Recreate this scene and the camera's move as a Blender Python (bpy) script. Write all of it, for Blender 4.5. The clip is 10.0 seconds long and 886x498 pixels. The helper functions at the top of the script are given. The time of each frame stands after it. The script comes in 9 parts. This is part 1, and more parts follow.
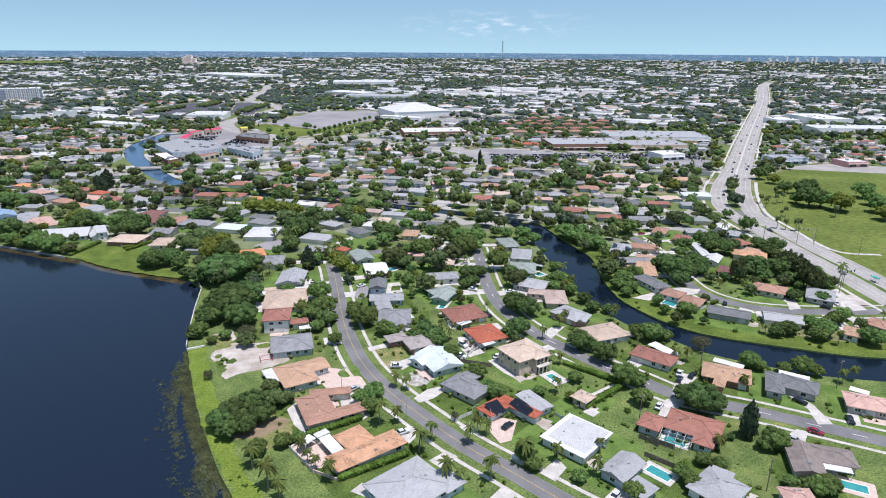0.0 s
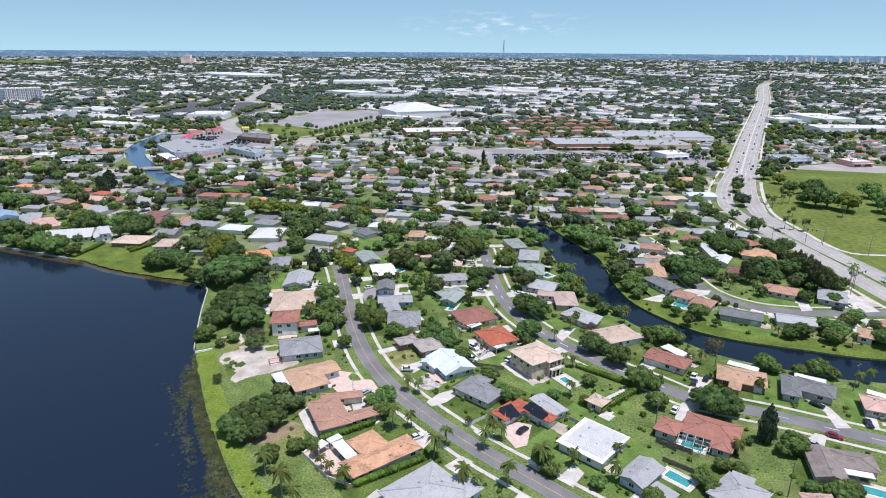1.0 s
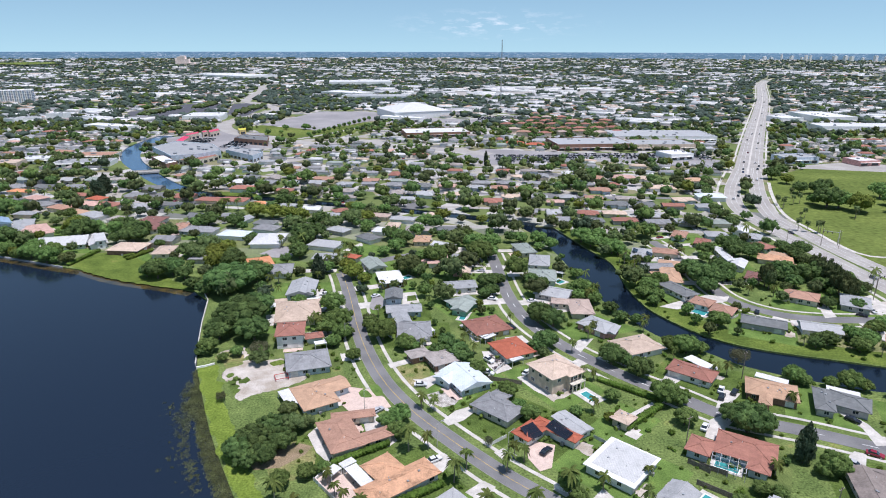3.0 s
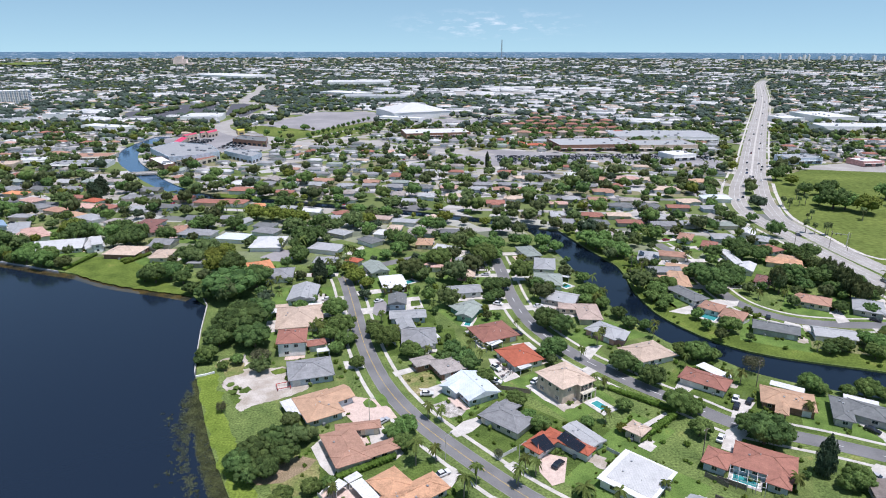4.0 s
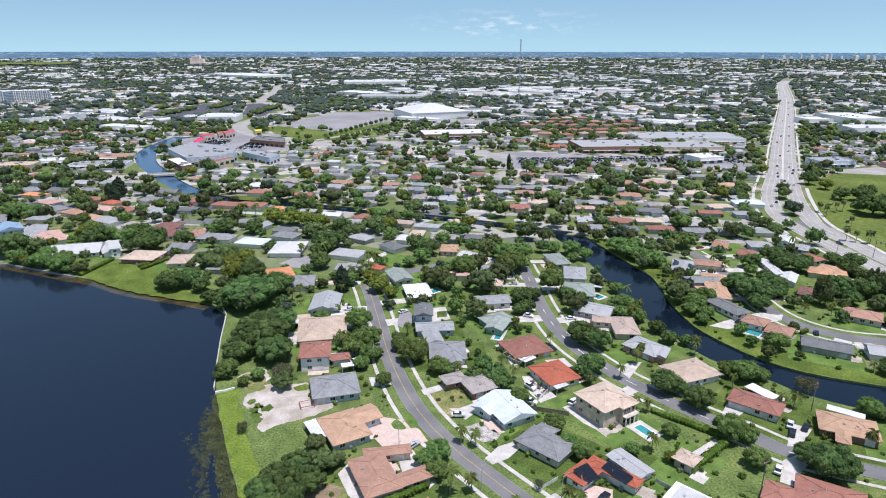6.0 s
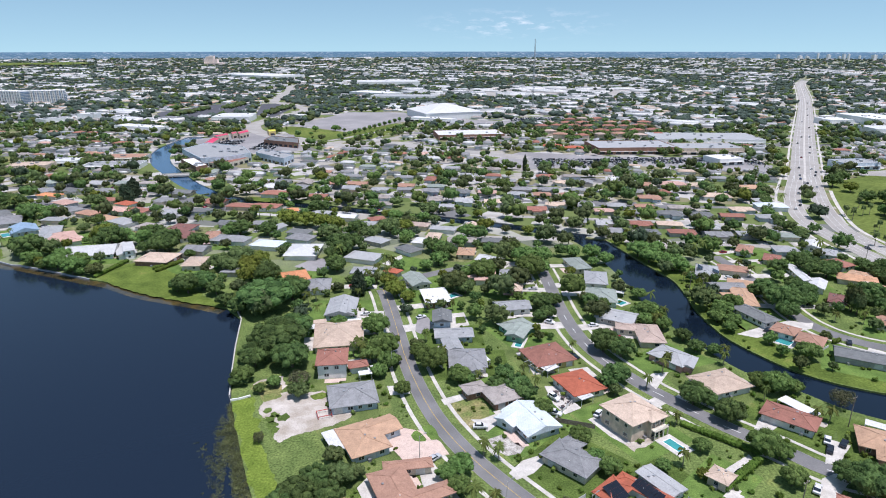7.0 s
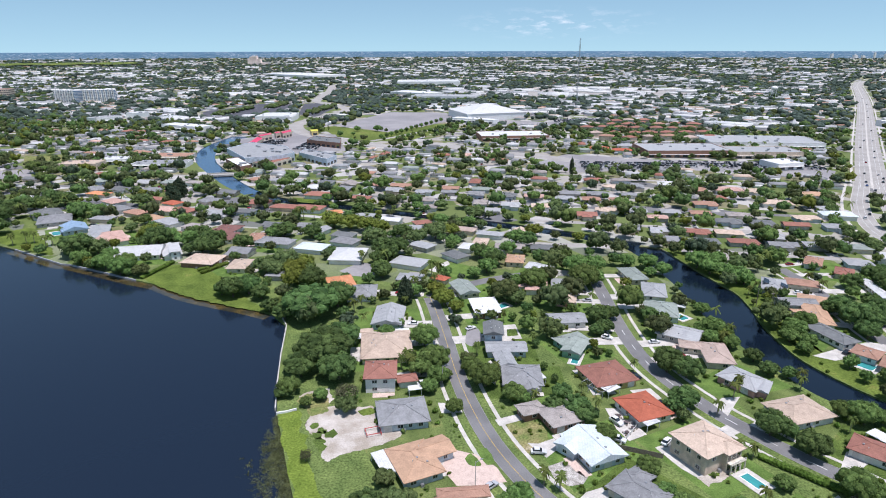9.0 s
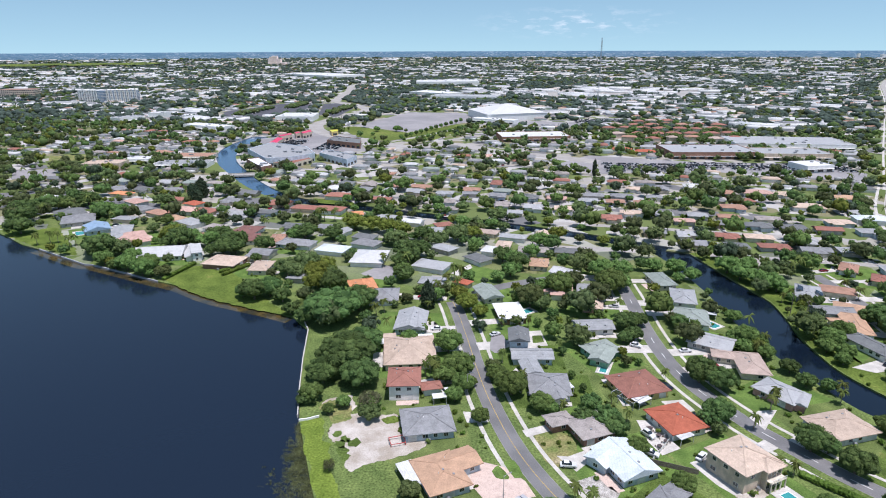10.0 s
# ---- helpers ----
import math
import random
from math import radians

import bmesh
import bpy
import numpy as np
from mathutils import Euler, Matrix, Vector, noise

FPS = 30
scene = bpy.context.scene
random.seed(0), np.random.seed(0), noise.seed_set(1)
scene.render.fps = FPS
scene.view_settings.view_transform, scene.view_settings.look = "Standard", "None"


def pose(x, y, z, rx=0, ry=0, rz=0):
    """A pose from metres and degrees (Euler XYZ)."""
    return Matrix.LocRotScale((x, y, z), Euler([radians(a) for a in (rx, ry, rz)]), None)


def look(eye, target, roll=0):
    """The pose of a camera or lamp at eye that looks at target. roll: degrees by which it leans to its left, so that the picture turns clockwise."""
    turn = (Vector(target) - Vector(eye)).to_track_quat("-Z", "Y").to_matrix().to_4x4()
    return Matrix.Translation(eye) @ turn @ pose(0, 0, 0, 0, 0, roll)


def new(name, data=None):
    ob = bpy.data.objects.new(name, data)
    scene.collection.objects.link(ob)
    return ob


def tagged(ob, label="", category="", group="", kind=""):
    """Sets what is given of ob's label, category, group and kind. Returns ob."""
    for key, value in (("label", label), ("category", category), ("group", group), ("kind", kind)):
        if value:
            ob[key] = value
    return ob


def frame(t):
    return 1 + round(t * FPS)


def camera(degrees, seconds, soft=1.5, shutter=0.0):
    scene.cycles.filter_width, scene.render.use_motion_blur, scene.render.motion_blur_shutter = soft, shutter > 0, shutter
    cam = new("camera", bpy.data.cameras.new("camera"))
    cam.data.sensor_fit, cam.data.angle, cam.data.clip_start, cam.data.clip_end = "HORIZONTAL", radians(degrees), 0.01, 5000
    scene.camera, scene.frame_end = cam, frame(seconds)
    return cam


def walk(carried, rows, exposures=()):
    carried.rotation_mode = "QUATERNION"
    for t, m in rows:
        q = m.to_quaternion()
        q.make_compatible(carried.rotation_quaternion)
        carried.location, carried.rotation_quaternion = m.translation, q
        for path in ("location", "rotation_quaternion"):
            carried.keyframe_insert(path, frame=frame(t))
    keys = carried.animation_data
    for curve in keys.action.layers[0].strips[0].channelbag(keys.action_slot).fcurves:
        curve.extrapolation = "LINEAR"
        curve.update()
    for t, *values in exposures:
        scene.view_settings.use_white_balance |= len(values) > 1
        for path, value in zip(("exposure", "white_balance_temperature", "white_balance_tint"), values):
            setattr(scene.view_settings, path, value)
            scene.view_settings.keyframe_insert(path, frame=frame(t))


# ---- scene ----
cam = camera(72.0, 10.0, soft=1.0)
PATH = [
    (0, (17.89, -6.24, 112.11), (16.54, 88.78, 80.95), 0.40),
    (0.5, (15.29, -5.15, 111.92), (14.04, 89.87, 80.77), 0.40),
    (1, (13.18, -3.61, 112.00), (12.03, 91.39, 80.79), 0.40),
    (1.5, (11.38, -1.35, 111.95), (10.43, 93.65, 80.75), 0.30),
    (2, (9.75, 1.33, 111.89), (8.95, 96.33, 80.69), 0.30),
    (2.5, (8.23, 4.30, 111.83), (7.53, 99.29, 80.59), 0.20),
    (4, (3.94, 13.56, 111.66), (3.74, 108.56, 80.41), 0.10),
    (4.5, (2.40, 16.49, 111.72), (1.75, 111.48, 80.47), 0.10),
    (5, (0.75, 19.69, 111.81), (-0.35, 114.65, 80.51), 0.10),
    (5.5, (-0.89, 22.83, 111.81), (-2.54, 117.79, 80.51), 0.10),
    (7, (-6.18, 32.12, 111.68), (-10.38, 127.00, 80.37), 0.00),
    (7.5, (-8.06, 35.21, 111.67), (-13.26, 130.04, 80.36), -0.00),
    (8, (-9.86, 37.98, 111.72), (-16.41, 132.72, 80.37), -0.00),
    (8.5, (-11.75, 40.51, 111.77), (-19.95, 135.12, 80.42), -0.10),
    (9, (-13.54, 42.99, 111.68), (-23.54, 137.42, 80.33), -0.10),
    (9.5, (-15.31, 45.43, 111.66), (-27.06, 139.65, 80.30), -0.10),
    (10, (-17.15, 47.73, 111.71), (-29.90, 141.83, 80.36), -0.20),
]
walk(cam, [(t, look(e, g, r)) for t, e, g, r in PATH], exposures=[(0, 0.14, 6230, 18), (10, 0.14, 6230, 18)])

# ---------------------------------------------------------------- world and sun
world = bpy.data.worlds.new("sky")
scene.world = world
world.use_nodes = True
wn = world.node_tree.nodes
sky = wn.new("ShaderNodeTexSky")
sky.sky_type = "NISHITA"
sky.sun_disc = False
sky.sun_elevation = radians(76)
sky.sun_rotation = radians(130)
sky.altitude = 100
sky.air_density, sky.dust_density, sky.ozone_density = 1.0, 0.2, 0.1
wn["Background"].inputs[1].default_value = 0.112
# the band just over the horizon takes the clear blue of the sky a little higher up
gen = wn.new("ShaderNodeTexCoord")
lift = wn.new("ShaderNodeMapping")
lift.inputs["Location"].default_value = (0, 0, 0.15)
world.node_tree.links.new(gen.outputs["Generated"], lift.inputs[0])
world.node_tree.links.new(lift.outputs[0], sky.inputs[0])
# a few thin fair-weather clouds, a small loose group low over the horizon
puff = wn.new("ShaderNodeMapping")
puff.inputs["Scale"].default_value = (34, 34, 120)
world.node_tree.links.new(gen.outputs["Generated"], puff.inputs[0])
wisp = wn.new("ShaderNodeTexNoise")
wisp.inputs["Scale"].default_value, wisp.inputs["Detail"].default_value, wisp.inputs["Roughness"].default_value = 1.0, 7, 0.62
world.node_tree.links.new(puff.outputs[0], wisp.inputs["Vector"])
thin = wn.new("ShaderNodeMapRange")
thin.inputs[1].default_value, thin.inputs[2].default_value, thin.inputs[4].default_value = 0.50, 0.72, 0.62
world.node_tree.links.new(wisp.outputs[0], thin.inputs[0])
where = wn.new("ShaderNodeMapping")
where.vector_type = "TEXTURE"
where.inputs["Location"].default_value = (0.070, 1.0, 0.035)
where.inputs["Scale"].default_value = (0.17, 9.0, 0.026)
world.node_tree.links.new(gen.outputs["Generated"], where.inputs[0])
group = wn.new("ShaderNodeTexGradient")
group.gradient_type = "SPHERICAL"
world.node_tree.links.new(where.outputs[0], group.inputs[0])
fade = wn.new("ShaderNodeMath")
fade.operation = "MULTIPLY"
world.node_tree.links.new(thin.outputs[0], fade.inputs[0])
world.node_tree.links.new(group.outputs["Fac"], fade.inputs[1])
blend = wn.new("ShaderNodeMix")
blend.data_type = "RGBA"
blend.inputs[7].default_value = (9.0, 9.3, 9.8, 1)
world.node_tree.links.new(fade.outputs[0], blend.inputs[0])
clear = wn.new("ShaderNodeVectorMath")
clear.operation = "MULTIPLY"
clear.inputs[1].default_value = (1.11, 1.255, 1.10)
world.node_tree.links.new(sky.outputs[0], clear.inputs[0])
world.node_tree.links.new(clear.outputs[0], blend.inputs[6])
world.node_tree.links.new(blend.outputs[2], wn["Background"].inputs[0])

sun_data = bpy.data.lights.new("sun", "SUN")
sun_data.energy, sun_data.angle, sun_data.color = 4.5, radians(0.53), (1.0, 0.97, 0.965)
sun = new("sun", sun_data)
sun.matrix_world = look((12.8, -10.7, 67), (0, 0, 0))
scene.view_settings.exposure = 0.0


# ---------------------------------------------------------------- materials
MATS = {}


def surface(name, base, second=None, scale=0.4, rough=0.85, fine=4.0, fine_amt=0.25, bump=0.0, metal=0.0,
            vary=0.0, island=False, spec=0.3, third=None):
    """A worn surface: two colours mixed by broad noise, a fine grain over it, and a tint that varies from thing to thing."""
    if name in MATS:
        return MATS[name]
    m = bpy.data.materials.new(name)
    m.use_nodes = True
    nt = m.node_tree
    n, ln = nt.nodes, nt.links
    b = n["Principled BSDF"]
    b.inputs["Roughness"].default_value = rough
    b.inputs["Metallic"].default_value = metal
    b.inputs["Specular IOR Level"].default_value = spec
    second = second or tuple(c * 0.72 for c in base)
    co = n.new("ShaderNodeNewGeometry")
    broad = n.new("ShaderNodeTexNoise")
    broad.inputs["Scale"].default_value = scale
    broad.inputs["Detail"].default_value = 5
    ln.new(co.outputs["Position"], broad.inputs["Vector"])
    ramp = n.new("ShaderNodeValToRGB")
    ramp.color_ramp.elements[0].position, ramp.color_ramp.elements[1].position = 0.38, 0.64
    ramp.color_ramp.elements[0].color = (*second, 1)
    ramp.color_ramp.elements[1].color = (*base, 1)
    if third:
        k = ramp.color_ramp.elements.new(0.76)
        k.color = (*third, 1)
    ln.new(broad.outputs[0], ramp.inputs[0])
    grain = n.new("ShaderNodeTexNoise")
    grain.inputs["Scale"].default_value = fine
    grain.inputs["Detail"].default_value = 4
    ln.new(co.outputs["Position"], grain.inputs["Vector"])
    rng = n.new("ShaderNodeMapRange")
    rng.inputs[1].default_value, rng.inputs[2].default_value = 0.3, 0.7
    rng.inputs[3].default_value, rng.inputs[4].default_value = 1 - fine_amt, 1 + fine_amt
    ln.new(grain.outputs[0], rng.inputs[0])
    mul = n.new("ShaderNodeVectorMath")
    mul.operation = "MULTIPLY"
    ln.new(ramp.outputs[0], mul.inputs[0])
    ln.new(rng.outputs[0], mul.inputs[1])
    last = mul.outputs[0]
    if vary:
        src = co.outputs["Random Per Island"] if island else n.new("ShaderNodeObjectInfo").outputs["Random"]
        r2 = n.new("ShaderNodeMapRange")
        r2.inputs[3].default_value, r2.inputs[4].default_value = 1 - vary, 1 + vary
        ln.new(src, r2.inputs[0])
        m2 = n.new("ShaderNodeVectorMath")
        m2.operation = "MULTIPLY"
        ln.new(last, m2.inputs[0])
        ln.new(r2.outputs[0], m2.inputs[1])
        last = m2.outputs[0]
    ln.new(last, b.inputs["Base Color"])
    if bump:
        bp = n.new("ShaderNodeBump")
        bp.inputs["Strength"].default_value = bump
        bp.inputs["Distance"].default_value = 0.15
        ln.new(grain.outputs[0], bp.inputs["Height"])
        ln.new(bp.outputs[0], b.inputs["Normal"])
    MATS[name] = m
    return m


def shingles(name, base, course=0.35, rough=0.85, metal=0.0, ribs=False, stain=0.84, blot=0.16):
    """Roof covering: rows of shingles or tiles down the slope, or standing seams, over a weathered colour with dark mildew."""
    if name in MATS:
        return MATS[name]
    m = surface(name, base, tuple(c * stain for c in base), scale=0.5, rough=rough, fine=2.6, fine_amt=0.14, metal=metal, vary=0.10)
    nt = m.node_tree
    n, ln = nt.nodes, nt.links
    b = n["Principled BSDF"]
    tex = n.new("ShaderNodeTexCoord")
    wave = n.new("ShaderNodeTexWave")
    wave.wave_type, wave.bands_direction = "BANDS", "Z" if not ribs else "X"
    wave.inputs["Scale"].default_value = 0.314 / course if not ribs else 0.45
    wave.inputs["Distortion"].default_value = 0.6 if not ribs else 0.0
    ln.new(tex.outputs["Object"], wave.inputs["Vector"])
    bp = n.new("ShaderNodeBump")
    bp.inputs["Strength"].default_value, bp.inputs["Distance"].default_value = 0.35, 0.05
    ln.new(wave.outputs["Fac"], bp.inputs["Height"])
    ln.new(bp.outputs[0], b.inputs["Normal"])
    # mildew and patched areas
    geo = n.new("ShaderNodeNewGeometry")
    far = n.new("ShaderNodeMapping")
    far.inputs["Scale"].default_value = (1.0, 1.0, 0.25)
    ln.new(geo.outputs["Position"], far.inputs[0])
    nz = n.new("ShaderNodeTexNoise")
    nz.inputs["Scale"].default_value, nz.inputs["Detail"].default_value, nz.inputs["Roughness"].default_value = 0.30, 8, 0.72
    ln.new(far.outputs[0], nz.inputs["Vector"])
    mr = n.new("ShaderNodeMapRange")
    mr.inputs[1].default_value, mr.inputs[2].default_value = 0.50, 0.66
    mr.inputs[3].default_value, mr.inputs[4].default_value = 1.0, 1.0 - blot
    ln.new(nz.outputs[0], mr.inputs[0])
    mul = n.new("ShaderNodeVectorMath")
    mul.operation = "MULTIPLY"
    ln.new(b.inputs["Base Color"].links[0].from_socket, mul.inputs[0])
    ln.new(mr.outputs[0], mul.inputs[1])
    ln.new(mul.outputs[0], b.inputs["Base Color"])
    return m


def foliage(name, base, second):
    """Leaves: sunlit and deeper greens, some light passing through."""
    m = surface(name, base, second, scale=0.30, rough=0.6, fine=2.6, fine_amt=0.30, bump=0.6, vary=0.27, island=True, spec=0.04)
    n, ln = m.node_tree.nodes, m.node_tree.links
    b = n["Principled BSDF"]
    b.inputs["Normal"].links[0].from_node.inputs["Distance"].default_value = 0.5
    src = b.inputs["Base Color"].links[0].from_socket
    # each tree leans a little to its own shade of green
    hue = n.new("ShaderNodeHueSaturation")
    own = n.new("ShaderNodeObjectInfo")
    for k, lo, hi in (("Hue", 0.470, 0.506), ("Value", 0.82, 1.32)):
        r = n.new("ShaderNodeMapRange")
        r.inputs[3].default_value, r.inputs[4].default_value = lo, hi
        ln.new(own.outputs["Random"], r.inputs[0])
        ln.new(r.outputs[0], hue.inputs[k])
    ln.new(src, hue.inputs["Color"])
    ln.new(hue.outputs[0], b.inputs["Base Color"])
    src = hue.outputs[0]
    tr = n.new("ShaderNodeBsdfTranslucent")
    ln.new(src, tr.inputs[0])
    mix = n.new("ShaderNodeMixShader")
    mix.inputs[0].default_value = 0.25
    ln.new(b.outputs[0], mix.inputs[1])
    ln.new(tr.outputs[0], mix.inputs[2])
    ln.new(mix.outputs[0], n["Material Output"].inputs[0])
    return m


GRASS = surface("lawn_grass", (0.146, 0.184, 0.060), (0.082, 0.114, 0.036), scale=0.14, fine=2.4, fine_amt=0.36, rough=0.95, spec=0.03, third=(0.220, 0.203, 0.074))
LAWNS = [GRASS, surface("lush_lawn", (0.132, 0.204, 0.051), (0.083, 0.137, 0.034), scale=0.17, fine=2.4, fine_amt=0.30, rough=0.95, spec=0.03, third=(0.170, 0.207, 0.052)),
         surface("tired_lawn", (0.215, 0.212, 0.100), (0.125, 0.145, 0.058), scale=0.22, fine=1.6, fine_amt=0.45, rough=0.95, spec=0.03, third=(0.33, 0.29, 0.17)),
         surface("deep_lawn", (0.105, 0.152, 0.037), (0.060, 0.092, 0.023), scale=0.14, fine=2.0, fine_amt=0.42, rough=0.95, spec=0.03, third=(0.160, 0.162, 0.052))]
DRYGRASS = surface("dry_grass", (0.25, 0.22, 0.10), (0.13, 0.165, 0.05), scale=0.16, fine=1.4, fine_amt=0.4, rough=0.95, spec=0.03, third=(0.36, 0.31, 0.20))
BRIGHTGRASS = surface("bank_grass", (0.126, 0.170, 0.036), (0.076, 0.110, 0.024), scale=0.10, fine=1.2, fine_amt=0.35, rough=0.95, spec=0.03, third=(0.200, 0.198, 0.061))
LIME = surface("lime_shore_grass", (0.158, 0.212, 0.038), (0.112, 0.160, 0.028), scale=0.16, fine=1.5, fine_amt=0.35, rough=0.95, spec=0.03)
PARKGRASS = surface("park_grass", (0.142, 0.178, 0.046), (0.098, 0.130, 0.033), scale=0.02, fine=0.3, fine_amt=0.3, rough=0.95, spec=0.03, third=(0.180, 0.171, 0.061))
SAND = surface("bare_sand", (0.50, 0.455, 0.405), (0.33, 0.285, 0.23), scale=0.16, fine=2.4, fine_amt=0.2, third=(0.60, 0.56, 0.51))
GRAVEL = surface("pale_gravel", (0.47, 0.44, 0.40), (0.25, 0.23, 0.20), scale=0.7, fine=3.2, fine_amt=0.4)
ASPHALT = surface("asphalt", (0.185, 0.182, 0.180), (0.140, 0.138, 0.137), scale=0.12, fine=3.0, fine_amt=0.15)
DARKASPHALT = surface("dark_asphalt", (0.09, 0.09, 0.10), (0.07, 0.07, 0.08), scale=0.1, fine=2.0, fine_amt=0.2)
LOT = surface("parking_asphalt", (0.29, 0.275, 0.27), (0.22, 0.21, 0.21), scale=0.02, fine=0.4, fine_amt=0.12)
CONCRETE = surface("concrete", (0.54, 0.51, 0.465), (0.42, 0.395, 0.355), scale=0.3, fine=2.0, fine_amt=0.12)
HIGHWAY = surface("pale_concrete_road", (0.355, 0.335, 0.305), (0.29, 0.272, 0.248), scale=0.05, fine=0.5, fine_amt=0.12)
PAVERS = surface("pink_pavers", (0.58, 0.455, 0.385), (0.50, 0.385, 0.325), scale=0.6, fine=3.0, fine_amt=0.15)
YELLOW = surface("yellow_line_paint", (0.60, 0.42, 0.10), scale=0.6)
WHITELINE = surface("white_line_paint", (0.75, 0.75, 0.73), scale=0.6)
BARK = surface("bark", (0.16, 0.12, 0.09), scale=1.0, fine=5, fine_amt=0.4, bump=0.5)
PALMBARK = surface("palm_trunk", (0.30, 0.25, 0.19), scale=1.0, fine=5, fine_amt=0.3)
GLASS = surface("window_glass", (0.03, 0.04, 0.05), rough=0.08, fine_amt=0.05, spec=0.7)
WHITE = surface("white_paint", (0.78, 0.77, 0.74), (0.70, 0.69, 0.66), scale=0.4, fine_amt=0.06)
TRIM = surface("white_trim", (0.74, 0.73, 0.70), fine_amt=0.08)
RUBBER = surface("tyre_rubber", (0.02, 0.02, 0.02), fine_amt=0.1)
CHROME = surface("wheel_metal", (0.5, 0.5, 0.5), rough=0.35, metal=0.9, fine_amt=0.05)
STEEL = surface("galvanised_steel", (0.42, 0.43, 0.44), rough=0.5, metal=0.6, fine_amt=0.1)
DARKSTEEL = surface("dark_painted_steel", (0.10, 0.075, 0.075), rough=0.6, fine_amt=0.1)
WOODPOLE = surface("weathered_wood", (0.24, 0.20, 0.16), scale=2, fine_amt=0.3)
POOLWATER = surface("pool_water", (0.050, 0.290, 0.275), (0.038, 0.235, 0.235), scale=0.5, rough=0.05, fine_amt=0.08, spec=0.5)
SOLAR = surface("solar_glass", (0.012, 0.014, 0.022), rough=0.15, fine_amt=0.05, spec=0.6)
MESH = surface("pool_screen_frame", (0.45, 0.45, 0.43), fine_amt=0.1)
REED = surface("reeds", (0.145, 0.160, 0.062), (0.082, 0.095, 0.038), scale=0.3, fine=2.0, fine_amt=0.35, vary=0.3, island=True)
HEDGE = foliage("hedge_leaves", (0.098, 0.160, 0.030), (0.060, 0.108, 0.019))
LEAVES = [foliage("leaves_mid_green", (0.128, 0.204, 0.060), (0.080, 0.140, 0.039)),
          foliage("leaves_deep_green", (0.098, 0.163, 0.051), (0.058, 0.106, 0.035)),
          foliage("leaves_yellow_green", (0.165, 0.218, 0.045), (0.106, 0.152, 0.029)),
          foliage("leaves_olive", (0.115, 0.155, 0.056), (0.072, 0.105, 0.038))]
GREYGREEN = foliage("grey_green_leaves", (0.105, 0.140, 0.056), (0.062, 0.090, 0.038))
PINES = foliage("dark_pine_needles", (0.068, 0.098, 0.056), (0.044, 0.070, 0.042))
PALMLEAF = foliage("palm_fronds", (0.125, 0.160, 0.045), (0.070, 0.100, 0.026))
# far trees: bluish haze is painted into the leaf colour
HAZED_WOOD = foliage("far_wood_leaves", (0.084, 0.112, 0.088), (0.058, 0.082, 0.068))
GREYTWIG = foliage("bare_grey_branches", (0.17, 0.18, 0.10), (0.10, 0.115, 0.06))

ROOFS = {
    "white": shingles("white_roof", (0.53, 0.53, 0.515), ribs=True, rough=0.6, stain=0.92),
    "chalk": shingles("chalk_white_membrane_roof", (0.63, 0.63, 0.615), ribs=True, rough=0.6, stain=0.9),
    "silver": shingles("silver_grey_roof", (0.345, 0.348, 0.345), rough=0.6, stain=0.92),
    "palegrey": shingles("pale_grey_shingle_roof", (0.315, 0.322, 0.322), stain=0.86),
    "grey": shingles("grey_shingle_roof", (0.245, 0.247, 0.248), blot=0.25),
    "darkgrey": shingles("dark_grey_shingle_roof", (0.155, 0.162, 0.160)),
    "umber": shingles("umber_shingle_roof", (0.235, 0.198, 0.175), blot=0.3),
    "taupe": shingles("taupe_shingle_roof", (0.325, 0.29, 0.265), blot=0.35),
    "greygreen": shingles("grey_green_shingle_roof", (0.27, 0.305, 0.27)),
    "beige": shingles("beige_tile_roof", (0.515, 0.40, 0.31), course=0.4),
    "tan": shingles("tan_tile_roof", (0.47, 0.30, 0.195), course=0.4),
    "brown": shingles("brown_tile_roof", (0.38, 0.22, 0.155), course=0.4),
    "redbrown": shingles("red_brown_shingle_roof", (0.30, 0.135, 0.10)),
    "darkred": shingles("dark_red_brown_roof", (0.205, 0.10, 0.085)),
    "red": shingles("red_tile_roof", (0.40, 0.115, 0.065), course=0.4),
    "brick": shingles("brick_red_roof", (0.32, 0.145, 0.105), course=0.4),
    "orange": shingles("bright_orange_tile_roof", (0.62, 0.27, 0.13), course=0.4),
    "terracotta": shingles("weathered_terracotta_roof", (0.56, 0.32, 0.19), course=0.4, blot=0.5),
    "pink": shingles("pink_tile_roof", (0.52, 0.335, 0.275), course=0.4),
    "crimson": shingles("crimson_metal_roof", (0.62, 0.05, 0.12), ribs=True, rough=0.5),
    "paleblue": shingles("pale_blue_metal_roof", (0.55, 0.60, 0.62), ribs=True, rough=0.45, stain=0.92),
    "yellowmetal": shingles("yellow_metal_roof", (0.62, 0.60, 0.06), ribs=True, rough=0.5),
    "rosy": shingles("rosy_tan_tile_roof", (0.42, 0.325, 0.27), course=0.4),
    "blue": shingles("blue_grey_metal_roof", (0.30, 0.42, 0.55), ribs=True, rough=0.45),
}
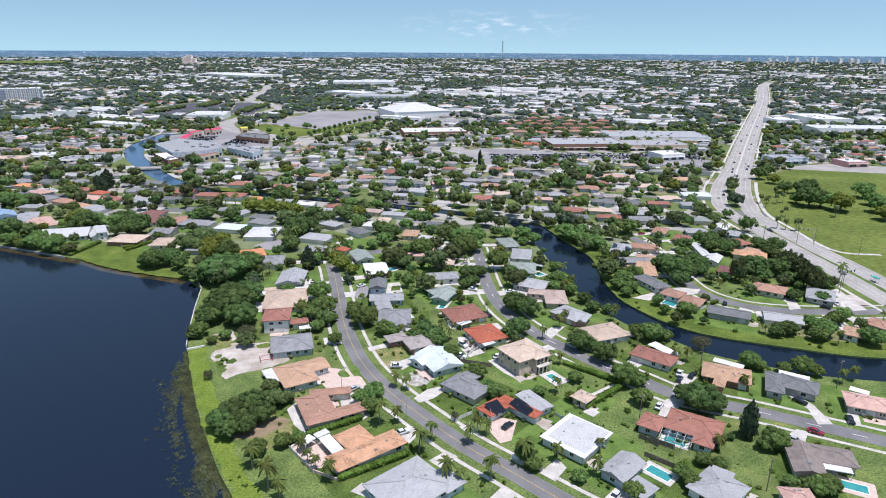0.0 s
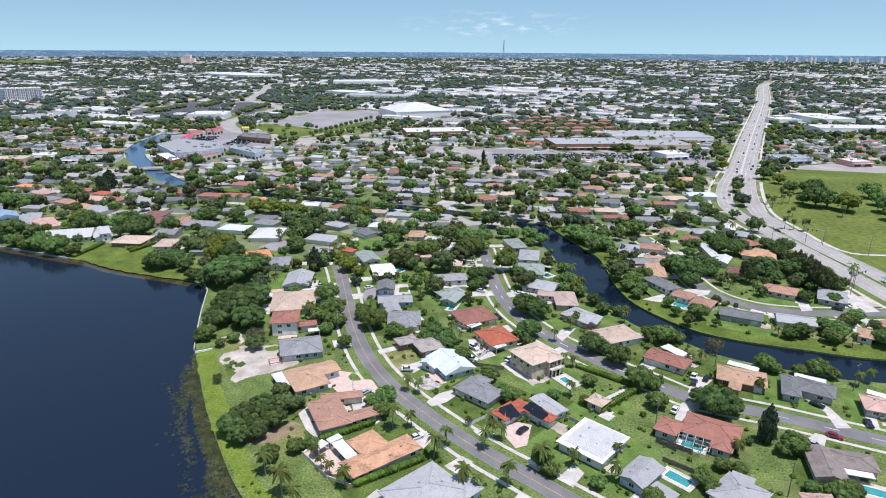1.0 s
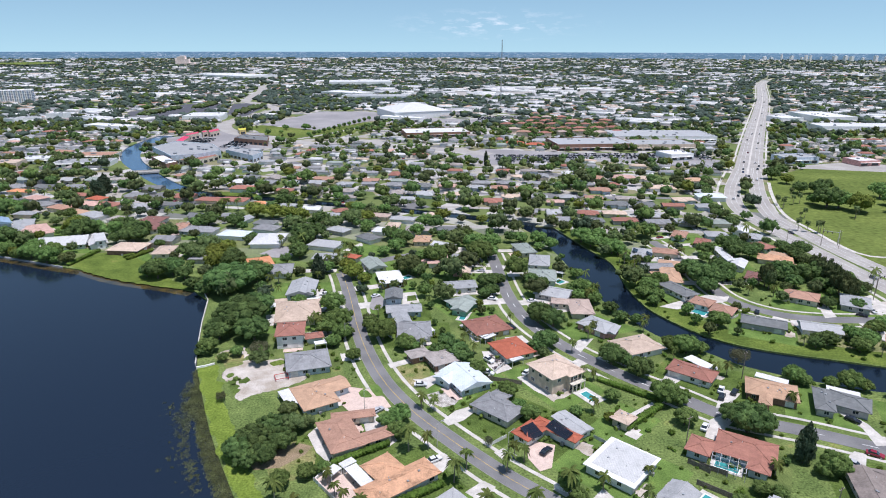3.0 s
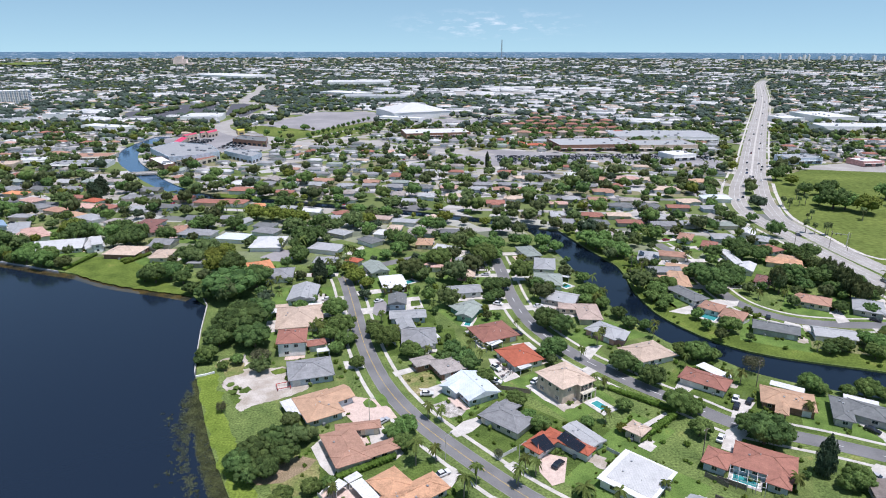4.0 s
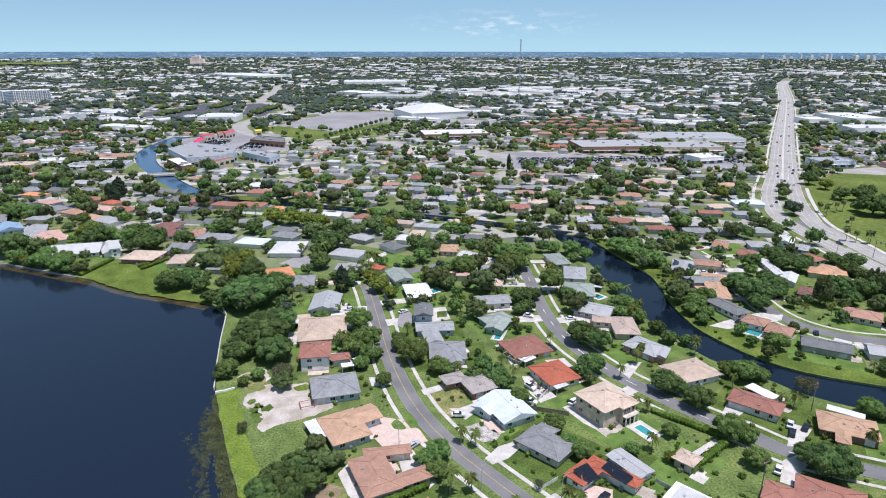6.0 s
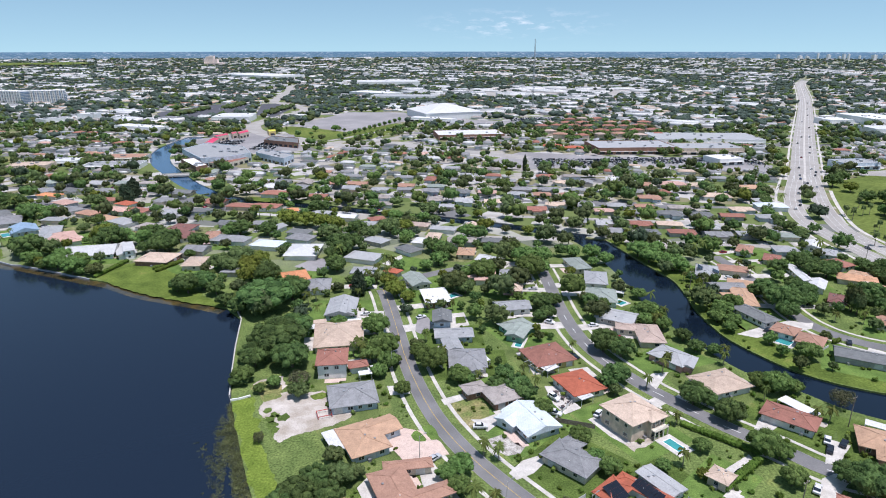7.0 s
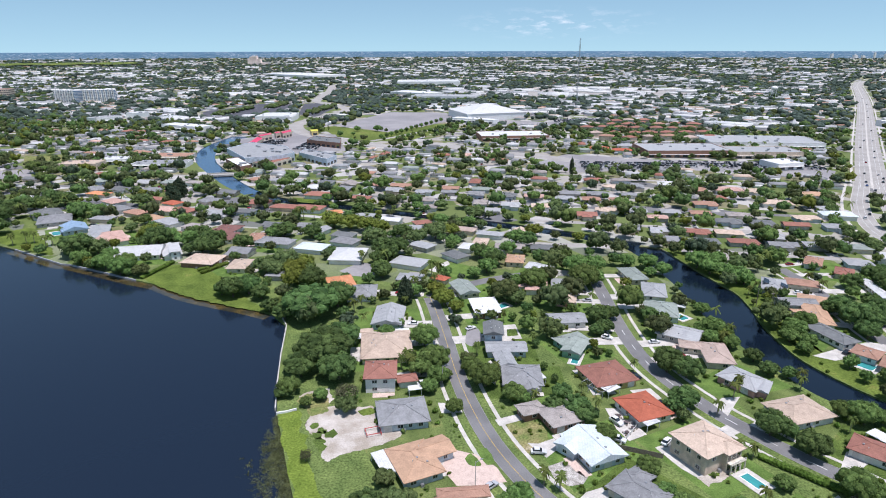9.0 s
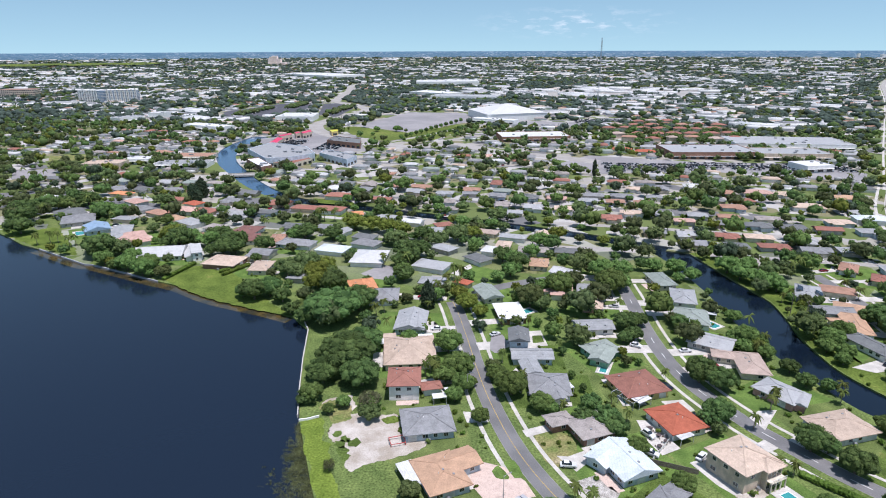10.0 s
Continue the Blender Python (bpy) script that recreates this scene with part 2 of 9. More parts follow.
WALLS = {
    "white": WHITE,
    "cream": surface("cream_stucco", (0.70, 0.63, 0.51), scale=0.5, fine_amt=0.08),
    "tan": surface("tan_stucco", (0.68, 0.55, 0.43), scale=0.5, fine_amt=0.08),
    "blue": surface("pale_blue_stucco", (0.56, 0.63, 0.69), scale=0.5, fine_amt=0.08),
    "green": surface("green_stucco", (0.22, 0.42, 0.30), scale=0.5, fine_amt=0.08),
    "pink": surface("pink_stucco", (0.70, 0.38, 0.34), scale=0.5, fine_amt=0.08),
    "brick": surface("brown_brick", (0.30, 0.17, 0.12), scale=0.8, fine=6, fine_amt=0.25),
    "yellow": surface("yellow_stucco", (0.62, 0.48, 0.20), scale=0.5, fine_amt=0.08),
    "grey": surface("grey_stucco", (0.47, 0.45, 0.42), scale=0.5, fine_amt=0.08),
}


def water_material(name, deep):
    m = bpy.data.materials.new(name)
    m.use_nodes = True
    n, ln = m.node_tree.nodes, m.node_tree.links
    b = n["Principled BSDF"]
    b.inputs["Base Color"].default_value = (*deep, 1)
    b.inputs["Roughness"].default_value = 0.12
    b.inputs["IOR"].default_value = 1.33
    co = n.new("ShaderNodeNewGeometry")
    rip = n.new("ShaderNodeTexNoise")
    rip.inputs["Scale"].default_value, rip.inputs["Detail"].default_value = 0.9, 6
    ln.new(co.outputs["Position"], rip.inputs["Vector"])
    bp = n.new("ShaderNodeBump")
    bp.inputs["Strength"].default_value, bp.inputs["Distance"].default_value = 0.35, 0.06
    ln.new(rip.outputs[0], bp.inputs["Height"])
    ln.new(bp.outputs[0], b.inputs["Normal"])
    return m


LAKE = water_material("lake_water", (0.009, 0.016, 0.029))
SHALLOWS = surface("brown_shallow_water", (0.085, 0.062, 0.022), (0.035, 0.034, 0.024), scale=0.12, rough=0.12, fine=0.8, fine_amt=0.2, spec=0.5)
CANAL = water_material("canal_water", (0.005, 0.010, 0.019))
# reflected sky blue is put into the base colour of this water
CANAL_SKY_TINT = water_material("open_canal_water", (0.045, 0.095, 0.165))
# ---------------------------------------------------------------- building helpers
def part(name, bm, material, parent, label="", smooth=False):
    """Links a bmesh as one mesh object under a thing or part."""
    me = bpy.data.meshes.new(name)
    bm.to_mesh(me)
    bm.free()
    return part_of(name, me, material, parent, label, smooth)


def part_of(name, me, material, parent, label="", smooth=False):
    for mm in (material if isinstance(material, (list, tuple)) else [material]):
        me.materials.append(mm)
    if smooth:
        me.shade_smooth()
    ob = new(name, me)
    ob.parent = parent
    return tagged(ob, label)


def shared(name, me, parent, m=None):
    ob = new(name, me)
    ob.parent = parent
    if m is not None:
        ob.matrix_basis = m
    return ob


def thing(name, x, y, z=0.0, rot=0.0, label="", category="", group="", kind=""):
    ob = new(name)
    ob.empty_display_size = 0.5
    ob.matrix_basis = Matrix.Translation((x, y, z)) @ Matrix.Rotation(rot, 4, "Z")
    return tagged(ob, label, category, group, kind)


def box(bm, cx, cy, cz, sx, sy, sz, rot=0.0, mat=0):
    m = Matrix.Translation((cx, cy, cz)) @ Matrix.Rotation(rot, 4, "Z") @ Matrix.Diagonal((sx, sy, sz, 1))
    made = bmesh.ops.create_cube(bm, size=1.0, matrix=m)
    for f in {f for v in made["verts"] for f in v.link_faces}:
        f.material_index = mat
    return made


def poly(bm, verts, faces, m=None, mat=0):
    vs = [bm.verts.new(m @ Vector(v) if m is not None else v) for v in verts]
    for f in faces:
        bm.faces.new([vs[i] for i in f]).material_index = mat
    return vs


def smooth_line(pts, step=4.0):
    """A curve through the points, cut in even steps."""
    p = [np.array(q, float) for q in pts]
    p = [2 * p[0] - p[1]] + p + [2 * p[-1] - p[-2]]
    out = []
    for i in range(1, len(p) - 2):
        n = max(2, int(np.linalg.norm(p[i + 1] - p[i]) / step))
        for k in range(n):
            t = k / n
            out.append(0.5 * (2 * p[i] + (p[i + 1] - p[i - 1]) * t + (2 * p[i - 1] - 5 * p[i] + 4 * p[i + 1] - p[i + 2]) * t * t
                              + (3 * p[i] - p[i - 1] - 3 * p[i + 1] + p[i + 2]) * t ** 3))
    out.append(p[-2])
    return np.array(out)


def offset_line(line, d):
    """The line moved sideways by d metres, to its right where d is positive."""
    t = np.gradient(line, axis=0)
    t /= np.linalg.norm(t, axis=1)[:, None] + 1e-9
    return line + d * np.stack([t[:, 1], -t[:, 0]], 1)


GRID, GX, GY = 2.0, -1000, -50
TAKEN = np.zeros((1300, 1250), dtype=np.uint8)


def take(x, y, r=0.0, v=1):
    a, b = int((x - r - GX) / GRID), int((x + r - GX) / GRID) + 1
    c, d = int((y - r - GY) / GRID), int((y + r - GY) / GRID) + 1
    if b > 0 and d > 0:
        TAKEN[max(a, 0):b, max(c, 0):d] |= v


def is_taken(x, y, r=0.0, mask=255):
    a, b = int((x - r - GX) / GRID), int((x + r - GX) / GRID) + 1
    c, d = int((y - r - GY) / GRID), int((y + r - GY) / GRID) + 1
    return bool((TAKEN[max(a, 0):max(b, 0), max(c, 0):max(d, 0)] & mask).any())


def take_poly(pts, v=1):
    p = np.array(pts, float)
    xs = GX + GRID * (np.arange(TAKEN.shape[0]) + 0.5)
    ys = GY + GRID * (np.arange(TAKEN.shape[1]) + 0.5)
    X, Y = np.meshgrid(xs, ys, indexing="ij")
    inside = np.zeros(X.shape, bool)
    for (x1, y1), (x2, y2) in zip(p, np.roll(p, -1, 0)):
        cross = ((y1 > Y) != (y2 > Y)) & (X < (x2 - x1) * (Y - y1) / (y2 - y1 + 1e-12) + x1)
        inside ^= cross
    TAKEN[inside] |= v
    return inside


def strip(name, line, width, z, material, label="", category="", kind="structure", thick=0.0, take_it=True):
    """A flat band along a line, with side faces where it has thickness."""
    a, b = offset_line(line, -width / 2), offset_line(line, width / 2)
    n = len(line)
    v = [(*p, z) for p in a] + [(*p, z) for p in b]
    f = [(i, n + i, n + i + 1, i + 1) for i in range(n - 1)]
    if thick:
        v += [(*p, z - thick) for p in a] + [(*p, z - thick) for p in b]
        f += [(i, i + 1, 2 * n + i + 1, 2 * n + i) for i in range(n - 1)]
        f += [(n + i + 1, n + i, 3 * n + i, 3 * n + i + 1) for i in range(n - 1)]
    me = bpy.data.meshes.new(name)
    me.from_pydata(v, [], f)
    me.materials.append(material)
    ob = new(name, me)
    if take_it:
        for p in line:
            take(p[0], p[1], width / 2)
    return tagged(ob, label, category, "", kind)


RAGGED = (SAND, DRYGRASS, BRIGHTGRASS, LIME)


def patch(name, pts, z, material, label="", category="", kind="structure", round_off=False, v=1, thick=0.0):
    """A flat piece of ground cover inside an outline."""
    p = smooth_line(list(pts) + [pts[0]], 3.0)[:-1] if round_off else np.array(pts, float)
    if material in RAGGED:
        fine = []
        for a, b in zip(p, np.roll(p, -1, 0)):
            n = max(1, int(np.hypot(*(b - a)) / 0.8))
            fine += [a + (b - a) * i / n for i in range(n)]
        p = np.array([(q[0] + (2.0 if material is LIME else 1.2) * noise.noise(Vector((q[0] / 5, q[1] / 5, 0))) + 0.6 * noise.noise(Vector((q[0], q[1], 5))),
                       q[1] + 1.2 * noise.noise(Vector((q[0] / 4, q[1] / 4, 9))) + 0.6 * noise.noise(Vector((q[0], q[1], 7)))) for q in fine])
    bm = bmesh.new()
    face = bm.faces.new([bm.verts.new((*q, z)) for q in p])
    if face.normal.z < 0 or face.calc_area() and sum(a[0] * b[1] - b[0] * a[1] for a, b in zip(p, np.roll(p, -1, 0))) < 0:
        face.normal_flip()
    if thick:
        made = bmesh.ops.extrude_face_region(bm, geom=[face])
        for q in [g for g in made["geom"] if isinstance(g, bmesh.types.BMVert)]:
            q.co.z -= thick
    bmesh.ops.triangulate(bm, faces=[f for f in bm.faces if len(f.verts) > 4])
    me = bpy.data.meshes.new(name)
    bm.to_mesh(me)
    bm.free()
    me.materials.append(material)
    ob = new(name, me)
    if v:
        take_poly(p, v)
    if name == "driveway":
        DRIVES.append(tuple(p.mean(0)))
    return tagged(ob, label, category, "", kind)


DRIVES = []


# ---- joined stuff from triangle templates
def template(bm):
    bmesh.ops.triangulate(bm, faces=bm.faces[:])
    bm.verts.index_update()
    v = np.array([q.co for q in bm.verts])
    t = np.array([[q.index for q in f.verts] for f in bm.faces])
    k = np.array([f.material_index for f in bm.faces])
    bm.free()
    return v, t, k


def stuff(name, templates, places, materials, label, category, kind="stuff"):
    """Many far things joined into one mesh. places: rows of template, x, y, z, sx, sy, sz, turn."""
    vs, ts, ks, base = [], [], [], 0
    for which, x, y, z, sx, sy, sz, turn in places:
        v, t, k = templates[int(which)]
        c, s = math.cos(turn), math.sin(turn)
        q = v * (sx, sy, sz)
        vs.append(np.stack([q[:, 0] * c - q[:, 1] * s + x, q[:, 0] * s + q[:, 1] * c + y, q[:, 2] + z], 1))
        ts.append(t + base)
        ks.append(k)
        base += len(v)
    if not vs:
        return None
    V, T, K = np.concatenate(vs), np.concatenate(ts), np.concatenate(ks)
    me = bpy.data.meshes.new(name)
    me.vertices.add(len(V))
    me.vertices.foreach_set("co", V.astype(np.float32).ravel())
    me.loops.add(T.size)
    me.loops.foreach_set("vertex_index", T.astype(np.int32).ravel())
    me.polygons.add(len(T))
    me.polygons.foreach_set("loop_start", np.arange(0, T.size, 3, dtype=np.int32))
    for mm in materials:
        me.materials.append(mm)
    me.polygons.foreach_set("material_index", K.astype(np.int32))
    me.update(calc_edges=True)
    return tagged(new(name, me), label, category, "", kind)


# ---- trees
def blob(bm, c, r, sub, rng, rough=0.22, flat=0.8, mat=0):
    made = bmesh.ops.create_icosphere(bm, subdivisions=sub, radius=1.0)
    for v in made["verts"]:
        k = r * (1 + rng.uniform(-rough, rough))
        v.co = Vector((v.co.x * k + c[0], v.co.y * k + c[1], v.co.z * k * flat + c[2]))
    for f in {f for v in made["verts"] for f in v.link_faces}:
        f.material_index = mat


def leaf_cards(bm, lobes, count, size, rng, mat=0):
    """Small leaf sprays on and just outside the lobes of a crown."""
    share = [q[1] ** 1.5 for q in lobes]
    for _ in range(count):
        c, r, fl = rng.choices(lobes, share)[0]
        d = Vector((rng.gauss(0, 1), rng.gauss(0, 1), rng.gauss(0.35, 1))).normalized()
        p = Vector(c) + Vector((d.x, d.y, d.z * fl)) * r * rng.uniform(0.93, 1.13)
        nrm = (d * 0.7 + Vector((rng.gauss(0, 0.45), rng.gauss(0, 0.45), rng.gauss(0.85, 0.4)))).normalized()
        a = nrm.orthogonal().normalized()
        b = nrm.cross(a)
        w = rng.uniform(0, 6.28)
        a, b = a * math.cos(w) + b * math.sin(w), b * math.cos(w) - a * math.sin(w)
        s = size * rng.uniform(0.6, 1.4)
        f = bm.faces.new([bm.verts.new(p - a * s), bm.verts.new(p - b * s * 0.55 + nrm * s * 0.25),
                          bm.verts.new(p + a * s), bm.verts.new(p + b * s * 0.55 + nrm * s * 0.25)])
        f.material_index = mat


def limb(bm, p, q, r0, r1, seg=6, mat=0):
    p, q = Vector(p), Vector(q)
    d = (q - p).normalized()
    a = d.orthogonal().normalized()
    b = d.cross(a)
    ring = []
    for c, r in ((p, r0), (q, r1)):
        ring.append([bm.verts.new(c + (a * math.cos(6.2832 * i / seg) + b * math.sin(6.2832 * i / seg)) * r) for i in range(seg)])
    for i in range(seg):
        bm.faces.new([ring[0][i], ring[0][(i + 1) % seg], ring[1][(i + 1) % seg], ring[1][i]]).material_index = mat
    bm.faces.new(ring[1]).material_index = mat


def crown_lobes(rng, n):
    """The clumps of a crown: a low core and many smaller domes over it, uneven in size and height, with gaps between."""
    out = [((0, 0, 0.53), 0.80, 0.42)]
    lean = rng.uniform(0, 6.28)
    for i in range(n):
        a = 2.39996 * i + rng.uniform(-0.35, 0.35)
        up = -0.30 + 1.26 * (i + 0.5) / n
        flat = math.sqrt(max(0.0, 1 - up * up))
        r = rng.uniform(0.17, 0.31) if n > 16 else rng.uniform(0.22, 0.36) if n > 8 else rng.uniform(0.32, 0.46)
        d = (1.0 - r * 0.9) * rng.uniform(0.84, 1.10) * (1 + 0.12 * math.cos(a - lean))
        out.append(((math.cos(a) * flat * d, math.sin(a) * flat * d, 0.56 + 0.38 * up * d), r, rng.uniform(0.50, 0.70)))
    return out


def broad_tree(seed, lobes, cards, size, sub, full=0.93):
    """Trunk and crown of a broadleaf tree, one metre in radius and one in height."""
    rng = random.Random(seed)
    lo = crown_lobes(rng, lobes)
    tb = bmesh.new()
    limb(tb, (0, 0, 0), (0.02, 0, 0.36), 0.075, 0.05, 7)
    for c, r, fl in lo[1:7]:
        limb(tb, (0.02, 0, 0.33), (c[0] * 0.75, c[1] * 0.75, c[2] - 0.08), 0.04, 0.018, 5)
    cb = bmesh.new()
    for c, r, fl in lo:
        blob(cb, c, r * full, sub, rng, 0.13, fl)
    leaf_cards(cb, lo, cards, size, rng)
    return tb, cb


def conifer_tree(seed, tiers, cards, size):
    """A dense dark column that tapers to a blunt top, its outline broken by short branch ends."""
    rng = random.Random(seed)
    tb = bmesh.new()
    limb(tb, (0, 0, 0), (0, 0, 0.9), 0.12, 0.03, 7)
    cb = bmesh.new()
    lo = []
    for i in range(tiers):
        t = i / (tiers - 1)
        wide = (0.80 + 0.20 * math.sin(3.0 * t)) * (1 - t ** 3.2) + 0.10
        for k in range(3):
            a = 2.1 * k + 1.3 * i + rng.uniform(-0.4, 0.4)
            lo.append(((math.cos(a) * wide * 0.42, math.sin(a) * wide * 0.42, 0.10 + 0.83 * t + rng.uniform(-.02, .02)), wide * rng.uniform(0.46, 0.64), 0.13))
    for c, r, fl in lo:
        blob(cb, c, r * 0.9, 1, rng, 0.2, fl)
    leaf_cards(cb, lo, cards, size, rng)
    return tb, cb


def palm_tree(seed, fronds=17, seg=5, fan=False):
    """A palm, one metre tall, with fronds 0.42 m long that arch and hang."""
    rng = random.Random(seed)
    tb = bmesh.new()
    bend = rng.uniform(-0.05, 0.05)
    limb(tb, (0, 0, 0), (bend * 0.4, 0, 0.45), 0.030, 0.020, 7)
    limb(tb, (bend * 0.4, 0, 0.45), (bend, 0, 0.88), 0.020, 0.017, 7)
    cb = bmesh.new()
    for i in range(fronds):
        a = 6.2832 * i / fronds + rng.uniform(-0.2, 0.2)
        up = rng.uniform(-0.25, 0.95)
        ln = rng.uniform(0.32, 0.44) * (0.75 if fan else 1)
        out, p = Vector((math.cos(a), math.sin(a), 0)), Vector((bend, 0, 0.88))
        side = Vector((-math.sin(a), math.cos(a), 0))
        prev = None
        for k in range(seg + 1):
            t = k / seg
            pos = p + out * ln * (t - 0.12 * t * t) + Vector((0, 0, ln * (up * t - 0.85 * t * t)))
            wd = (0.048 if not fan else 0.10) * math.sin(math.pi * min(1, 0.12 + 0.83 * t)) + 0.004
            row = [cb.verts.new(pos - side * wd - Vector((0, 0, wd * 0.7))), cb.verts.new(pos), cb.verts.new(pos + side * wd - Vector((0, 0, wd * 0.7)))]
            if prev:
                cb.faces.new([prev[0], prev[1], row[1], row[0]])
                cb.faces.new([prev[1], prev[2], row[2], row[1]])
            prev = row
    return tb, cb


def shrub_mesh(seed, cards=150):
    rng = random.Random(seed)
    cb = bmesh.new()
    lo = [((rng.uniform(-.45, .45), rng.uniform(-.45, .45), rng.uniform(0.3, 0.6)), rng.uniform(0.35, 0.55), 0.8) for _ in range(5)]
    for c, r, fl in lo:
        blob(cb, c, r * 0.9, 1, rng, 0.18, fl)
    leaf_cards(cb, lo, cards, 0.10, rng)
    return cb


def as_mesh(name, bm, material, smooth=False):
    me = bpy.data.meshes.new(name)
    bm.to_mesh(me)
    bm.free()
    me.materials.append(material)
    return me


KINDS = {}
for ki, mat in enumerate(LEAVES):
    KINDS["broad%d" % ki] = [tuple(as_mesh(n, b, mm) for n, b, mm in zip(("trunk", "crown"), broad_tree(10 * ki + s, 22 + 4 * s, 1500, 0.046, 2), (BARK, mat))) for s in range(3)]
    KINDS["mid%d" % ki] = [tuple(as_mesh(n, b, mm) for n, b, mm in zip(("trunk", "crown"), broad_tree(100 + 10 * ki + s, 13, 420, 0.085, 1), (BARK, mat))) for s in range(2)]
KINDS["feather"] = [tuple(as_mesh(n, b, mm) for n, b, mm in zip(("trunk", "crown"), broad_tree(71 + s, 18, 1100, 0.06, 1), (BARK, GREYGREEN))) for s in range(2)]
KINDS["conifer"] = [tuple(as_mesh(n, b, mm) for n, b, mm in zip(("trunk", "crown"), conifer_tree(7 + s, 13, 1500, 0.10), (BARK, PINES))) for s in range(2)]
KINDS["palm"] = [tuple(as_mesh(n, b, mm) for n, b, mm in zip(("trunk", "crown"), palm_tree(31 + s, 24), (PALMBARK, PALMLEAF))) for s in range(3)]
KINDS["fan"] = [tuple(as_mesh(n, b, mm) for n, b, mm in zip(("trunk", "crown"), palm_tree(51 + s, 40, 4, True), (PALMBARK, LEAVES[3]))) for s in range(2)]
KINDS["bare"] = [tuple(as_mesh(n, b, mm) for n, b, mm in zip(("trunk", "crown"), broad_tree(81 + s, 14, 1500, 0.055, 1, 0.40), (BARK, GREYTWIG))) for s in range(2)]
SHRUBS = [as_mesh("shrub", shrub_mesh(60 + s), HEDGE) for s in range(3)]
TREE_WORDS = {"broad": ("tree", "leafy broad-crowned green tree standing on grass", "trees"), "mid": ("tree", "rounded green tree among the houses", "trees"),
              "conifer": ("conifer_tree", "tall dark green conifer with dense tiers", "conifers"), "palm": ("palm_tree", "slender palm with arching feathery fronds", "palms"),
              "fan": ("palm_tree", "fan palm with a rounded grey-green head", "palms"), "feather": ("tree", "tall feathery grey-green tree beside the highway", "trees"), "bare": ("tree", "thin grey-brown tree with sparse leaves", "trees")}
DICE = random.Random(5)


GROVE = [[], [], [], []]


def tree(kind, x, y, h, r):
    """One tree; broadleaf trees far from the lake's east bank are gathered and joined."""
    if r < 4 and kind != "conifer" and on_street(x, y, 4.6):
        return None
    if y > 334 and kind[-1].isdigit():
        GROVE[int(kind[-1])].append((DICE.randrange(4), x, y, 0, r, r, h, DICE.uniform(0, 6.28)))
        take(x, y, 0.4 * r, 2)
        return None
    name, words, group = TREE_WORDS[kind.rstrip("0123")]
    trunk, crown = DICE.choice(KINDS[kind])
    ob = new(name)
    ob.matrix_basis = Matrix.Translation((x, y, 0)) @ Matrix.Rotation(DICE.uniform(0, 6.28), 4, "Z") @ Matrix.Diagonal((r, r, h, 1))
    shared("trunk", trunk, ob)
    shared("crown", crown, ob)
    take(x, y, 0.4 * r if kind not in ("palm", "fan") else 0.5, 2)
    return tagged(ob, words, "tree", group)


def on_street(x, y, w=4.4):
    return any(np.hypot(line[:, 0] - x, line[:, 1] - y).min() < w for line in STREETS)


def shrub(x, y, r, h=None):
    if on_street(x, y):
        return None
    ob = new("shrub", DICE.choice(SHRUBS))
    ob.matrix_basis = Matrix.Translation((x, y, -0.1)) @ Matrix.Rotation(DICE.uniform(0, 6.28), 4, "Z") @ Matrix.Diagonal((r, r, h or r * 1.2, 1))
    return tagged(ob, "round clipped green shrub on a lawn", "shrub", "shrubs")


BEDS = [[], [], [], []]


def small_shrub(x, y, r, k):
    """A loose border shrub under a house wall."""
    BEDS[k].append((DICE.randrange(2), x, y, -0.1, r, r, r * DICE.uniform(1.0, 2.0), DICE.uniform(0, 6.28)))


def hedge(x1, y1, x2, y2, w=1.2, h=1.6):
    """A clipped hedge between two places."""
    rng = random.Random(int(abs(x1 * 13 + y1 * 7)))
    ln = math.hypot(x2 - x1, y2 - y1)
    bm = bmesh.new()
    n = max(2, int(ln / 1.1))
    lo = []
    for i in range(n):
        t = (i + 0.5) / n
        lo.append((((x2 - x1) * (t - 0.5), (y2 - y1) * (t - 0.5), h * 0.5), w * 0.62, h / w * 0.85))
    for c, r, fl in lo:
        blob(bm, c, r, 1, rng, 0.12, fl)
    leaf_cards(bm, lo, int(ln * 14), 0.28, rng)
    me = as_mesh("hedge", bm, HEDGE)
    ob = new("hedge", me)
    ob.location = ((x1 + x2) / 2, (y1 + y2) / 2, 0)
    return tagged(ob, "long clipped dark green hedge", "hedge")


# ---- houses
def roof_shape(bm, m, L, W, e, kind, pitch, th=0.22):
    """A hip, gable or flat roof over a rectangle, with a fascia; gives the height of its ridge."""
    swap = W > L
    if swap:
        L, W, m = W, L, m @ Matrix.Rotation(math.pi / 2, 4, "Z")
    x, y = L / 2, W / 2
    low = [(-x, -y, e), (x, -y, e), (x, y, e), (-x, y, e)]
    top = [(a, b, e + th) for a, b, _ in low]
    side = [(0, 1, 5, 4), (1, 2, 6, 5), (2, 3, 7, 6), (3, 0, 4, 7), (3, 2, 1, 0)]
    if kind == "flat":
        poly(bm, low + top, side + [(4, 5, 6, 7)], m)
        return e + th, m, 0, W
    rise = y * pitch
    rx = max(x - y, 0.3) if kind == "hip" else x
    ridge = [(-rx, 0, e + th + rise), (rx, 0, e + th + rise)]
    poly(bm, low + top + ridge, side + [(4, 5, 9, 8), (5, 6, 9), (6, 7, 8, 9), (7, 4, 8)], m)
    return e + th + rise, m, rx, W


PANE = {}
CAPS = {}


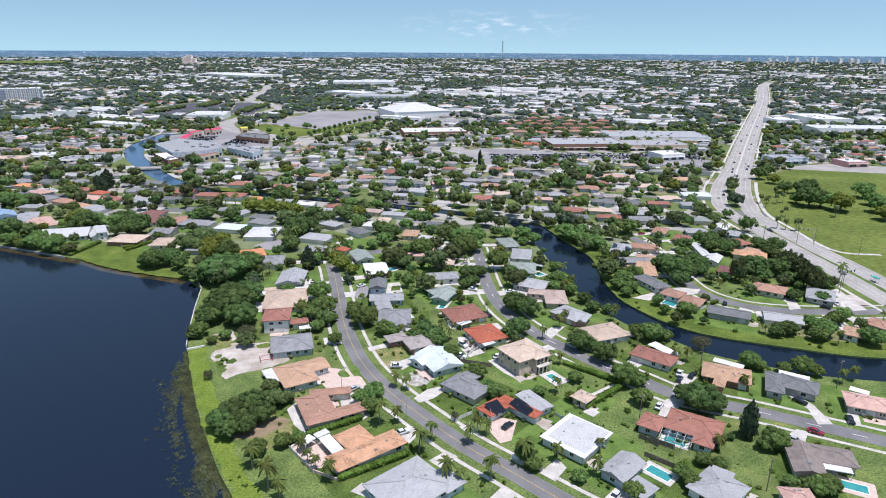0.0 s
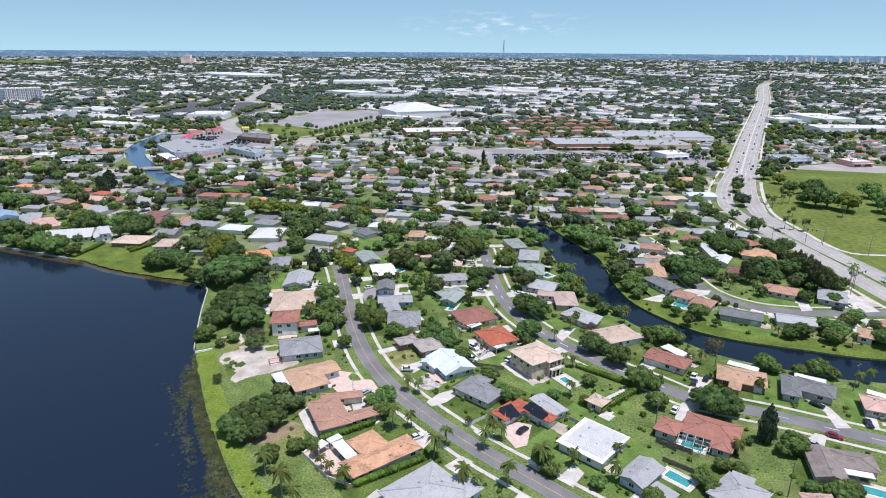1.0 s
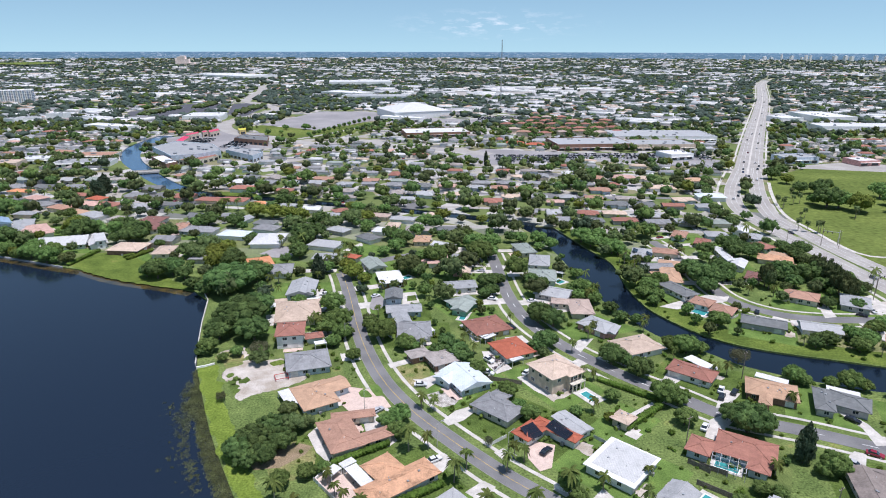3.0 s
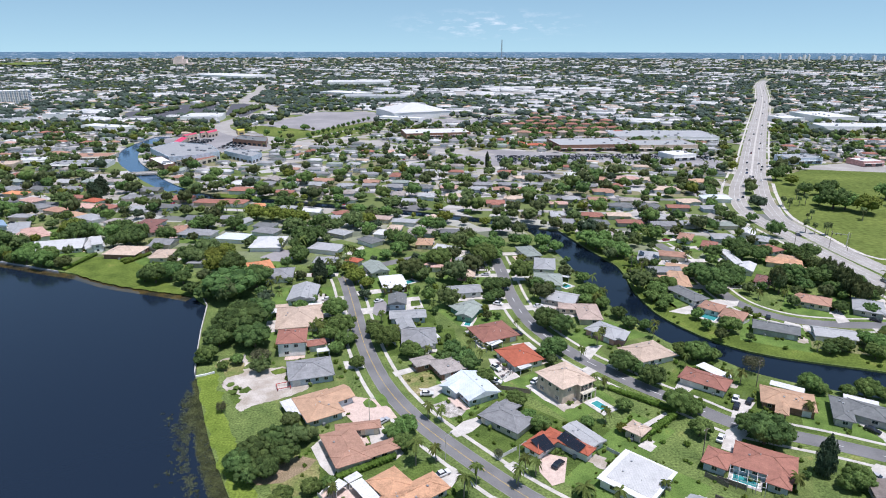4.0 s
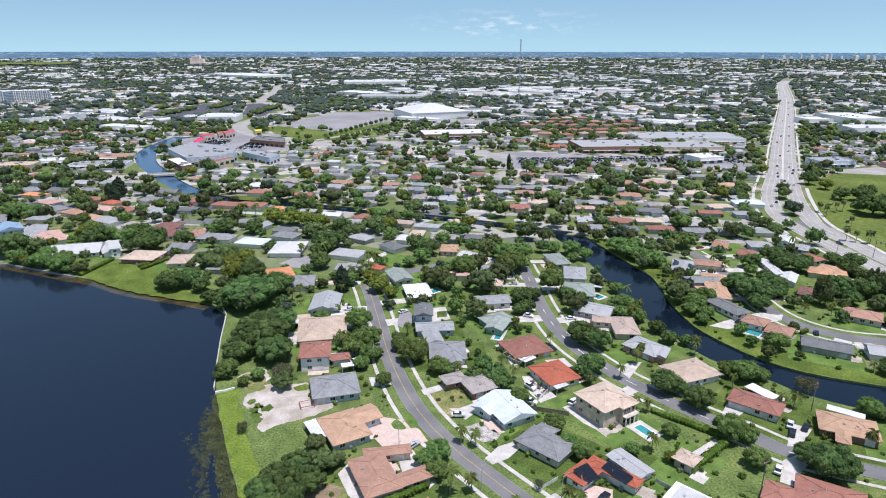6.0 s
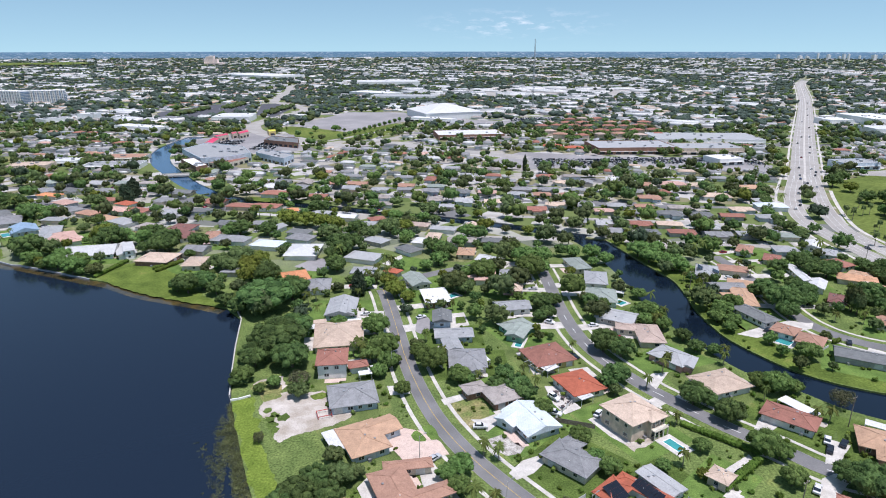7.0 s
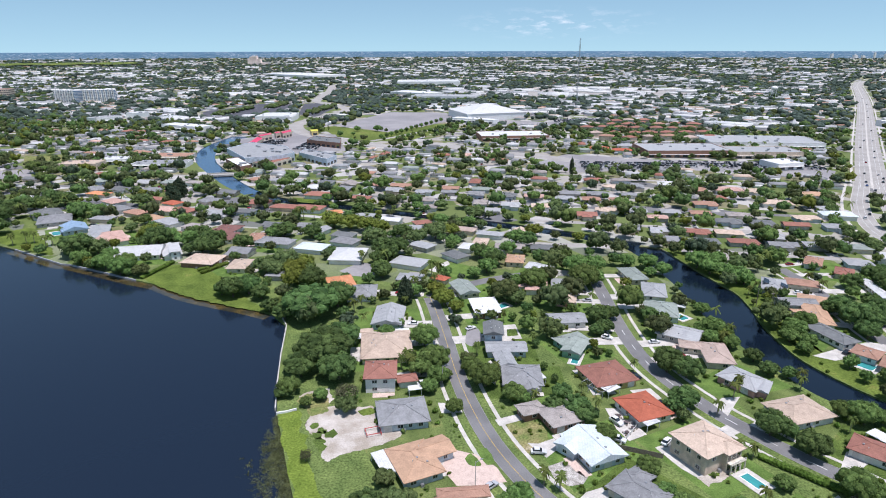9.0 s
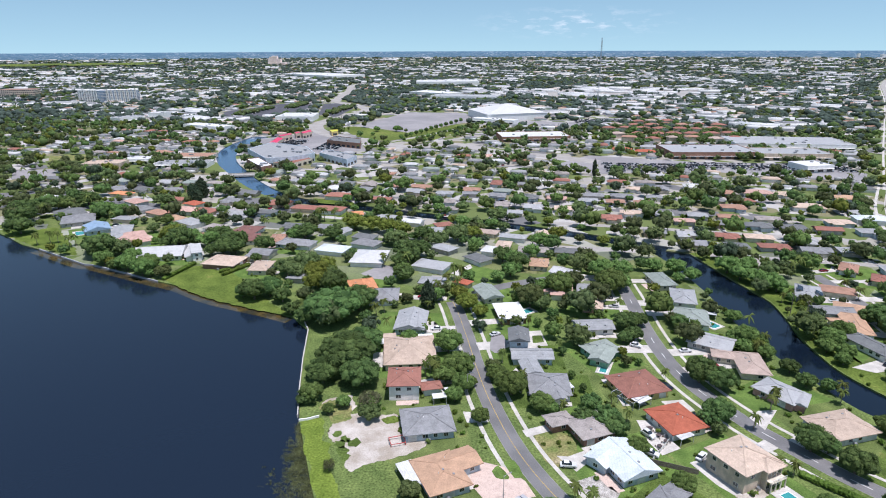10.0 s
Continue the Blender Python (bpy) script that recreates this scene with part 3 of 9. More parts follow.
def cap_mesh(roof):
    if roof not in CAPS:
        b = bmesh.new()
        box(b, 0, 0, 0.01, 1.0, 0.30, 0.12)
        CAPS[roof] = as_mesh("ridge_cap", b, ROOFS[roof])
    return CAPS[roof]


def window_meshes():
    if not PANE:
        fb = bmesh.new()
        box(fb, 0, 0, 0, 1.0, 0.08, 1.0)
        PANE["frame"] = as_mesh("window", fb, TRIM)
        gb = bmesh.new()
        box(gb, -0.215, -0.03, 0, 0.39, 0.06, 0.86)
        box(gb, 0.215, -0.03, 0, 0.39, 0.06, 0.86)
        PANE["glass"] = as_mesh("pane", gb, GLASS)
        db = bmesh.new()
        box(db, 0, 0, 0, 1.0, 0.07, 1.0)
        for i in range(4):
            box(db, 0, -0.03, -0.375 + 0.25 * i, 0.96, 0.04, 0.22)
        PANE["garage"] = as_mesh("garage_door", db, TRIM)
        eb = bmesh.new()
        box(eb, 0, 0, 0, 1.0, 0.07, 1.0)
        box(eb, 0, -0.03, 0.2, 0.6, 0.04, 0.4)
        PANE["door"] = as_mesh("front_door", eb, surface("door_paint", (0.25, 0.16, 0.10), fine_amt=0.2))
    return PANE


def inside_rect(px, py, r):
    x, y, rot, L, W = r[:5]
    dx, dy = px - x, py - y
    c, s = math.cos(rot), math.sin(rot)
    return abs(dx * c + dy * s) < L / 2 - 0.2 and abs(-dx * s + dy * c) < W / 2 - 0.2


def house(label, roof, wall, *rects, pitch=0.31, near=True, category="house", group=""):
    """A house of one or more wings. Each wing: x, y, turn, length, width, eave height, kind of roof."""
    x0, y0 = rects[0][0], rects[0][1]
    if len(label.split()) < 4:
        label += " on a green lot"
    ob = thing("house", x0, y0, 0, 0, label, category, group)
    wb, rb = bmesh.new(), bmesh.new()
    caps = []
    over = 0.8
    for x, y, rot, L, W, e, kind in rects:
        m = Matrix.Translation((x - x0, y - y0, 0)) @ Matrix.Rotation(rot, 4, "Z")
        top, rm, rx, rw = roof_shape(rb, m, L, W, e, kind, pitch)
        l2, w2 = max(L - 2 * over, 1) / 2, max(W - 2 * over, 1) / 2
        base = [(-l2, -w2, -0.1), (l2, -w2, -0.1), (l2, w2, -0.1), (-l2, w2, -0.1)]
        poly(wb, base + [(a, b, e + 0.02) for a, b, _ in base], [(0, 1, 5, 4), (1, 2, 6, 5), (2, 3, 7, 6), (3, 0, 4, 7)], m)
        if kind == "gable":
            g = max(L, W) / 2 - over
            hw = min(L, W) / 2 - over * 0.2
            for s in (-g, g):
                poly(wb, [(s, -hw, e), (s, hw, e), (s, 0, top - 0.12)], [(0, 1, 2)], rm)
        if kind != "flat" and near:
            caps.append((rm @ Vector((-rx, 0, top)), rm @ Vector((rx, 0, top))))
            if kind == "hip":
                caps += [(rm @ Vector((sx * rx, 0, top)), rm @ Vector((sx * max(L, W) / 2, sy * rw / 2, e + 0.24))) for sx in (-1, 1) for sy in (-1, 1)]
        take(x, y, max(L, W) * 0.42)
    part("wall", wb, WALLS[wall], ob)
    roof_ob = part("roof", rb, ROOFS[roof], ob)
    if near:
        for a, b in caps:
            d = b - a
            shared("ridge_cap", cap_mesh(roof), roof_ob, Matrix.Translation((a + b) / 2) @ d.to_track_quat("X", "Z").to_matrix().to_4x4() @ Matrix.Diagonal((d.length, 1, 1, 1)))
        kit = window_meshes()
        rng = random.Random(int(x0 * 17 + y0 * 31))
        fronted = False
        for ri, r in enumerate(rects):
            x, y, rot, L, W, e, kind = r
            if e < 2.3:
                continue
            for ang, ln, dep in ((0, L, W), (math.pi / 2, W, L), (math.pi, L, W), (-math.pi / 2, W, L)):
                n = int((ln - 2.2) / 3.4)
                for i in range(n):
                    u = (i - (n - 1) / 2) * 3.4 + rng.uniform(-0.4, 0.4)
                    for zc in ([1.55] if e < 4.5 else [1.5, e - 1.35]):
                        q = Matrix.Translation((x, y, 0)) @ Matrix.Rotation(rot + ang, 4, "Z") @ Matrix.Translation((u, -(dep / 2 - over) - 0.03, zc))
                        p = q.translation
                        if any(inside_rect(p.x, p.y, o) for k, o in enumerate(rects) if k != ri) or rng.random() < 0.15:
                            continue
                        q = Matrix.Translation((-x0, -y0, 0)) @ q
                        if not fronted and zc < 1.6 and ang in (math.pi / 2, 0) and rng.random() < 0.35:
                            fronted = True
                            shared("garage_door", kit["garage"], ob, q @ Matrix.Translation((0, 0, -0.45)) @ Matrix.Diagonal((2.6, 1, 2.1, 1)))
                            continue
                        w = shared("window", kit["frame"], ob, q @ Matrix.Diagonal((rng.choice((1.3, 1.6, 1.9)), 1, 1.25, 1)))
                        shared("pane", kit["glass"], w)
    return ob


def loggia(ob, x, y, rot, wide, out):
    """A two-storey porch: balcony with a rail, round columns and tall dark openings."""
    m = Matrix.Translation((x, y, 0)) @ Matrix.Rotation(rot, 4, "Z")

    def add(name, material, *sizes):
        b = bmesh.new()
        for q in sizes:
            box(b, *q)
        bmesh.ops.transform(b, matrix=m, verts=b.verts[:])
        part(name, b, material, ob)

    add("balcony", WALLS["cream"], (0, -out, 3.05, wide, 2.0, 0.28))
    add("balcony_rail", TRIM, (0, -out - 0.92, 3.95, wide, 0.08, 0.08), *[(wide * (i / 12 - 0.5), -out - 0.92, 3.55, 0.06, 0.06, 0.8) for i in range(13)])
    for i in range(4):
        b = bmesh.new()
        limb(b, (wide * (i / 3 - 0.5) * 0.94, -out - 0.85, 0), (wide * (i / 3 - 0.5) * 0.94, -out - 0.85, 3.0), 0.22, 0.18, 8)
        bmesh.ops.transform(b, matrix=m, verts=b.verts[:])
        part("column", b, WALLS["cream"], ob)
    for i in range(3):
        for z in (1.35, 4.45):
            add("window", GLASS, (wide * (i - 1) * 0.3, -out + 0.72, z, wide * 0.2, 0.14, 2.2))


LOTS = []
PARKED = []


def home(*args, street=None, **kw):
    """A house on its own lot: the lawn round it, a driveway to the street, vents on its roof and a cooling unit by its wall."""
    ob = house(*args, **kw)
    x, y, rot, L, W, e, kind = args[3]
    k = len(LOTS)
    rng = random.Random(k * 7 + 3)
    LOTS.append(ob)
    c, s = math.cos(rot), math.sin(rot)
    rim = [(x + a * c - b * s, y + a * s + b * c) for a, b in ((-L / 2 - 4, -W / 2 - 8), (L / 2 + 4, -W / 2 - 8), (L / 2 + 4, W / 2 + 8), (-L / 2 - 4, W / 2 + 8))]
    if not any(is_water(*p) for p in rim):
        patch("lawn", rim, 0.006 + 0.0006 * (k % 18), LAWNS[rng.choice((0, 1, 1, 2, 3, 0))], "mown lawn of a house lot", "grass", v=0)
    best = None
    for line in STREETS:
        d = np.hypot(line[:, 0] - x, line[:, 1] - y)
        i = int(d.argmin())
        if best is None or d[i] < best[0]:
            best = (d[i], line[i])
    if street is None and best and 9 < best[0] < 34 and not any(math.hypot(x - a, y - b) < 17 for a, b in DRIVES):
        q = np.array(best[1])
        v = np.array((x, y)) - q
        u = v / np.linalg.norm(v)
        side = np.array((u[1], -u[0])) * rng.choice((-1, 1)) * min(L, 14) * 0.28
        w = np.array((u[1], -u[0])) * rng.uniform(1.9, 3.0)
        a, b = q + u * 3.16 + side, q + u * (best[0] - W * 0.30) + side
        patch("driveway", [a - w * 1.15, a + w * 1.15, b + w, b - w], 0.060 + 0.0012 * (k % 40), CONCRETE, "pale concrete driveway to a house", "driveway", v=1, thick=0.1)
        if rng.random() < 0.65:
            p = a + (b - a) * rng.uniform(0.35, 0.6) + w * rng.uniform(-0.25, 0.25)
            PARKED.append((rng.choice(("white", "black", "silver", "grey", "white", "blue", "red")), float(p[0]), float(p[1]), math.atan2(u[1], u[0]) + rng.choice((0, math.pi))))
    spot = Matrix.Translation((x, y, 0)) @ Matrix.Rotation(rot, 4, "Z") @ Matrix.Translation((rng.uniform(-0.3, 0.3) * L, -W / 2 + 0.2, 0.45))
    unit = new("air_conditioner", cooler_mesh())
    unit.matrix_basis = spot
    tagged(unit, "grey box air conditioner beside a house wall", "air conditioner", "air conditioners")
    turn, along, out = rng.choice(((0, L, W), (math.pi, L, W), (math.pi / 2, W, L)))
    a, b = rng.uniform(3, min(6, along * 0.4)), rng.uniform(2.2, 4.5)
    u = rng.uniform(-0.3, 0.3) * along
    yard = [Matrix.Translation((x, y, 0)) @ Matrix.Rotation(rot + turn, 4, "Z") @ Vector((u + p, -out / 2 + q, 0)) for p, q in ((-a, 0.5), (-a, -b), (a * 0.4, -b), (a * 0.4, -b * 0.6), (a, -b * 0.6), (a, 0.5))]
    if not any(is_water(p.x, p.y) for p in yard):
        patch("patio", [(p.x, p.y) for p in yard], 0.045 + 0.0011 * (k % 30), (CONCRETE, CONCRETE, PAVERS, SAND)[rng.randrange(4)], "paved patio beside a house", "patio", v=4)
    for side, along, out in ((0, L, W), (math.pi, L, W), (math.pi / 2, W, L), (-math.pi / 2, W, L)):
        run = rng.uniform(-0.4, 0.1) * along
        for i in range(rng.choice((0, 1, 2, 3))):
            p = Matrix.Translation((x, y, 0)) @ Matrix.Rotation(rot + side, 4, "Z") @ Vector((run, -out / 2 - rng.uniform(0.3, 1.6), 0))
            run += rng.uniform(1.2, 2.4)
            if abs(run) < along / 2 and not any(inside_rect(p.x, p.y, o) for o in args[3:]):
                small_shrub(p.x, p.y, rng.uniform(0.5, 1.3), rng.choice((0, 0, 1, 1, 2, 3)))
    roof = [o for o in ob.children if o.name.startswith("roof")][0]
    DRIVES[:] = DRIVES[:NAMED_DRIVES]
    kit = vent_meshes()
    for i in range(rng.randint(2, 5)):
        u, v = rng.uniform(-0.3, 0.3) * L, rng.uniform(-0.3, 0.3) * W
        if kind == "flat":
            z = e + 0.25
        else:
            z = e + 0.22 + (min(L, W) / 2 - abs(v if L >= W else u)) * kw.get("pitch", 0.31)
            if kind == "hip":
                z = min(z, e + 0.22 + (max(L, W) / 2 - abs(u if L >= W else v)) * kw.get("pitch", 0.31))
        shared("roof_vent", kit[i % 2], roof, Matrix.Rotation(rot, 4, "Z") @ Matrix.Translation((u, v, z)))
    return ob


VENTS = []


def cooler_mesh():
    if "cooler" not in PANE:
        b = bmesh.new()
        box(b, 0, 0, 0, 0.95, 0.95, 0.9)
        bmesh.ops.create_cone(b, cap_ends=True, segments=12, radius1=0.38, radius2=0.34, depth=0.12, matrix=Matrix.Translation((0, 0, 0.5)))
        PANE["cooler"] = as_mesh("air_conditioner", b, STEEL)
    return PANE["cooler"]


def vent_meshes():
    if not VENTS:
        for n in (0, 1):
            b = bmesh.new()
            if n:
                limb(b, (0, 0, -0.1), (0, 0, 0.45), 0.10, 0.10, 8)
            else:
                box(b, 0, 0, 0.12, 0.55, 0.55, 0.3)
            VENTS.append(as_mesh("roof_vent", b, TRIM if n else STEEL))
    return VENTS


def is_water(x, y):
    a, b = int((x - GX) / GRID), int((y - GY) / GRID)
    return bool(WET[a, b]) if 0 <= a < WET.shape[0] and 0 <= b < WET.shape[1] else False


def patio_roof(x, y, rot, L, W, h=2.5):
    """A flat white metal roof on posts behind a house."""
    ob = thing("patio_roof", x, y, 0, rot, "flat white aluminium patio roof on posts", "patio roof", "patio roofs")
    b = bmesh.new()
    box(b, 0, 0, h, L, W, 0.16)
    for i in range(int(L / 1.2)):
        box(b, (i + 0.5) * 1.2 - L / 2, 0, h + 0.1, 0.07, W, 0.06)
    part("panel", b, ROOFS["chalk"], ob)
    for sx in (-1, 1):
        for sy in (-1, 1):
            b = bmesh.new()
            box(b, sx * (L / 2 - 0.2), sy * (W / 2 - 0.2), h / 2 - 0.05, 0.14, 0.14, h)
            part("post", b, TRIM, ob)
    return ob


def solar_array(x, y, z, rot, tilt, nx, ny):
    """Dark solar panels lying on a roof slope."""
    ob = new("solar_array")
    ob.matrix_basis = Matrix.Translation((x, y, z)) @ Matrix.Rotation(rot, 4, "Z") @ Matrix.Rotation(tilt, 4, "X")
    tagged(ob, "dark solar panels fixed on a roof", "solar panels")
    if "solar" not in PANE:
        b = bmesh.new()
        box(b, 0, 0, 0.05, 1.0, 1.65, 0.05)
        PANE["solar"] = as_mesh("solar_panel", b, SOLAR)
    for i in range(nx):
        for j in range(ny):
            shared("solar_panel", PANE["solar"], ob, Matrix.Translation(((i - (nx - 1) / 2) * 1.05, (j - (ny - 1) / 2) * 1.7, 0)))
    return ob


def pool_cage(x, y, rot, L, W, h=2.8):
    """The aluminium frame of a screened pool."""
    ob = thing("pool_cage", x, y, 0, rot, "grey aluminium frame of a screened pool", "pool enclosure")
    nx, ny = max(3, int(L / 2.2)), max(3, int(W / 2.2))
    for i in range(nx + 1):
        b = bmesh.new()
        u = (i / nx - 0.5) * L
        box(b, u, 0, h, 0.14, W, 0.14)
        box(b, u, -W / 2, h / 2, 0.14, 0.14, h)
        part("rafter", b, MESH, ob)
    for j in range(ny + 1):
        b = bmesh.new()
        box(b, 0, (j / ny - 0.5) * W, h + 0.01, L, 0.12, 0.12)
        part("purlin", b, MESH, ob)
    return ob


def fence(x1, y1, x2, y2, h=1.8, material=None, words="weathered wooden garden fence"):
    """Posts and boards along a line."""
    material = material or WOODPOLE
    ln, rot = math.hypot(x2 - x1, y2 - y1), math.atan2(y2 - y1, x2 - x1)
    ob = thing("fence", (x1 + x2) / 2, (y1 + y2) / 2, 0, rot, words, "fence", "fences")
    n = max(2, int(ln / 2.4))
    key = "fence" + material.name
    if key not in PANE:
        b = bmesh.new()
        box(b, 0, 0, 0.5, 0.12, 0.12, 1.0)
        PANE[key] = as_mesh("post", b, material)
        b = bmesh.new()
        box(b, 0, 0, 0.48, 0.98, 0.05, 0.9)
        PANE[key + "p"] = as_mesh("board", b, material)
    for i in range(n + 1):
        shared("post", PANE[key], ob, Matrix.Translation(((i / n - 0.5) * ln, 0, 0)) @ Matrix.Diagonal((1, 1, h, 1)))
        if i < n:
            shared("board", PANE[key + "p"], ob, Matrix.Translation((((i + 0.5) / n - 0.5) * ln, 0.07, 0)) @ Matrix.Diagonal((ln / n, 1, h, 1)))
    return ob


def flat_block(name, label, roof, wall, x, y, rot, L, W, h, category="building", units=2, bands=0):
    """A flat-roofed building with a parapet, roof units and rows of windows."""
    if len(label.split()) < 4:
        label += " beside a car park"
    ob = thing(name, x, y, 0, rot, label, category)
    wb = bmesh.new()
    box(wb, 0, 0, h / 2, L, W, h)
    for sx, sy, a, b in ((0, 1, L, 0.4), (0, -1, L, 0.4), (1, 0, 0.4, W), (-1, 0, 0.4, W)):
        box(wb, sx * (L / 2 - 0.2), sy * (W / 2 - 0.2), h + 0.3, a, b, 0.62)
    part("wall", wb, WALLS[wall], ob)
    rb = bmesh.new()
    box(rb, 0, 0, h + 0.06, L - 0.9, W - 0.9, 0.12)
    rf = part("roof", rb, ROOFS[roof], ob)
    rng = random.Random(int(abs(x * 3 + y)))
    for i in range(units):
        ub = bmesh.new()
        box(ub, rng.uniform(-.4, .4) * L, rng.uniform(-.35, .35) * W, h + 0.8, 2.6, 1.8, 1.4)
        part("roof_unit", ub, STEEL, rf)
    if "far_pane" not in PANE:
        gb = bmesh.new()
        box(gb, 0, 0, 0, 1, 1, 1)
        PANE["far_pane"] = as_mesh("window", gb, GLASS)

    def pane(u, v, z, a, b, t):
        shared("window", PANE["far_pane"], ob, Matrix.Translation((u, v, z)) @ Matrix.Diagonal((a, b, t, 1)))

    for k in range(bands):
        z = (k + 0.55) * h / bands
        n = max(2, int(L / 4.2))
        for i in range(n):
            pane((i + 0.5) * L / n - L / 2, -W / 2 - 0.02, z, L / n * 0.6, 0.1, h / bands * 0.5)
        n = max(2, int(W / 4.2))
        for i in range(n):
            for s in (-1, 1):
                pane(s * (L / 2 + 0.02), (i + 0.5) * W / n - W / 2, z, 0.1, W / n * 0.6, h / bands * 0.5)
    if not bands and y < 1300:
        # shop windows under a canopy along the front
        n = max(2, int(L / 9))
        for i in range(n):
            pane((i + 0.5) * L / n - L / 2, -W / 2 - 0.03, 1.7, L / n * 0.62, 0.1, 2.4)
        ab = bmesh.new()
        box(ab, 0, -W / 2 - 0.8, 3.4, L * 0.96, 1.6, 0.25)
        part("canopy", ab, TRIM, ob)
    take(x, y, min(L, W) * 0.5)
    c, s = math.cos(rot), math.sin(rot)
    take_poly([(x + a * c - b * s, y + a * s + b * c) for a, b in ((-L / 2, -W / 2), (L / 2, -W / 2), (L / 2, W / 2), (-L / 2, W / 2))])
    return ob


def prism_block(name, label, roof, wall, pts, h, units):
    """A flat-roofed building on an outline of any shape: walls, parapet, roof deck, roof units and shop windows."""
    x0, y0 = np.mean(pts, 0)
    ob = thing(name, x0, y0, 0, 0, label, "building")
    loc = [(x - x0, y - y0) for x, y in pts]
    if sum(a[0] * b[1] - b[0] * a[1] for a, b in zip(loc, loc[1:] + loc[:1])) < 0:
        loc.reverse()
    n = len(loc)
    wb = bmesh.new()
    ins = [(x * 0.985, y * 0.985) for x, y in loc]
    v = [(x, y, -0.1) for x, y in loc] + [(x, y, h + 0.6) for x, y in loc] + [(x, y, h + 0.6) for x, y in ins] + [(x, y, h) for x, y in ins]
    f = []
    for i in range(n):
        j = (i + 1) % n
        f += [(i, j, n + j, n + i), (n + i, n + j, 2 * n + j, 2 * n + i), (2 * n + i, 2 * n + j, 3 * n + j, 3 * n + i)]
    poly(wb, v, f)
    part("wall", wb, WALLS[wall], ob)
    rb = bmesh.new()
    top = rb.faces.new([rb.verts.new((x, y, h + 0.05)) for x, y in ins])
    bmesh.ops.triangulate(rb, faces=[top])
    rf = part("roof", rb, ROOFS[roof], ob)
    rng = random.Random(int(abs(x0 * 3 + y0)))
    for k in range(units):
        a, b, t, q = rng.choice(loc), rng.choice(loc), rng.random(), rng.uniform(0.2, 0.8)
        ub = bmesh.new()
        box(ub, (a[0] * t + b[0] * (1 - t)) * q, (a[1] * t + b[1] * (1 - t)) * q, h + 0.8, rng.uniform(2, 4), 2.0, 1.5)
        part("roof_unit", ub, STEEL, rf)
    for a, b in zip(loc, loc[1:] + loc[:1]):
        d = Vector((b[0] - a[0], b[1] - a[1], 0))
        k = int(d.length / 7)
        for i in range(k):
            c = Vector((*a, 0)) + d * ((i + 0.5) / k)
            gb = bmesh.new()
            box(gb, c.x, c.y, 1.7, d.length / k * 0.6, 0.16, 2.6, math.atan2(d.y, d.x))
            part("window", gb, GLASS, ob)
    take_poly(pts)
    return ob


def apartment_slab(x, y, rot, L, W, h, bays):
    """A tall white slab of flats: white bays stand proud of blue glass strips, with floor lines across."""
    ob = thing("apartment_block", x, y, 0, rot, "eight-storey white apartment block with blue glass strips", "building")
    b = bmesh.new()
    box(b, 0, 0, h / 2, L, W, h)
    part("core", b, surface("blue_facade_glass", (0.30, 0.40, 0.52), rough=0.25, fine_amt=0.1, spec=0.5), ob)
    rng = random.Random(4)
    for i in range(bays):
        b = bmesh.new()
        u = (i + 0.5) * L / bays - L / 2
        box(b, u, -1.0, h / 2 + rng.uniform(0, 1.2), L / bays * 0.56, W + 2.4, h + 1.5)
        bay = part("bay", b, WHITE, ob)
        for k in range(8):
            b = bmesh.new()
            box(b, u, -W / 2 - 2.25, (k + 0.55) * h / 8, L / bays * 0.22, 0.14, h / 8 * 0.55)
            part("window", b, GLASS, bay)
    for k in range(1, 9):
        b = bmesh.new()
        box(b, 0, -0.5, k * h / 8, L + 0.6, W + 1.6, 0.5)
        part("floor_band", b, WHITE, ob)
    take(x, y, L * 0.45)
    return ob


# ---- cars
PAINTS = {n: surface("car_paint_" + n, c, rough=0.25, fine_amt=0.03, spec=0.6) for n, c in
          {"white": (0.75, 0.75, 0.75), "black": (0.015, 0.017, 0.025), "red": (0.30, 0.02, 0.04), "silver": (0.45, 0.46, 0.48), "blue": (0.05, 0.10, 0.25), "grey": (0.14, 0.15, 0.16)}.items()}
CAR = {}


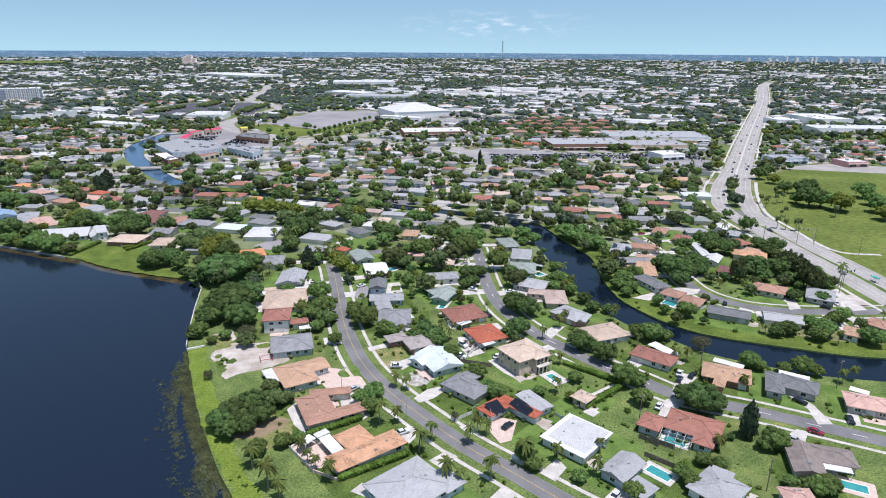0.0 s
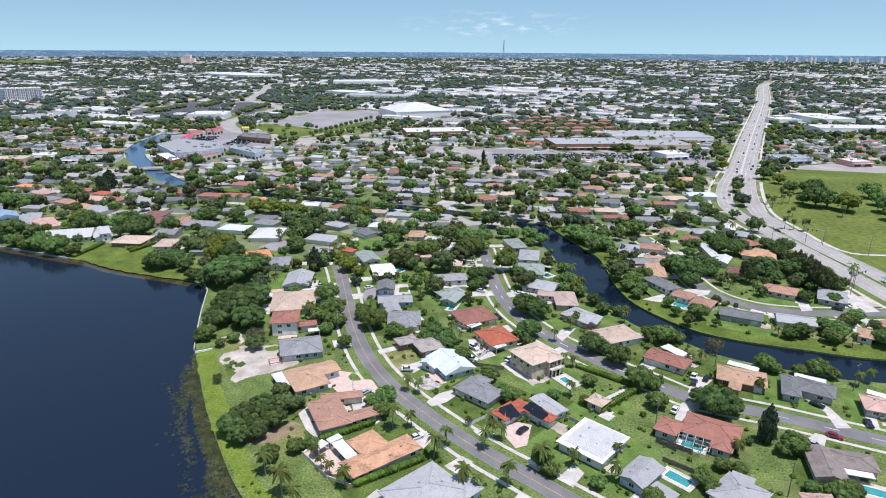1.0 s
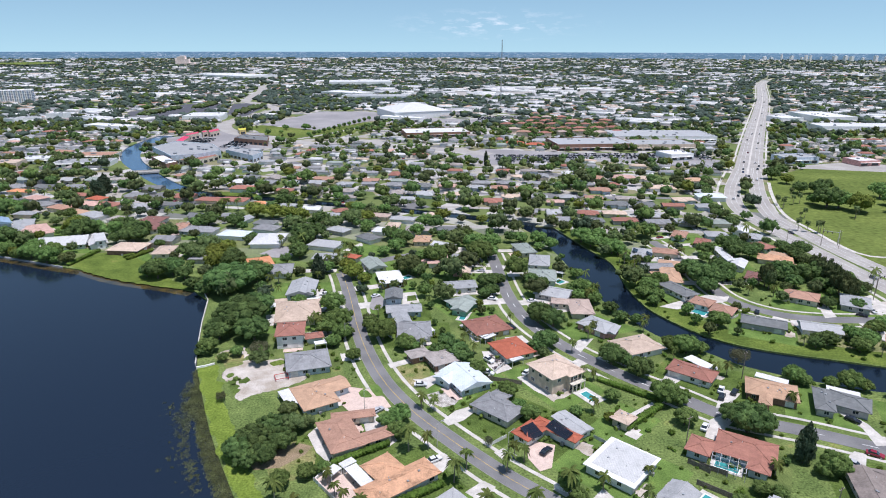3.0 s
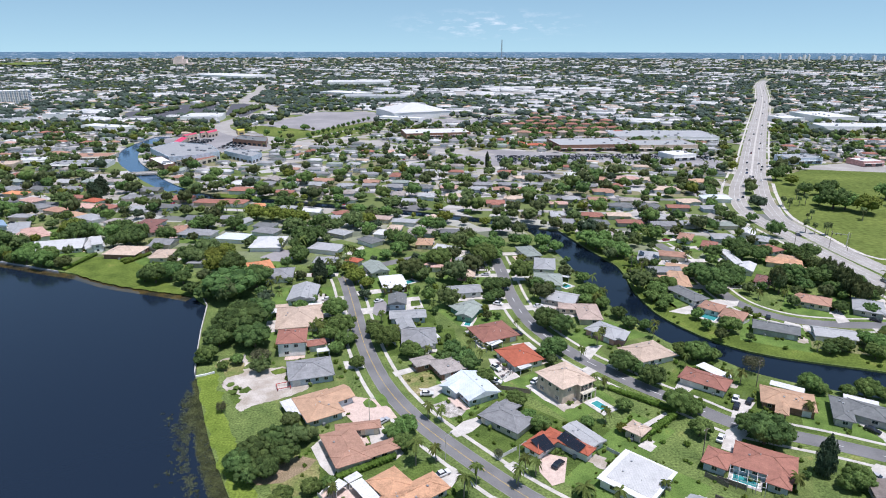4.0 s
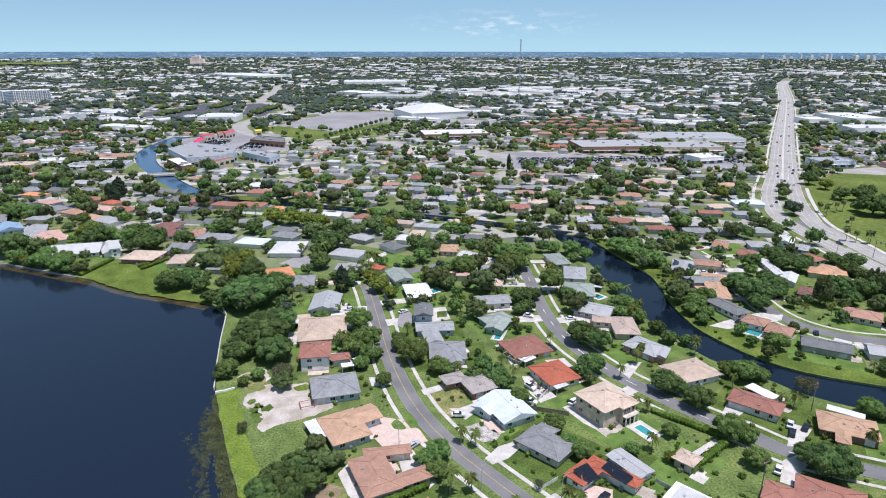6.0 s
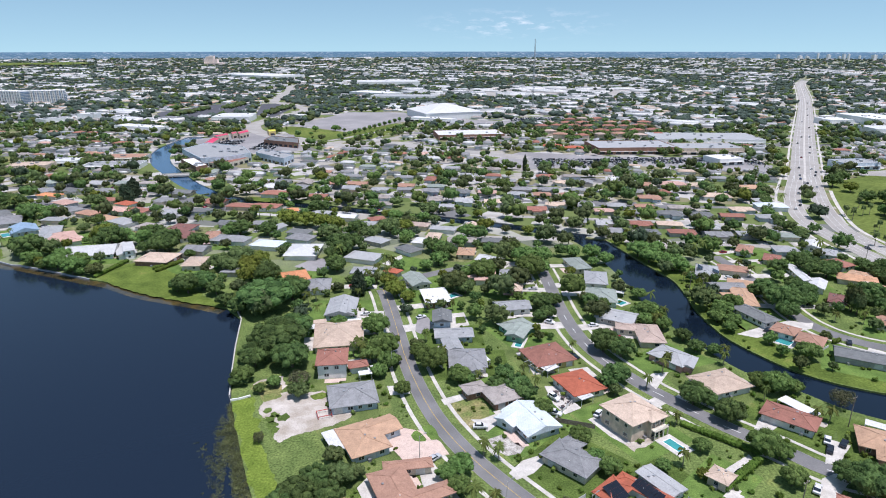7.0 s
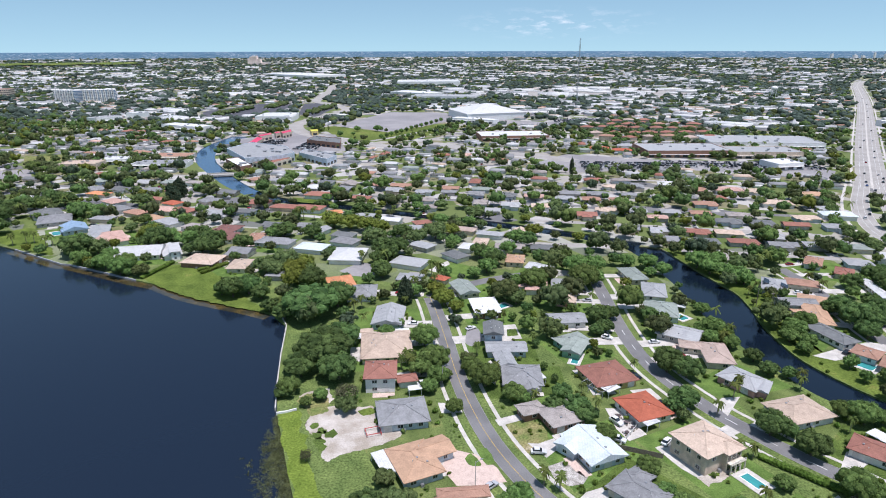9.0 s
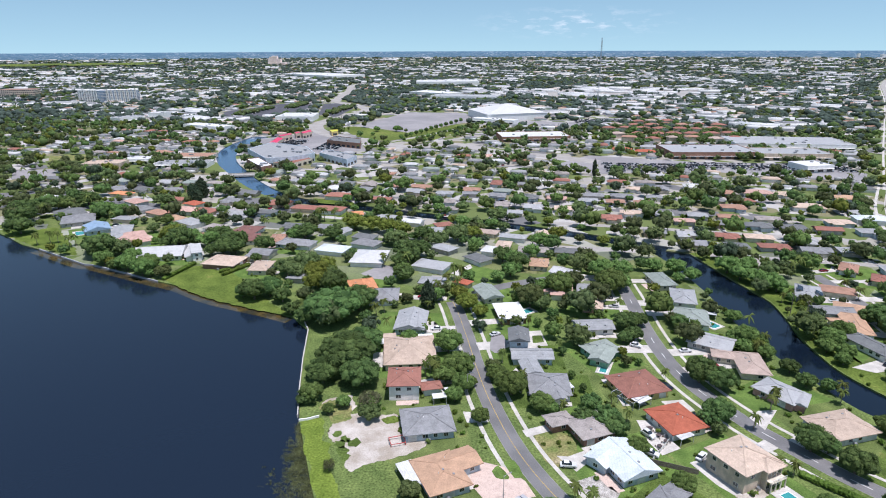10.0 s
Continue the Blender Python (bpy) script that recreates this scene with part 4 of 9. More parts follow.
def car_meshes():
    if not CAR:
        prof = [(-2.3, 0.35), (-2.3, 0.85), (-1.4, 0.98), (1.55, 0.98), (2.25, 0.80), (2.3, 0.35)]
        for key, pr, w in (("body", prof, 1.82), ("cabin", [(-1.85, 0.95), (-1.35, 1.46), (0.25, 1.48), (1.0, 0.97)], 1.62)):
            bm = bmesh.new()
            n = len(pr)
            ins = 0.9 if key == "cabin" else 1.0
            vs = [(x, -w / 2 * (ins if z > 1.2 else 1), z) for x, z in pr] + [(x, w / 2 * (ins if z > 1.2 else 1), z) for x, z in pr]
            poly(bm, vs, [tuple(range(n)), tuple(range(2 * n - 1, n - 1, -1))] + [(i, n + i, n + (i + 1) % n, (i + 1) % n) for i in range(n)])
            bmesh.ops.recalc_face_normals(bm, faces=bm.faces[:])
            bmesh.ops.bevel(bm, geom=bm.edges[:], offset=0.07, segments=1, affect="EDGES")
            CAR[key] = bm
        rb = bmesh.new()
        box(rb, -0.55, 0, 1.49, 1.5, 1.36, 0.05)
        CAR["roof"] = rb
        tb = bmesh.new()
        bmesh.ops.create_cone(tb, cap_ends=True, segments=12, radius1=0.33, radius2=0.33, depth=0.22, matrix=Matrix.Rotation(math.pi / 2, 4, "X"))
        CAR["wheel"] = as_mesh("wheel", tb, RUBBER)
        hb = bmesh.new()
        bmesh.ops.create_cone(hb, cap_ends=True, segments=10, radius1=0.19, radius2=0.19, depth=0.24, matrix=Matrix.Rotation(math.pi / 2, 4, "X"))
        CAR["rim"] = as_mesh("rim", hb, CHROME)
        CAR["glass"] = as_mesh("cabin", CAR.pop("cabin"), GLASS)
        body, roof = CAR.pop("body"), CAR.pop("roof")
        for n, mm in PAINTS.items():
            CAR["body_" + n] = as_mesh("body", body.copy(), mm)
            CAR["roof_" + n] = as_mesh("roof_panel", roof.copy(), mm)
    return CAR


def car(colour, x, y, rot, big=1.0, where="parked on a driveway"):
    kit = car_meshes()
    ob = new("car")
    ob.matrix_basis = Matrix.Translation((x, y, 0.05)) @ Matrix.Rotation(rot, 4, "Z") @ Matrix.Diagonal((1, 1, big, 1))
    shared("body", kit["body_" + colour], ob)
    shared("cabin", kit["glass"], ob)
    shared("roof_panel", kit["roof_" + colour], ob)
    for sx in (-1.42, 1.45):
        for sy in (-0.82, 0.82):
            w = shared("wheel", kit["wheel"], ob, Matrix.Translation((sx, sy, 0.33)))
            shared("rim", kit["rim"], w)
    return tagged(ob, "%s passenger car %s" % (colour, where), "car", "cars")


# ---- pools, poles, walls
def pool(x, y, rot, L, W, deck=1.6, deck_mat=None):
    ob = thing("swimming_pool", x, y, 0, rot, "turquoise backyard swimming pool with a pale deck", "pool")
    db = bmesh.new()
    for sx, sy, a, b in ((0, 1, L + 2 * deck, deck), (0, -1, L + 2 * deck, deck), (1, 0, deck, W), (-1, 0, deck, W)):
        box(db, sx * (L + deck) / 2, sy * (W + deck) / 2, 0.06, a, b, 0.14)
    part("deck", db, deck_mat or CONCRETE, ob)
    wb = bmesh.new()
    box(wb, 0, 0, 0.02, L, W, 0.08)
    part("water", wb, POOLWATER, ob)
    rb = bmesh.new()
    for sx, sy, a, b in ((0, 1, L + 0.5, 0.3), (0, -1, L + 0.5, 0.3), (1, 0, 0.3, L and W), (-1, 0, 0.3, W)):
        box(rb, sx * L / 2, sy * W / 2, 0.1, a, b, 0.1)
    part("coping", rb, WHITE, ob)
    take(x, y, max(L, W) / 2 + 1)
    return ob


def lamp_post(x, y, rot, h=8.0):
    ob = thing("street_lamp", x, y, 0, rot, "tall grey street lamp with a curved arm", "street lamp", "street lamps")
    b = bmesh.new()
    limb(b, (0, 0, 0), (0, 0, h), 0.11, 0.07, 8)
    part("pole", b, CONCRETE, ob)
    b = bmesh.new()
    limb(b, (0, 0, h - 0.3), (1.6, 0, h + 0.25), 0.06, 0.05, 6)
    arm = part("arm", b, STEEL, ob)
    b = bmesh.new()
    box(b, 1.9, 0, h + 0.22, 0.8, 0.3, 0.16)
    part("lamp_head", b, STEEL, arm)
    return ob


def utility_pole(x, y, rot, h=11.0):
    ob = thing("utility_pole", x, y, 0, rot, "weathered wooden utility pole with a cross arm", "utility pole", "utility poles")
    b = bmesh.new()
    limb(b, (0, 0, 0), (0, 0, h), 0.16, 0.11, 8)
    part("pole", b, WOODPOLE, ob)
    b = bmesh.new()
    box(b, 0, 0, h - 0.7, 2.2, 0.14, 0.14)
    arm = part("cross_arm", b, WOODPOLE, ob)
    for i in (-1, 0, 1):
        b = bmesh.new()
        limb(b, (i * 0.95, 0, h - 0.63), (i * 0.95, 0, h - 0.35), 0.06, 0.04, 6)
        part("insulator", b, TRIM, arm)
    return ob


def bus_shelter(x, y, rot):
    """A small roadside shelter with a teal roof on posts."""
    ob = thing("bus_shelter", x, y, 0, rot, "small bus shelter with a teal roof", "bus shelter")
    b = bmesh.new()
    box(b, 0, 0, 2.6, 4.6, 2.2, 0.18)
    box(b, 0, 0, 2.75, 4.0, 1.6, 0.14)
    part("roof", b, surface("teal_metal", (0.05, 0.42, 0.36), rough=0.5, fine_amt=0.08), ob)
    for sx in (-1, 1):
        for sy in (-1, 1):
            b = bmesh.new()
            box(b, sx * 2.0, sy * 0.8, 1.25, 0.12, 0.12, 2.6)
            part("post", b, STEEL, ob)
    b = bmesh.new()
    box(b, 0, 0.5, 0.45, 2.6, 0.45, 0.08)
    box(b, -1.0, 0.5, 0.2, 0.08, 0.4, 0.42)
    box(b, 1.0, 0.5, 0.2, 0.08, 0.4, 0.42)
    part("bench", b, WOODPOLE, ob)
    return ob


def street_signal(x, y, rot, h=9.5):
    """A tall concrete pole with a long arm and signal boxes over the road."""
    ob = thing("traffic_signal", x, y, 0, rot, "tall grey traffic signal pole with an arm", "traffic signal", "traffic signals")
    b = bmesh.new()
    limb(b, (0, 0, 0), (0, 0, h), 0.28, 0.2, 8)
    part("pole", b, CONCRETE, ob)
    b = bmesh.new()
    limb(b, (0, 0, h - 1.6), (9.0, 0, h - 0.8), 0.14, 0.09, 6)
    arm = part("arm", b, STEEL, ob)
    for u in (4.0, 6.5, 8.6):
        b = bmesh.new()
        box(b, u, 0, h - 1.6 + 0.089 * u - 0.6, 0.4, 0.35, 1.1)
        part("signal_box", b, DARKSTEEL, arm)
    return ob


def garden_table(x, y, rot):
    """A dark round garden table with stools."""
    ob = thing("garden_table", x, y, 0, rot, "dark garden table with stools on paving", "table", "garden tables")
    b = bmesh.new()
    bmesh.ops.create_cone(b, cap_ends=True, segments=14, radius1=0.75, radius2=0.75, depth=0.07, matrix=Matrix.Translation((0, 0, 0.76)))
    part("tabletop", b, DARKSTEEL, ob)
    b = bmesh.new()
    limb(b, (0, 0, 0.03), (0, 0, 0.75), 0.09, 0.07, 8)
    part("pedestal", b, DARKSTEEL, ob)
    for i in range(4):
        a = 1.5708 * i + 0.4
        b = bmesh.new()
        box(b, 1.15 * math.cos(a), 1.15 * math.sin(a), 0.46, 0.42, 0.42, 0.06, a)
        limb(b, (1.15 * math.cos(a), 1.15 * math.sin(a), 0.03), (1.15 * math.cos(a), 1.15 * math.sin(a), 0.45), 0.16, 0.05, 6)
        part("stool", b, WOODPOLE, ob)
    return ob


def wall_run(name, pts, h, w, material, label, category, z0=-1.0):
    """A low wall along a line."""
    line = np.array(pts, float)
    a, b = offset_line(line, -w / 2), offset_line(line, w / 2)
    n = len(line)
    v = [(*p, h) for p in a] + [(*p, h) for p in b] + [(*p, z0) for p in a] + [(*p, z0) for p in b]
    f = [(i, n + i, n + i + 1, i + 1) for i in range(n - 1)]
    f += [(i, i + 1, 2 * n + i + 1, 2 * n + i) for i in range(n - 1)] + [(n + i + 1, n + i, 3 * n + i, 3 * n + i + 1) for i in range(n - 1)]
    f += [(0, 2 * n, 3 * n, n), (n - 1, 2 * n - 1, 4 * n - 1, 3 * n - 1)]
    me = bpy.data.meshes.new(name)
    me.from_pydata(v, [], f)
    me.materials.append(material)
    return tagged(new(name, me), label, category)


# ---- landmarks
def hotel(x, y, top):
    z = rise(x, y)
    ob = thing("tower_hotel", x, y, z, 0.1, "pinkish stepped high-rise on the horizon", "tower")
    skin = surface("pink_beige_stucco", (0.86, 0.72, 0.66), (0.80, 0.67, 0.61), scale=0.05, fine=0.3, fine_amt=0.06)
    h = top - z
    for nm, dx, w, hh in (("tower", 4, 26, h), ("tower", -12, 24, h * 0.9), ("side_wing", -26, 16, h * 0.62), ("side_wing", 27, 18, h * 0.66), ("low_wing", 16, 96, h * 0.26)):
        b = bmesh.new()
        box(b, dx, 0, hh / 2 - 1, w, 30 + w * 0.1, hh + 2)
        part(nm, b, skin, ob)
        for k in range(int(hh / 6)):
            b = bmesh.new()
            box(b, dx, -(30 + w * 0.1) / 2 - 0.1, 3 + 6 * k, w * 0.86, 0.5, 2.2)
            part("window_band", b, WALLS["tan"], ob)


def far_tower(x, y, h, w):
    """A pale tower block of the city on the horizon."""
    z = rise(x, y)
    ob = thing("tower_block", x, y, z, 0.3, "pale distant tower block on the horizon", "tower", "far towers")
    b = bmesh.new()
    box(b, 0, 0, h / 2 - 1, w, w * 0.8, h + 2)
    part("body", b, WHITE, ob)
    b = bmesh.new()
    box(b, 0, 0, h + 1, w * 0.4, w * 0.4, 4)
    part("roof_house", b, WHITE, ob)


def mast(x, y, h):
    """A guyed lattice radio mast."""
    ob = thing("radio_mast", x, y, 0, 0, "tall thin lattice radio mast with guy wires", "mast")
    for i in range(3):
        a = 2.0944 * i
        b = bmesh.new()
        limb(b, (1.3 * math.cos(a), 1.3 * math.sin(a), 0), (0.9 * math.cos(a), 0.9 * math.sin(a), h), 0.34, 0.28, 5)
        part("leg", b, STEEL, ob)
        for z in (0.45, 0.92):
            b = bmesh.new()
            limb(b, (0, 0, h * z), (34 * math.cos(a + 0.5), 34 * math.sin(a + 0.5), 0), 0.06, 0.06, 3)
            part("guy_wire", b, STEEL, ob)
    b = bmesh.new()
    n = 44
    for i in range(n):
        for k in range(3):
            a, c = 2.0944 * k, 2.0944 * (k + 1)
            z0, z1 = h * i / n, h * (i + 1) / n
            limb(b, (1.1 * math.cos(a), 1.1 * math.sin(a), z0), (1.1 * math.cos(c), 1.1 * math.sin(c), z1), 0.09, 0.09, 3)
    part("lattice", b, STEEL, ob)


def water_tower(x, y, h):
    ob = thing("water_tower", x, y, 0, 0, "pale blue-white water tower on slender legs", "water tower")
    b = bmesh.new()
    bmesh.ops.create_uvsphere(b, u_segments=16, v_segments=10, radius=1.0, matrix=Matrix.Translation((0, 0, h - 5)) @ Matrix.Diagonal((7, 7, 5, 1)))
    part("tank", b, WALLS["white"], ob, "", True)
    for i in range(6):
        a = 1.0472 * i
        b = bmesh.new()
        limb(b, (6 * math.cos(a), 6 * math.sin(a), 0), (5 * math.cos(a), 5 * math.sin(a), h - 5), 0.4, 0.35, 6)
        part("leg", b, WALLS["white"], ob)


def bridge(x1, y1, x2, y2):
    ln, rot = math.hypot(x2 - x1, y2 - y1), math.atan2(y2 - y1, x2 - x1)
    ob = thing("road_bridge", (x1 + x2) / 2, (y1 + y2) / 2, 0, rot, "low pale concrete road bridge over the canal", "bridge")
    b = bmesh.new()
    box(b, 0, 0, 0.55, ln, 11, 0.7)
    part("deck", b, HIGHWAY, ob)
    for s in (-1, 1):
        b = bmesh.new()
        box(b, 0, s * 5.3, 1.35, ln, 0.3, 0.9)
        part("parapet", b, CONCRETE, ob)
    for s in (-0.2, 0.2):
        b = bmesh.new()
        box(b, s * ln, 0, -0.6, 0.9, 10, 1.8)
        part("pier", b, CONCRETE, ob)


def play_frame(x, y, rot):
    """A red metal frame standing on the sandy lot."""
    red = surface("red_frame_paint", (0.45, 0.06, 0.05), rough=0.5, fine_amt=0.1)
    ob = thing("metal_frame", x, y, 0, rot, "red metal frame standing on bare sand", "frame")
    for sx in (-1, 1):
        for sy in (-1, 1):
            b = bmesh.new()
            limb(b, (sx * 2.2, sy * 1.8, 0), (sx * 2.2, sy * 1.8, 0.9), 0.10, 0.13, 6)
            part("post", b, red, ob)
        b = bmesh.new()
        limb(b, (sx * 2.2, -1.9, 0.9), (sx * 2.2, 1.9, 0.9), 0.12, 0.12, 6)
        part("rail", b, red, ob)
        b = bmesh.new()
        limb(b, (-2.3, sx * 1.8, 0.9), (2.3, sx * 1.8, 0.9), 0.12, 0.12, 6)
        part("rail", b, red, ob)
    return ob


# ---------------------------------------------------------------- water and the ground sheet
SHORE_EAST = [(-27.8, 110.0), (-38.8, 124.8), (-46.0, 134.5), (-52.6, 145.2), (-62.8, 162.5), (-70.8, 177.7), (-78.3, 193.2), (-84.4, 205.5)]
SEAWALL = [(-86.0, 208.3), (-91.1, 223.9), (-97.2, 244.0), (-103.9, 268.9), (-108.2, 276.2)]
SHORE_NORTH = [(-114.9, 280.7), (-130.6, 286.6), (-148.0, 291.9), (-162.9, 297.4), (-185.1, 309.4)]
QUAY = [(-198.8, 313.7), (-222.4, 322.8), (-248.9, 332.4), (-253.2, 332.4), (-298.0, 353.4)]
SHORE_WEST = [(-314.8, 360.0), (-347.6, 379.5), (-392.5, 400.6)]
CANAL_R = [(77.5, 392.6), (88.1, 354.8), (94.5, 334.1), (97.3, 324.0), (97.3, 305.2), (95.9, 289.9), (97.0, 270.7), (99.3, 259.0), (105.0, 247.0), (111.7, 236.5), (120.7, 227.9), (134.2, 221.1), (153.9, 214.7), (172.5, 208.7), (186.1, 206.9), (210.7, 201.9)]
CANAL_L = [(54.3, 398.7), (62.9, 373.3), (69.3, 343.8), (72.0, 325.0), (74.2, 300.0), (77.9, 279.0), (82.0, 264.5), (87.6, 248.3), (93.1, 235.3), (101.3, 226.3), (109.3, 218.8), (115.5, 211.2), (126.7, 203.7), (137.2, 198.8), (152.6, 192.7), (174.1, 188.9), (197.8, 185.4)]
CANAL_LINK = [(-216.8, 506.4), (-188.9, 487.8), (-152.3, 477.0), (-107.3, 463.2), (-60.1, 448.6), (-15.5, 433.2), (26.2, 417.1), (66.6, 397.8)]
CANAL_WEST = [(-366.4, 827.5), (-365.0, 778.0), (-359.5, 729.4), (-342.5, 678.9), (-319.3, 635.0), (-292.1, 596.6), (-250.1, 541.5), (-216.8, 506.4)]
HORIZON_H = 87.0


def rise(x, y):
    """Height of the land: flat near by, rising very gently far off."""
    return 46.0 * max(0.0, (math.hypot(x, y) - 2600.0) / 2050.0)


def band(line, w0, w1):
    """The outline of a canal of changing width along a line."""
    s = smooth_line(line, 6)
    t = np.linspace(w0, w1, len(s))[:, None] / 2
    one = offset_line(s, 1.0) - s
    return np.concatenate([s + one * t, (s - one * t)[::-1]])


lake_out = np.concatenate([smooth_line(SHORE_EAST, 3), np.array(SEAWALL[1:-1]), smooth_line(SHORE_NORTH, 4), np.array(QUAY), smooth_line(SHORE_WEST, 5), np.array([(-520, 420), (-700, 150), (-400, -120), (-60, -120)])])
canal_out = np.concatenate([smooth_line(CANAL_R, 4), smooth_line(CANAL_L, 4)[::-1]])
link_out = band(CANAL_LINK, 14, 12)
west_out = band(CANAL_WEST, 24, 15)
WATERS = [lake_out, canal_out, link_out, west_out]
WET = np.logical_or.reduce([take_poly(w) for w in WATERS])
STREETS = []


def ground_sheet():
    """One sheet of ground to the horizon, cut open where there is water, with banks that go down into it."""
    from mathutils import geometry
    R = 4700.0
    verts = [Vector((R * math.cos(a), R * math.sin(a))) for a in np.linspace(0, 2 * math.pi, 48, endpoint=False)]
    n0 = len(verts)
    edges = [(i, (i + 1) % n0) for i in range(n0)]
    for w in WATERS:
        k = len(verts)
        verts += [Vector(p) for p in w]
        edges += [(k + i, k + (i + 1) % len(w)) for i in range(len(w))]
    for x in range(-1000, 1201, 100):
        for y in range(-50, 1650, 100):
            verts.append(Vector((x + 3.3, y + 1.7)))
    for d in (2600, 3000, 3400, 3800, 4200, 4500):
        for a in np.linspace(0, 2 * math.pi, 64, endpoint=False):
            verts.append(Vector((d * math.cos(a), d * math.sin(a))))
    v2, e2, f2, *_ = geometry.delaunay_2d_cdt(verts, edges, [], 1, 1e-4)

    def wet(x, y):
        for w in WATERS:
            hit = False
            for (x1, y1), (x2, y2) in zip(w, np.roll(w, -1, 0)):
                if (y1 > y) != (y2 > y) and x < (x2 - x1) * (y - y1) / (y2 - y1) + x1:
                    hit = not hit
            if hit:
                return True
        return False
    keep = []
    for f in f2:
        cx, cy = sum(v2[i].x for i in f) / 3, sum(v2[i].y for i in f) / 3
        if not wet(cx, cy):
            keep.append(f)
    bm = bmesh.new()
    vs = [bm.verts.new((p.x, p.y, rise(p.x, p.y))) for p in v2]
    for f in keep:
        bm.faces.new([vs[i] for i in f])
    for v in [v for v in bm.verts if not v.link_faces]:
        bm.verts.remove(v)
    rim = [e for e in bm.edges if len(e.link_faces) == 1 and e.verts[0].co.length < 4000]
    made = bmesh.ops.extrude_edge_only(bm, edges=rim)
    for v in [g for g in made["geom"] if isinstance(g, bmesh.types.BMVert)]:
        v.co.z = -2.0
    bmesh.ops.recalc_face_normals(bm, faces=bm.faces[:])
    me = bpy.data.meshes.new("ground")
    bm.to_mesh(me)
    bm.free()
    me.materials.append(GROUND)
    tagged(new("ground", me), "flat suburban ground of grass, sand and paving", "ground", "", "structure")


def ground_material():
    """Grass near by; among the houses further off it breaks up into dry grass, sand and paving."""
    m = surface("ground_cover", (0.147, 0.193, 0.060), (0.091, 0.130, 0.040), scale=0.12, fine=1.5, fine_amt=0.48, rough=0.95, spec=0.03, third=(0.22, 0.22, 0.07))
    n, ln = m.node_tree.nodes, m.node_tree.links
    b = n["Principled BSDF"]
    src = b.inputs["Base Color"].links[0].from_socket
    co = n.new("ShaderNodeNewGeometry")
    cell = n.new("ShaderNodeTexVoronoi")
    cell.inputs["Scale"].default_value = 0.055
    ln.new(co.outputs["Position"], cell.inputs["Vector"])
    ramp = n.new("ShaderNodeValToRGB")
    ramp.color_ramp.interpolation = "CONSTANT"
    e = ramp.color_ramp.elements
    e[0].position, e[0].color = 0.0, (0.13, 0.165, 0.06, 1)
    e[1].position, e[1].color = 0.30, (0.20, 0.19, 0.11, 1)
    for p, c in ((0.44, (0.33, 0.31, 0.27, 1)), (0.60, (0.10, 0.135, 0.045, 1)), (0.72, (0.41, 0.395, 0.37, 1)), (0.90, (0.16, 0.16, 0.16, 1))):
        k = e.new(p)
        k.color = c
    sep = n.new("ShaderNodeSeparateColor")
    ln.new(cell.outputs["Color"], sep.inputs[0])
    ln.new(sep.outputs[0], ramp.inputs[0])
    xyz = n.new("ShaderNodeSeparateXYZ")
    ln.new(co.outputs["Position"], xyz.inputs[0])
    far = n.new("ShaderNodeMapRange")
    far.inputs[1].default_value, far.inputs[2].default_value = 310, 440
    ln.new(xyz.outputs["Y"], far.inputs[0])
    mix = n.new("ShaderNodeMix")
    mix.data_type = "RGBA"
    ln.new(far.outputs[0], mix.inputs[0])
    ln.new(src, mix.inputs[6])
    ln.new(ramp.outputs[0], mix.inputs[7])
    ln.new(mix.outputs[2], b.inputs["Base Color"])
    return m


GROUND = ground_material()
ground_sheet()
for nm, out, mm, words in (("lake", lake_out, LAKE, "dark blue lake water with fine ripples"), ("canal", canal_out, CANAL, "dark blue canal water"),
                           ("canal", link_out, CANAL, "narrow canal between trees"), ("canal", west_out, CANAL_SKY_TINT, "blue canal water by the shops")):
    patch(nm, out, {"lake": -0.6}.get(nm, -0.62 - 0.01 * len(bpy.data.objects) % 0.05), mm, words, "water", v=0)


def street(name, line):
    """A two-lane street: asphalt, a low kerb and a pavement on both sides."""
    STREETS.append(line)
    strip("road", line, 6.0, 0.02, ASPHALT, "grey two-lane asphalt street", "road")
    if name == "a":
        strip("road_line", line, 0.16, 0.032, YELLOW, "worn yellow centre line", "road marking", take_it=False)
    elif name == "b":
        for i in range(2, len(line) - 3, 3):
            strip("road_line", line[i:i + 2], 0.22, 0.032, WHITELINE, "white dash of a centre line", "road marking", take_it=False)
    for s in (-1, 1):
        strip("kerb", offset_line(line, s * 3.08), 0.16, 0.07, LOT, "low grey asphalt kerb", "kerb", thick=0.09)
        strip("pavement", offset_line(line, s * 6.6), 1.3, 0.05, CONCRETE, "pale concrete pavement", "pavement", thick=0.1)


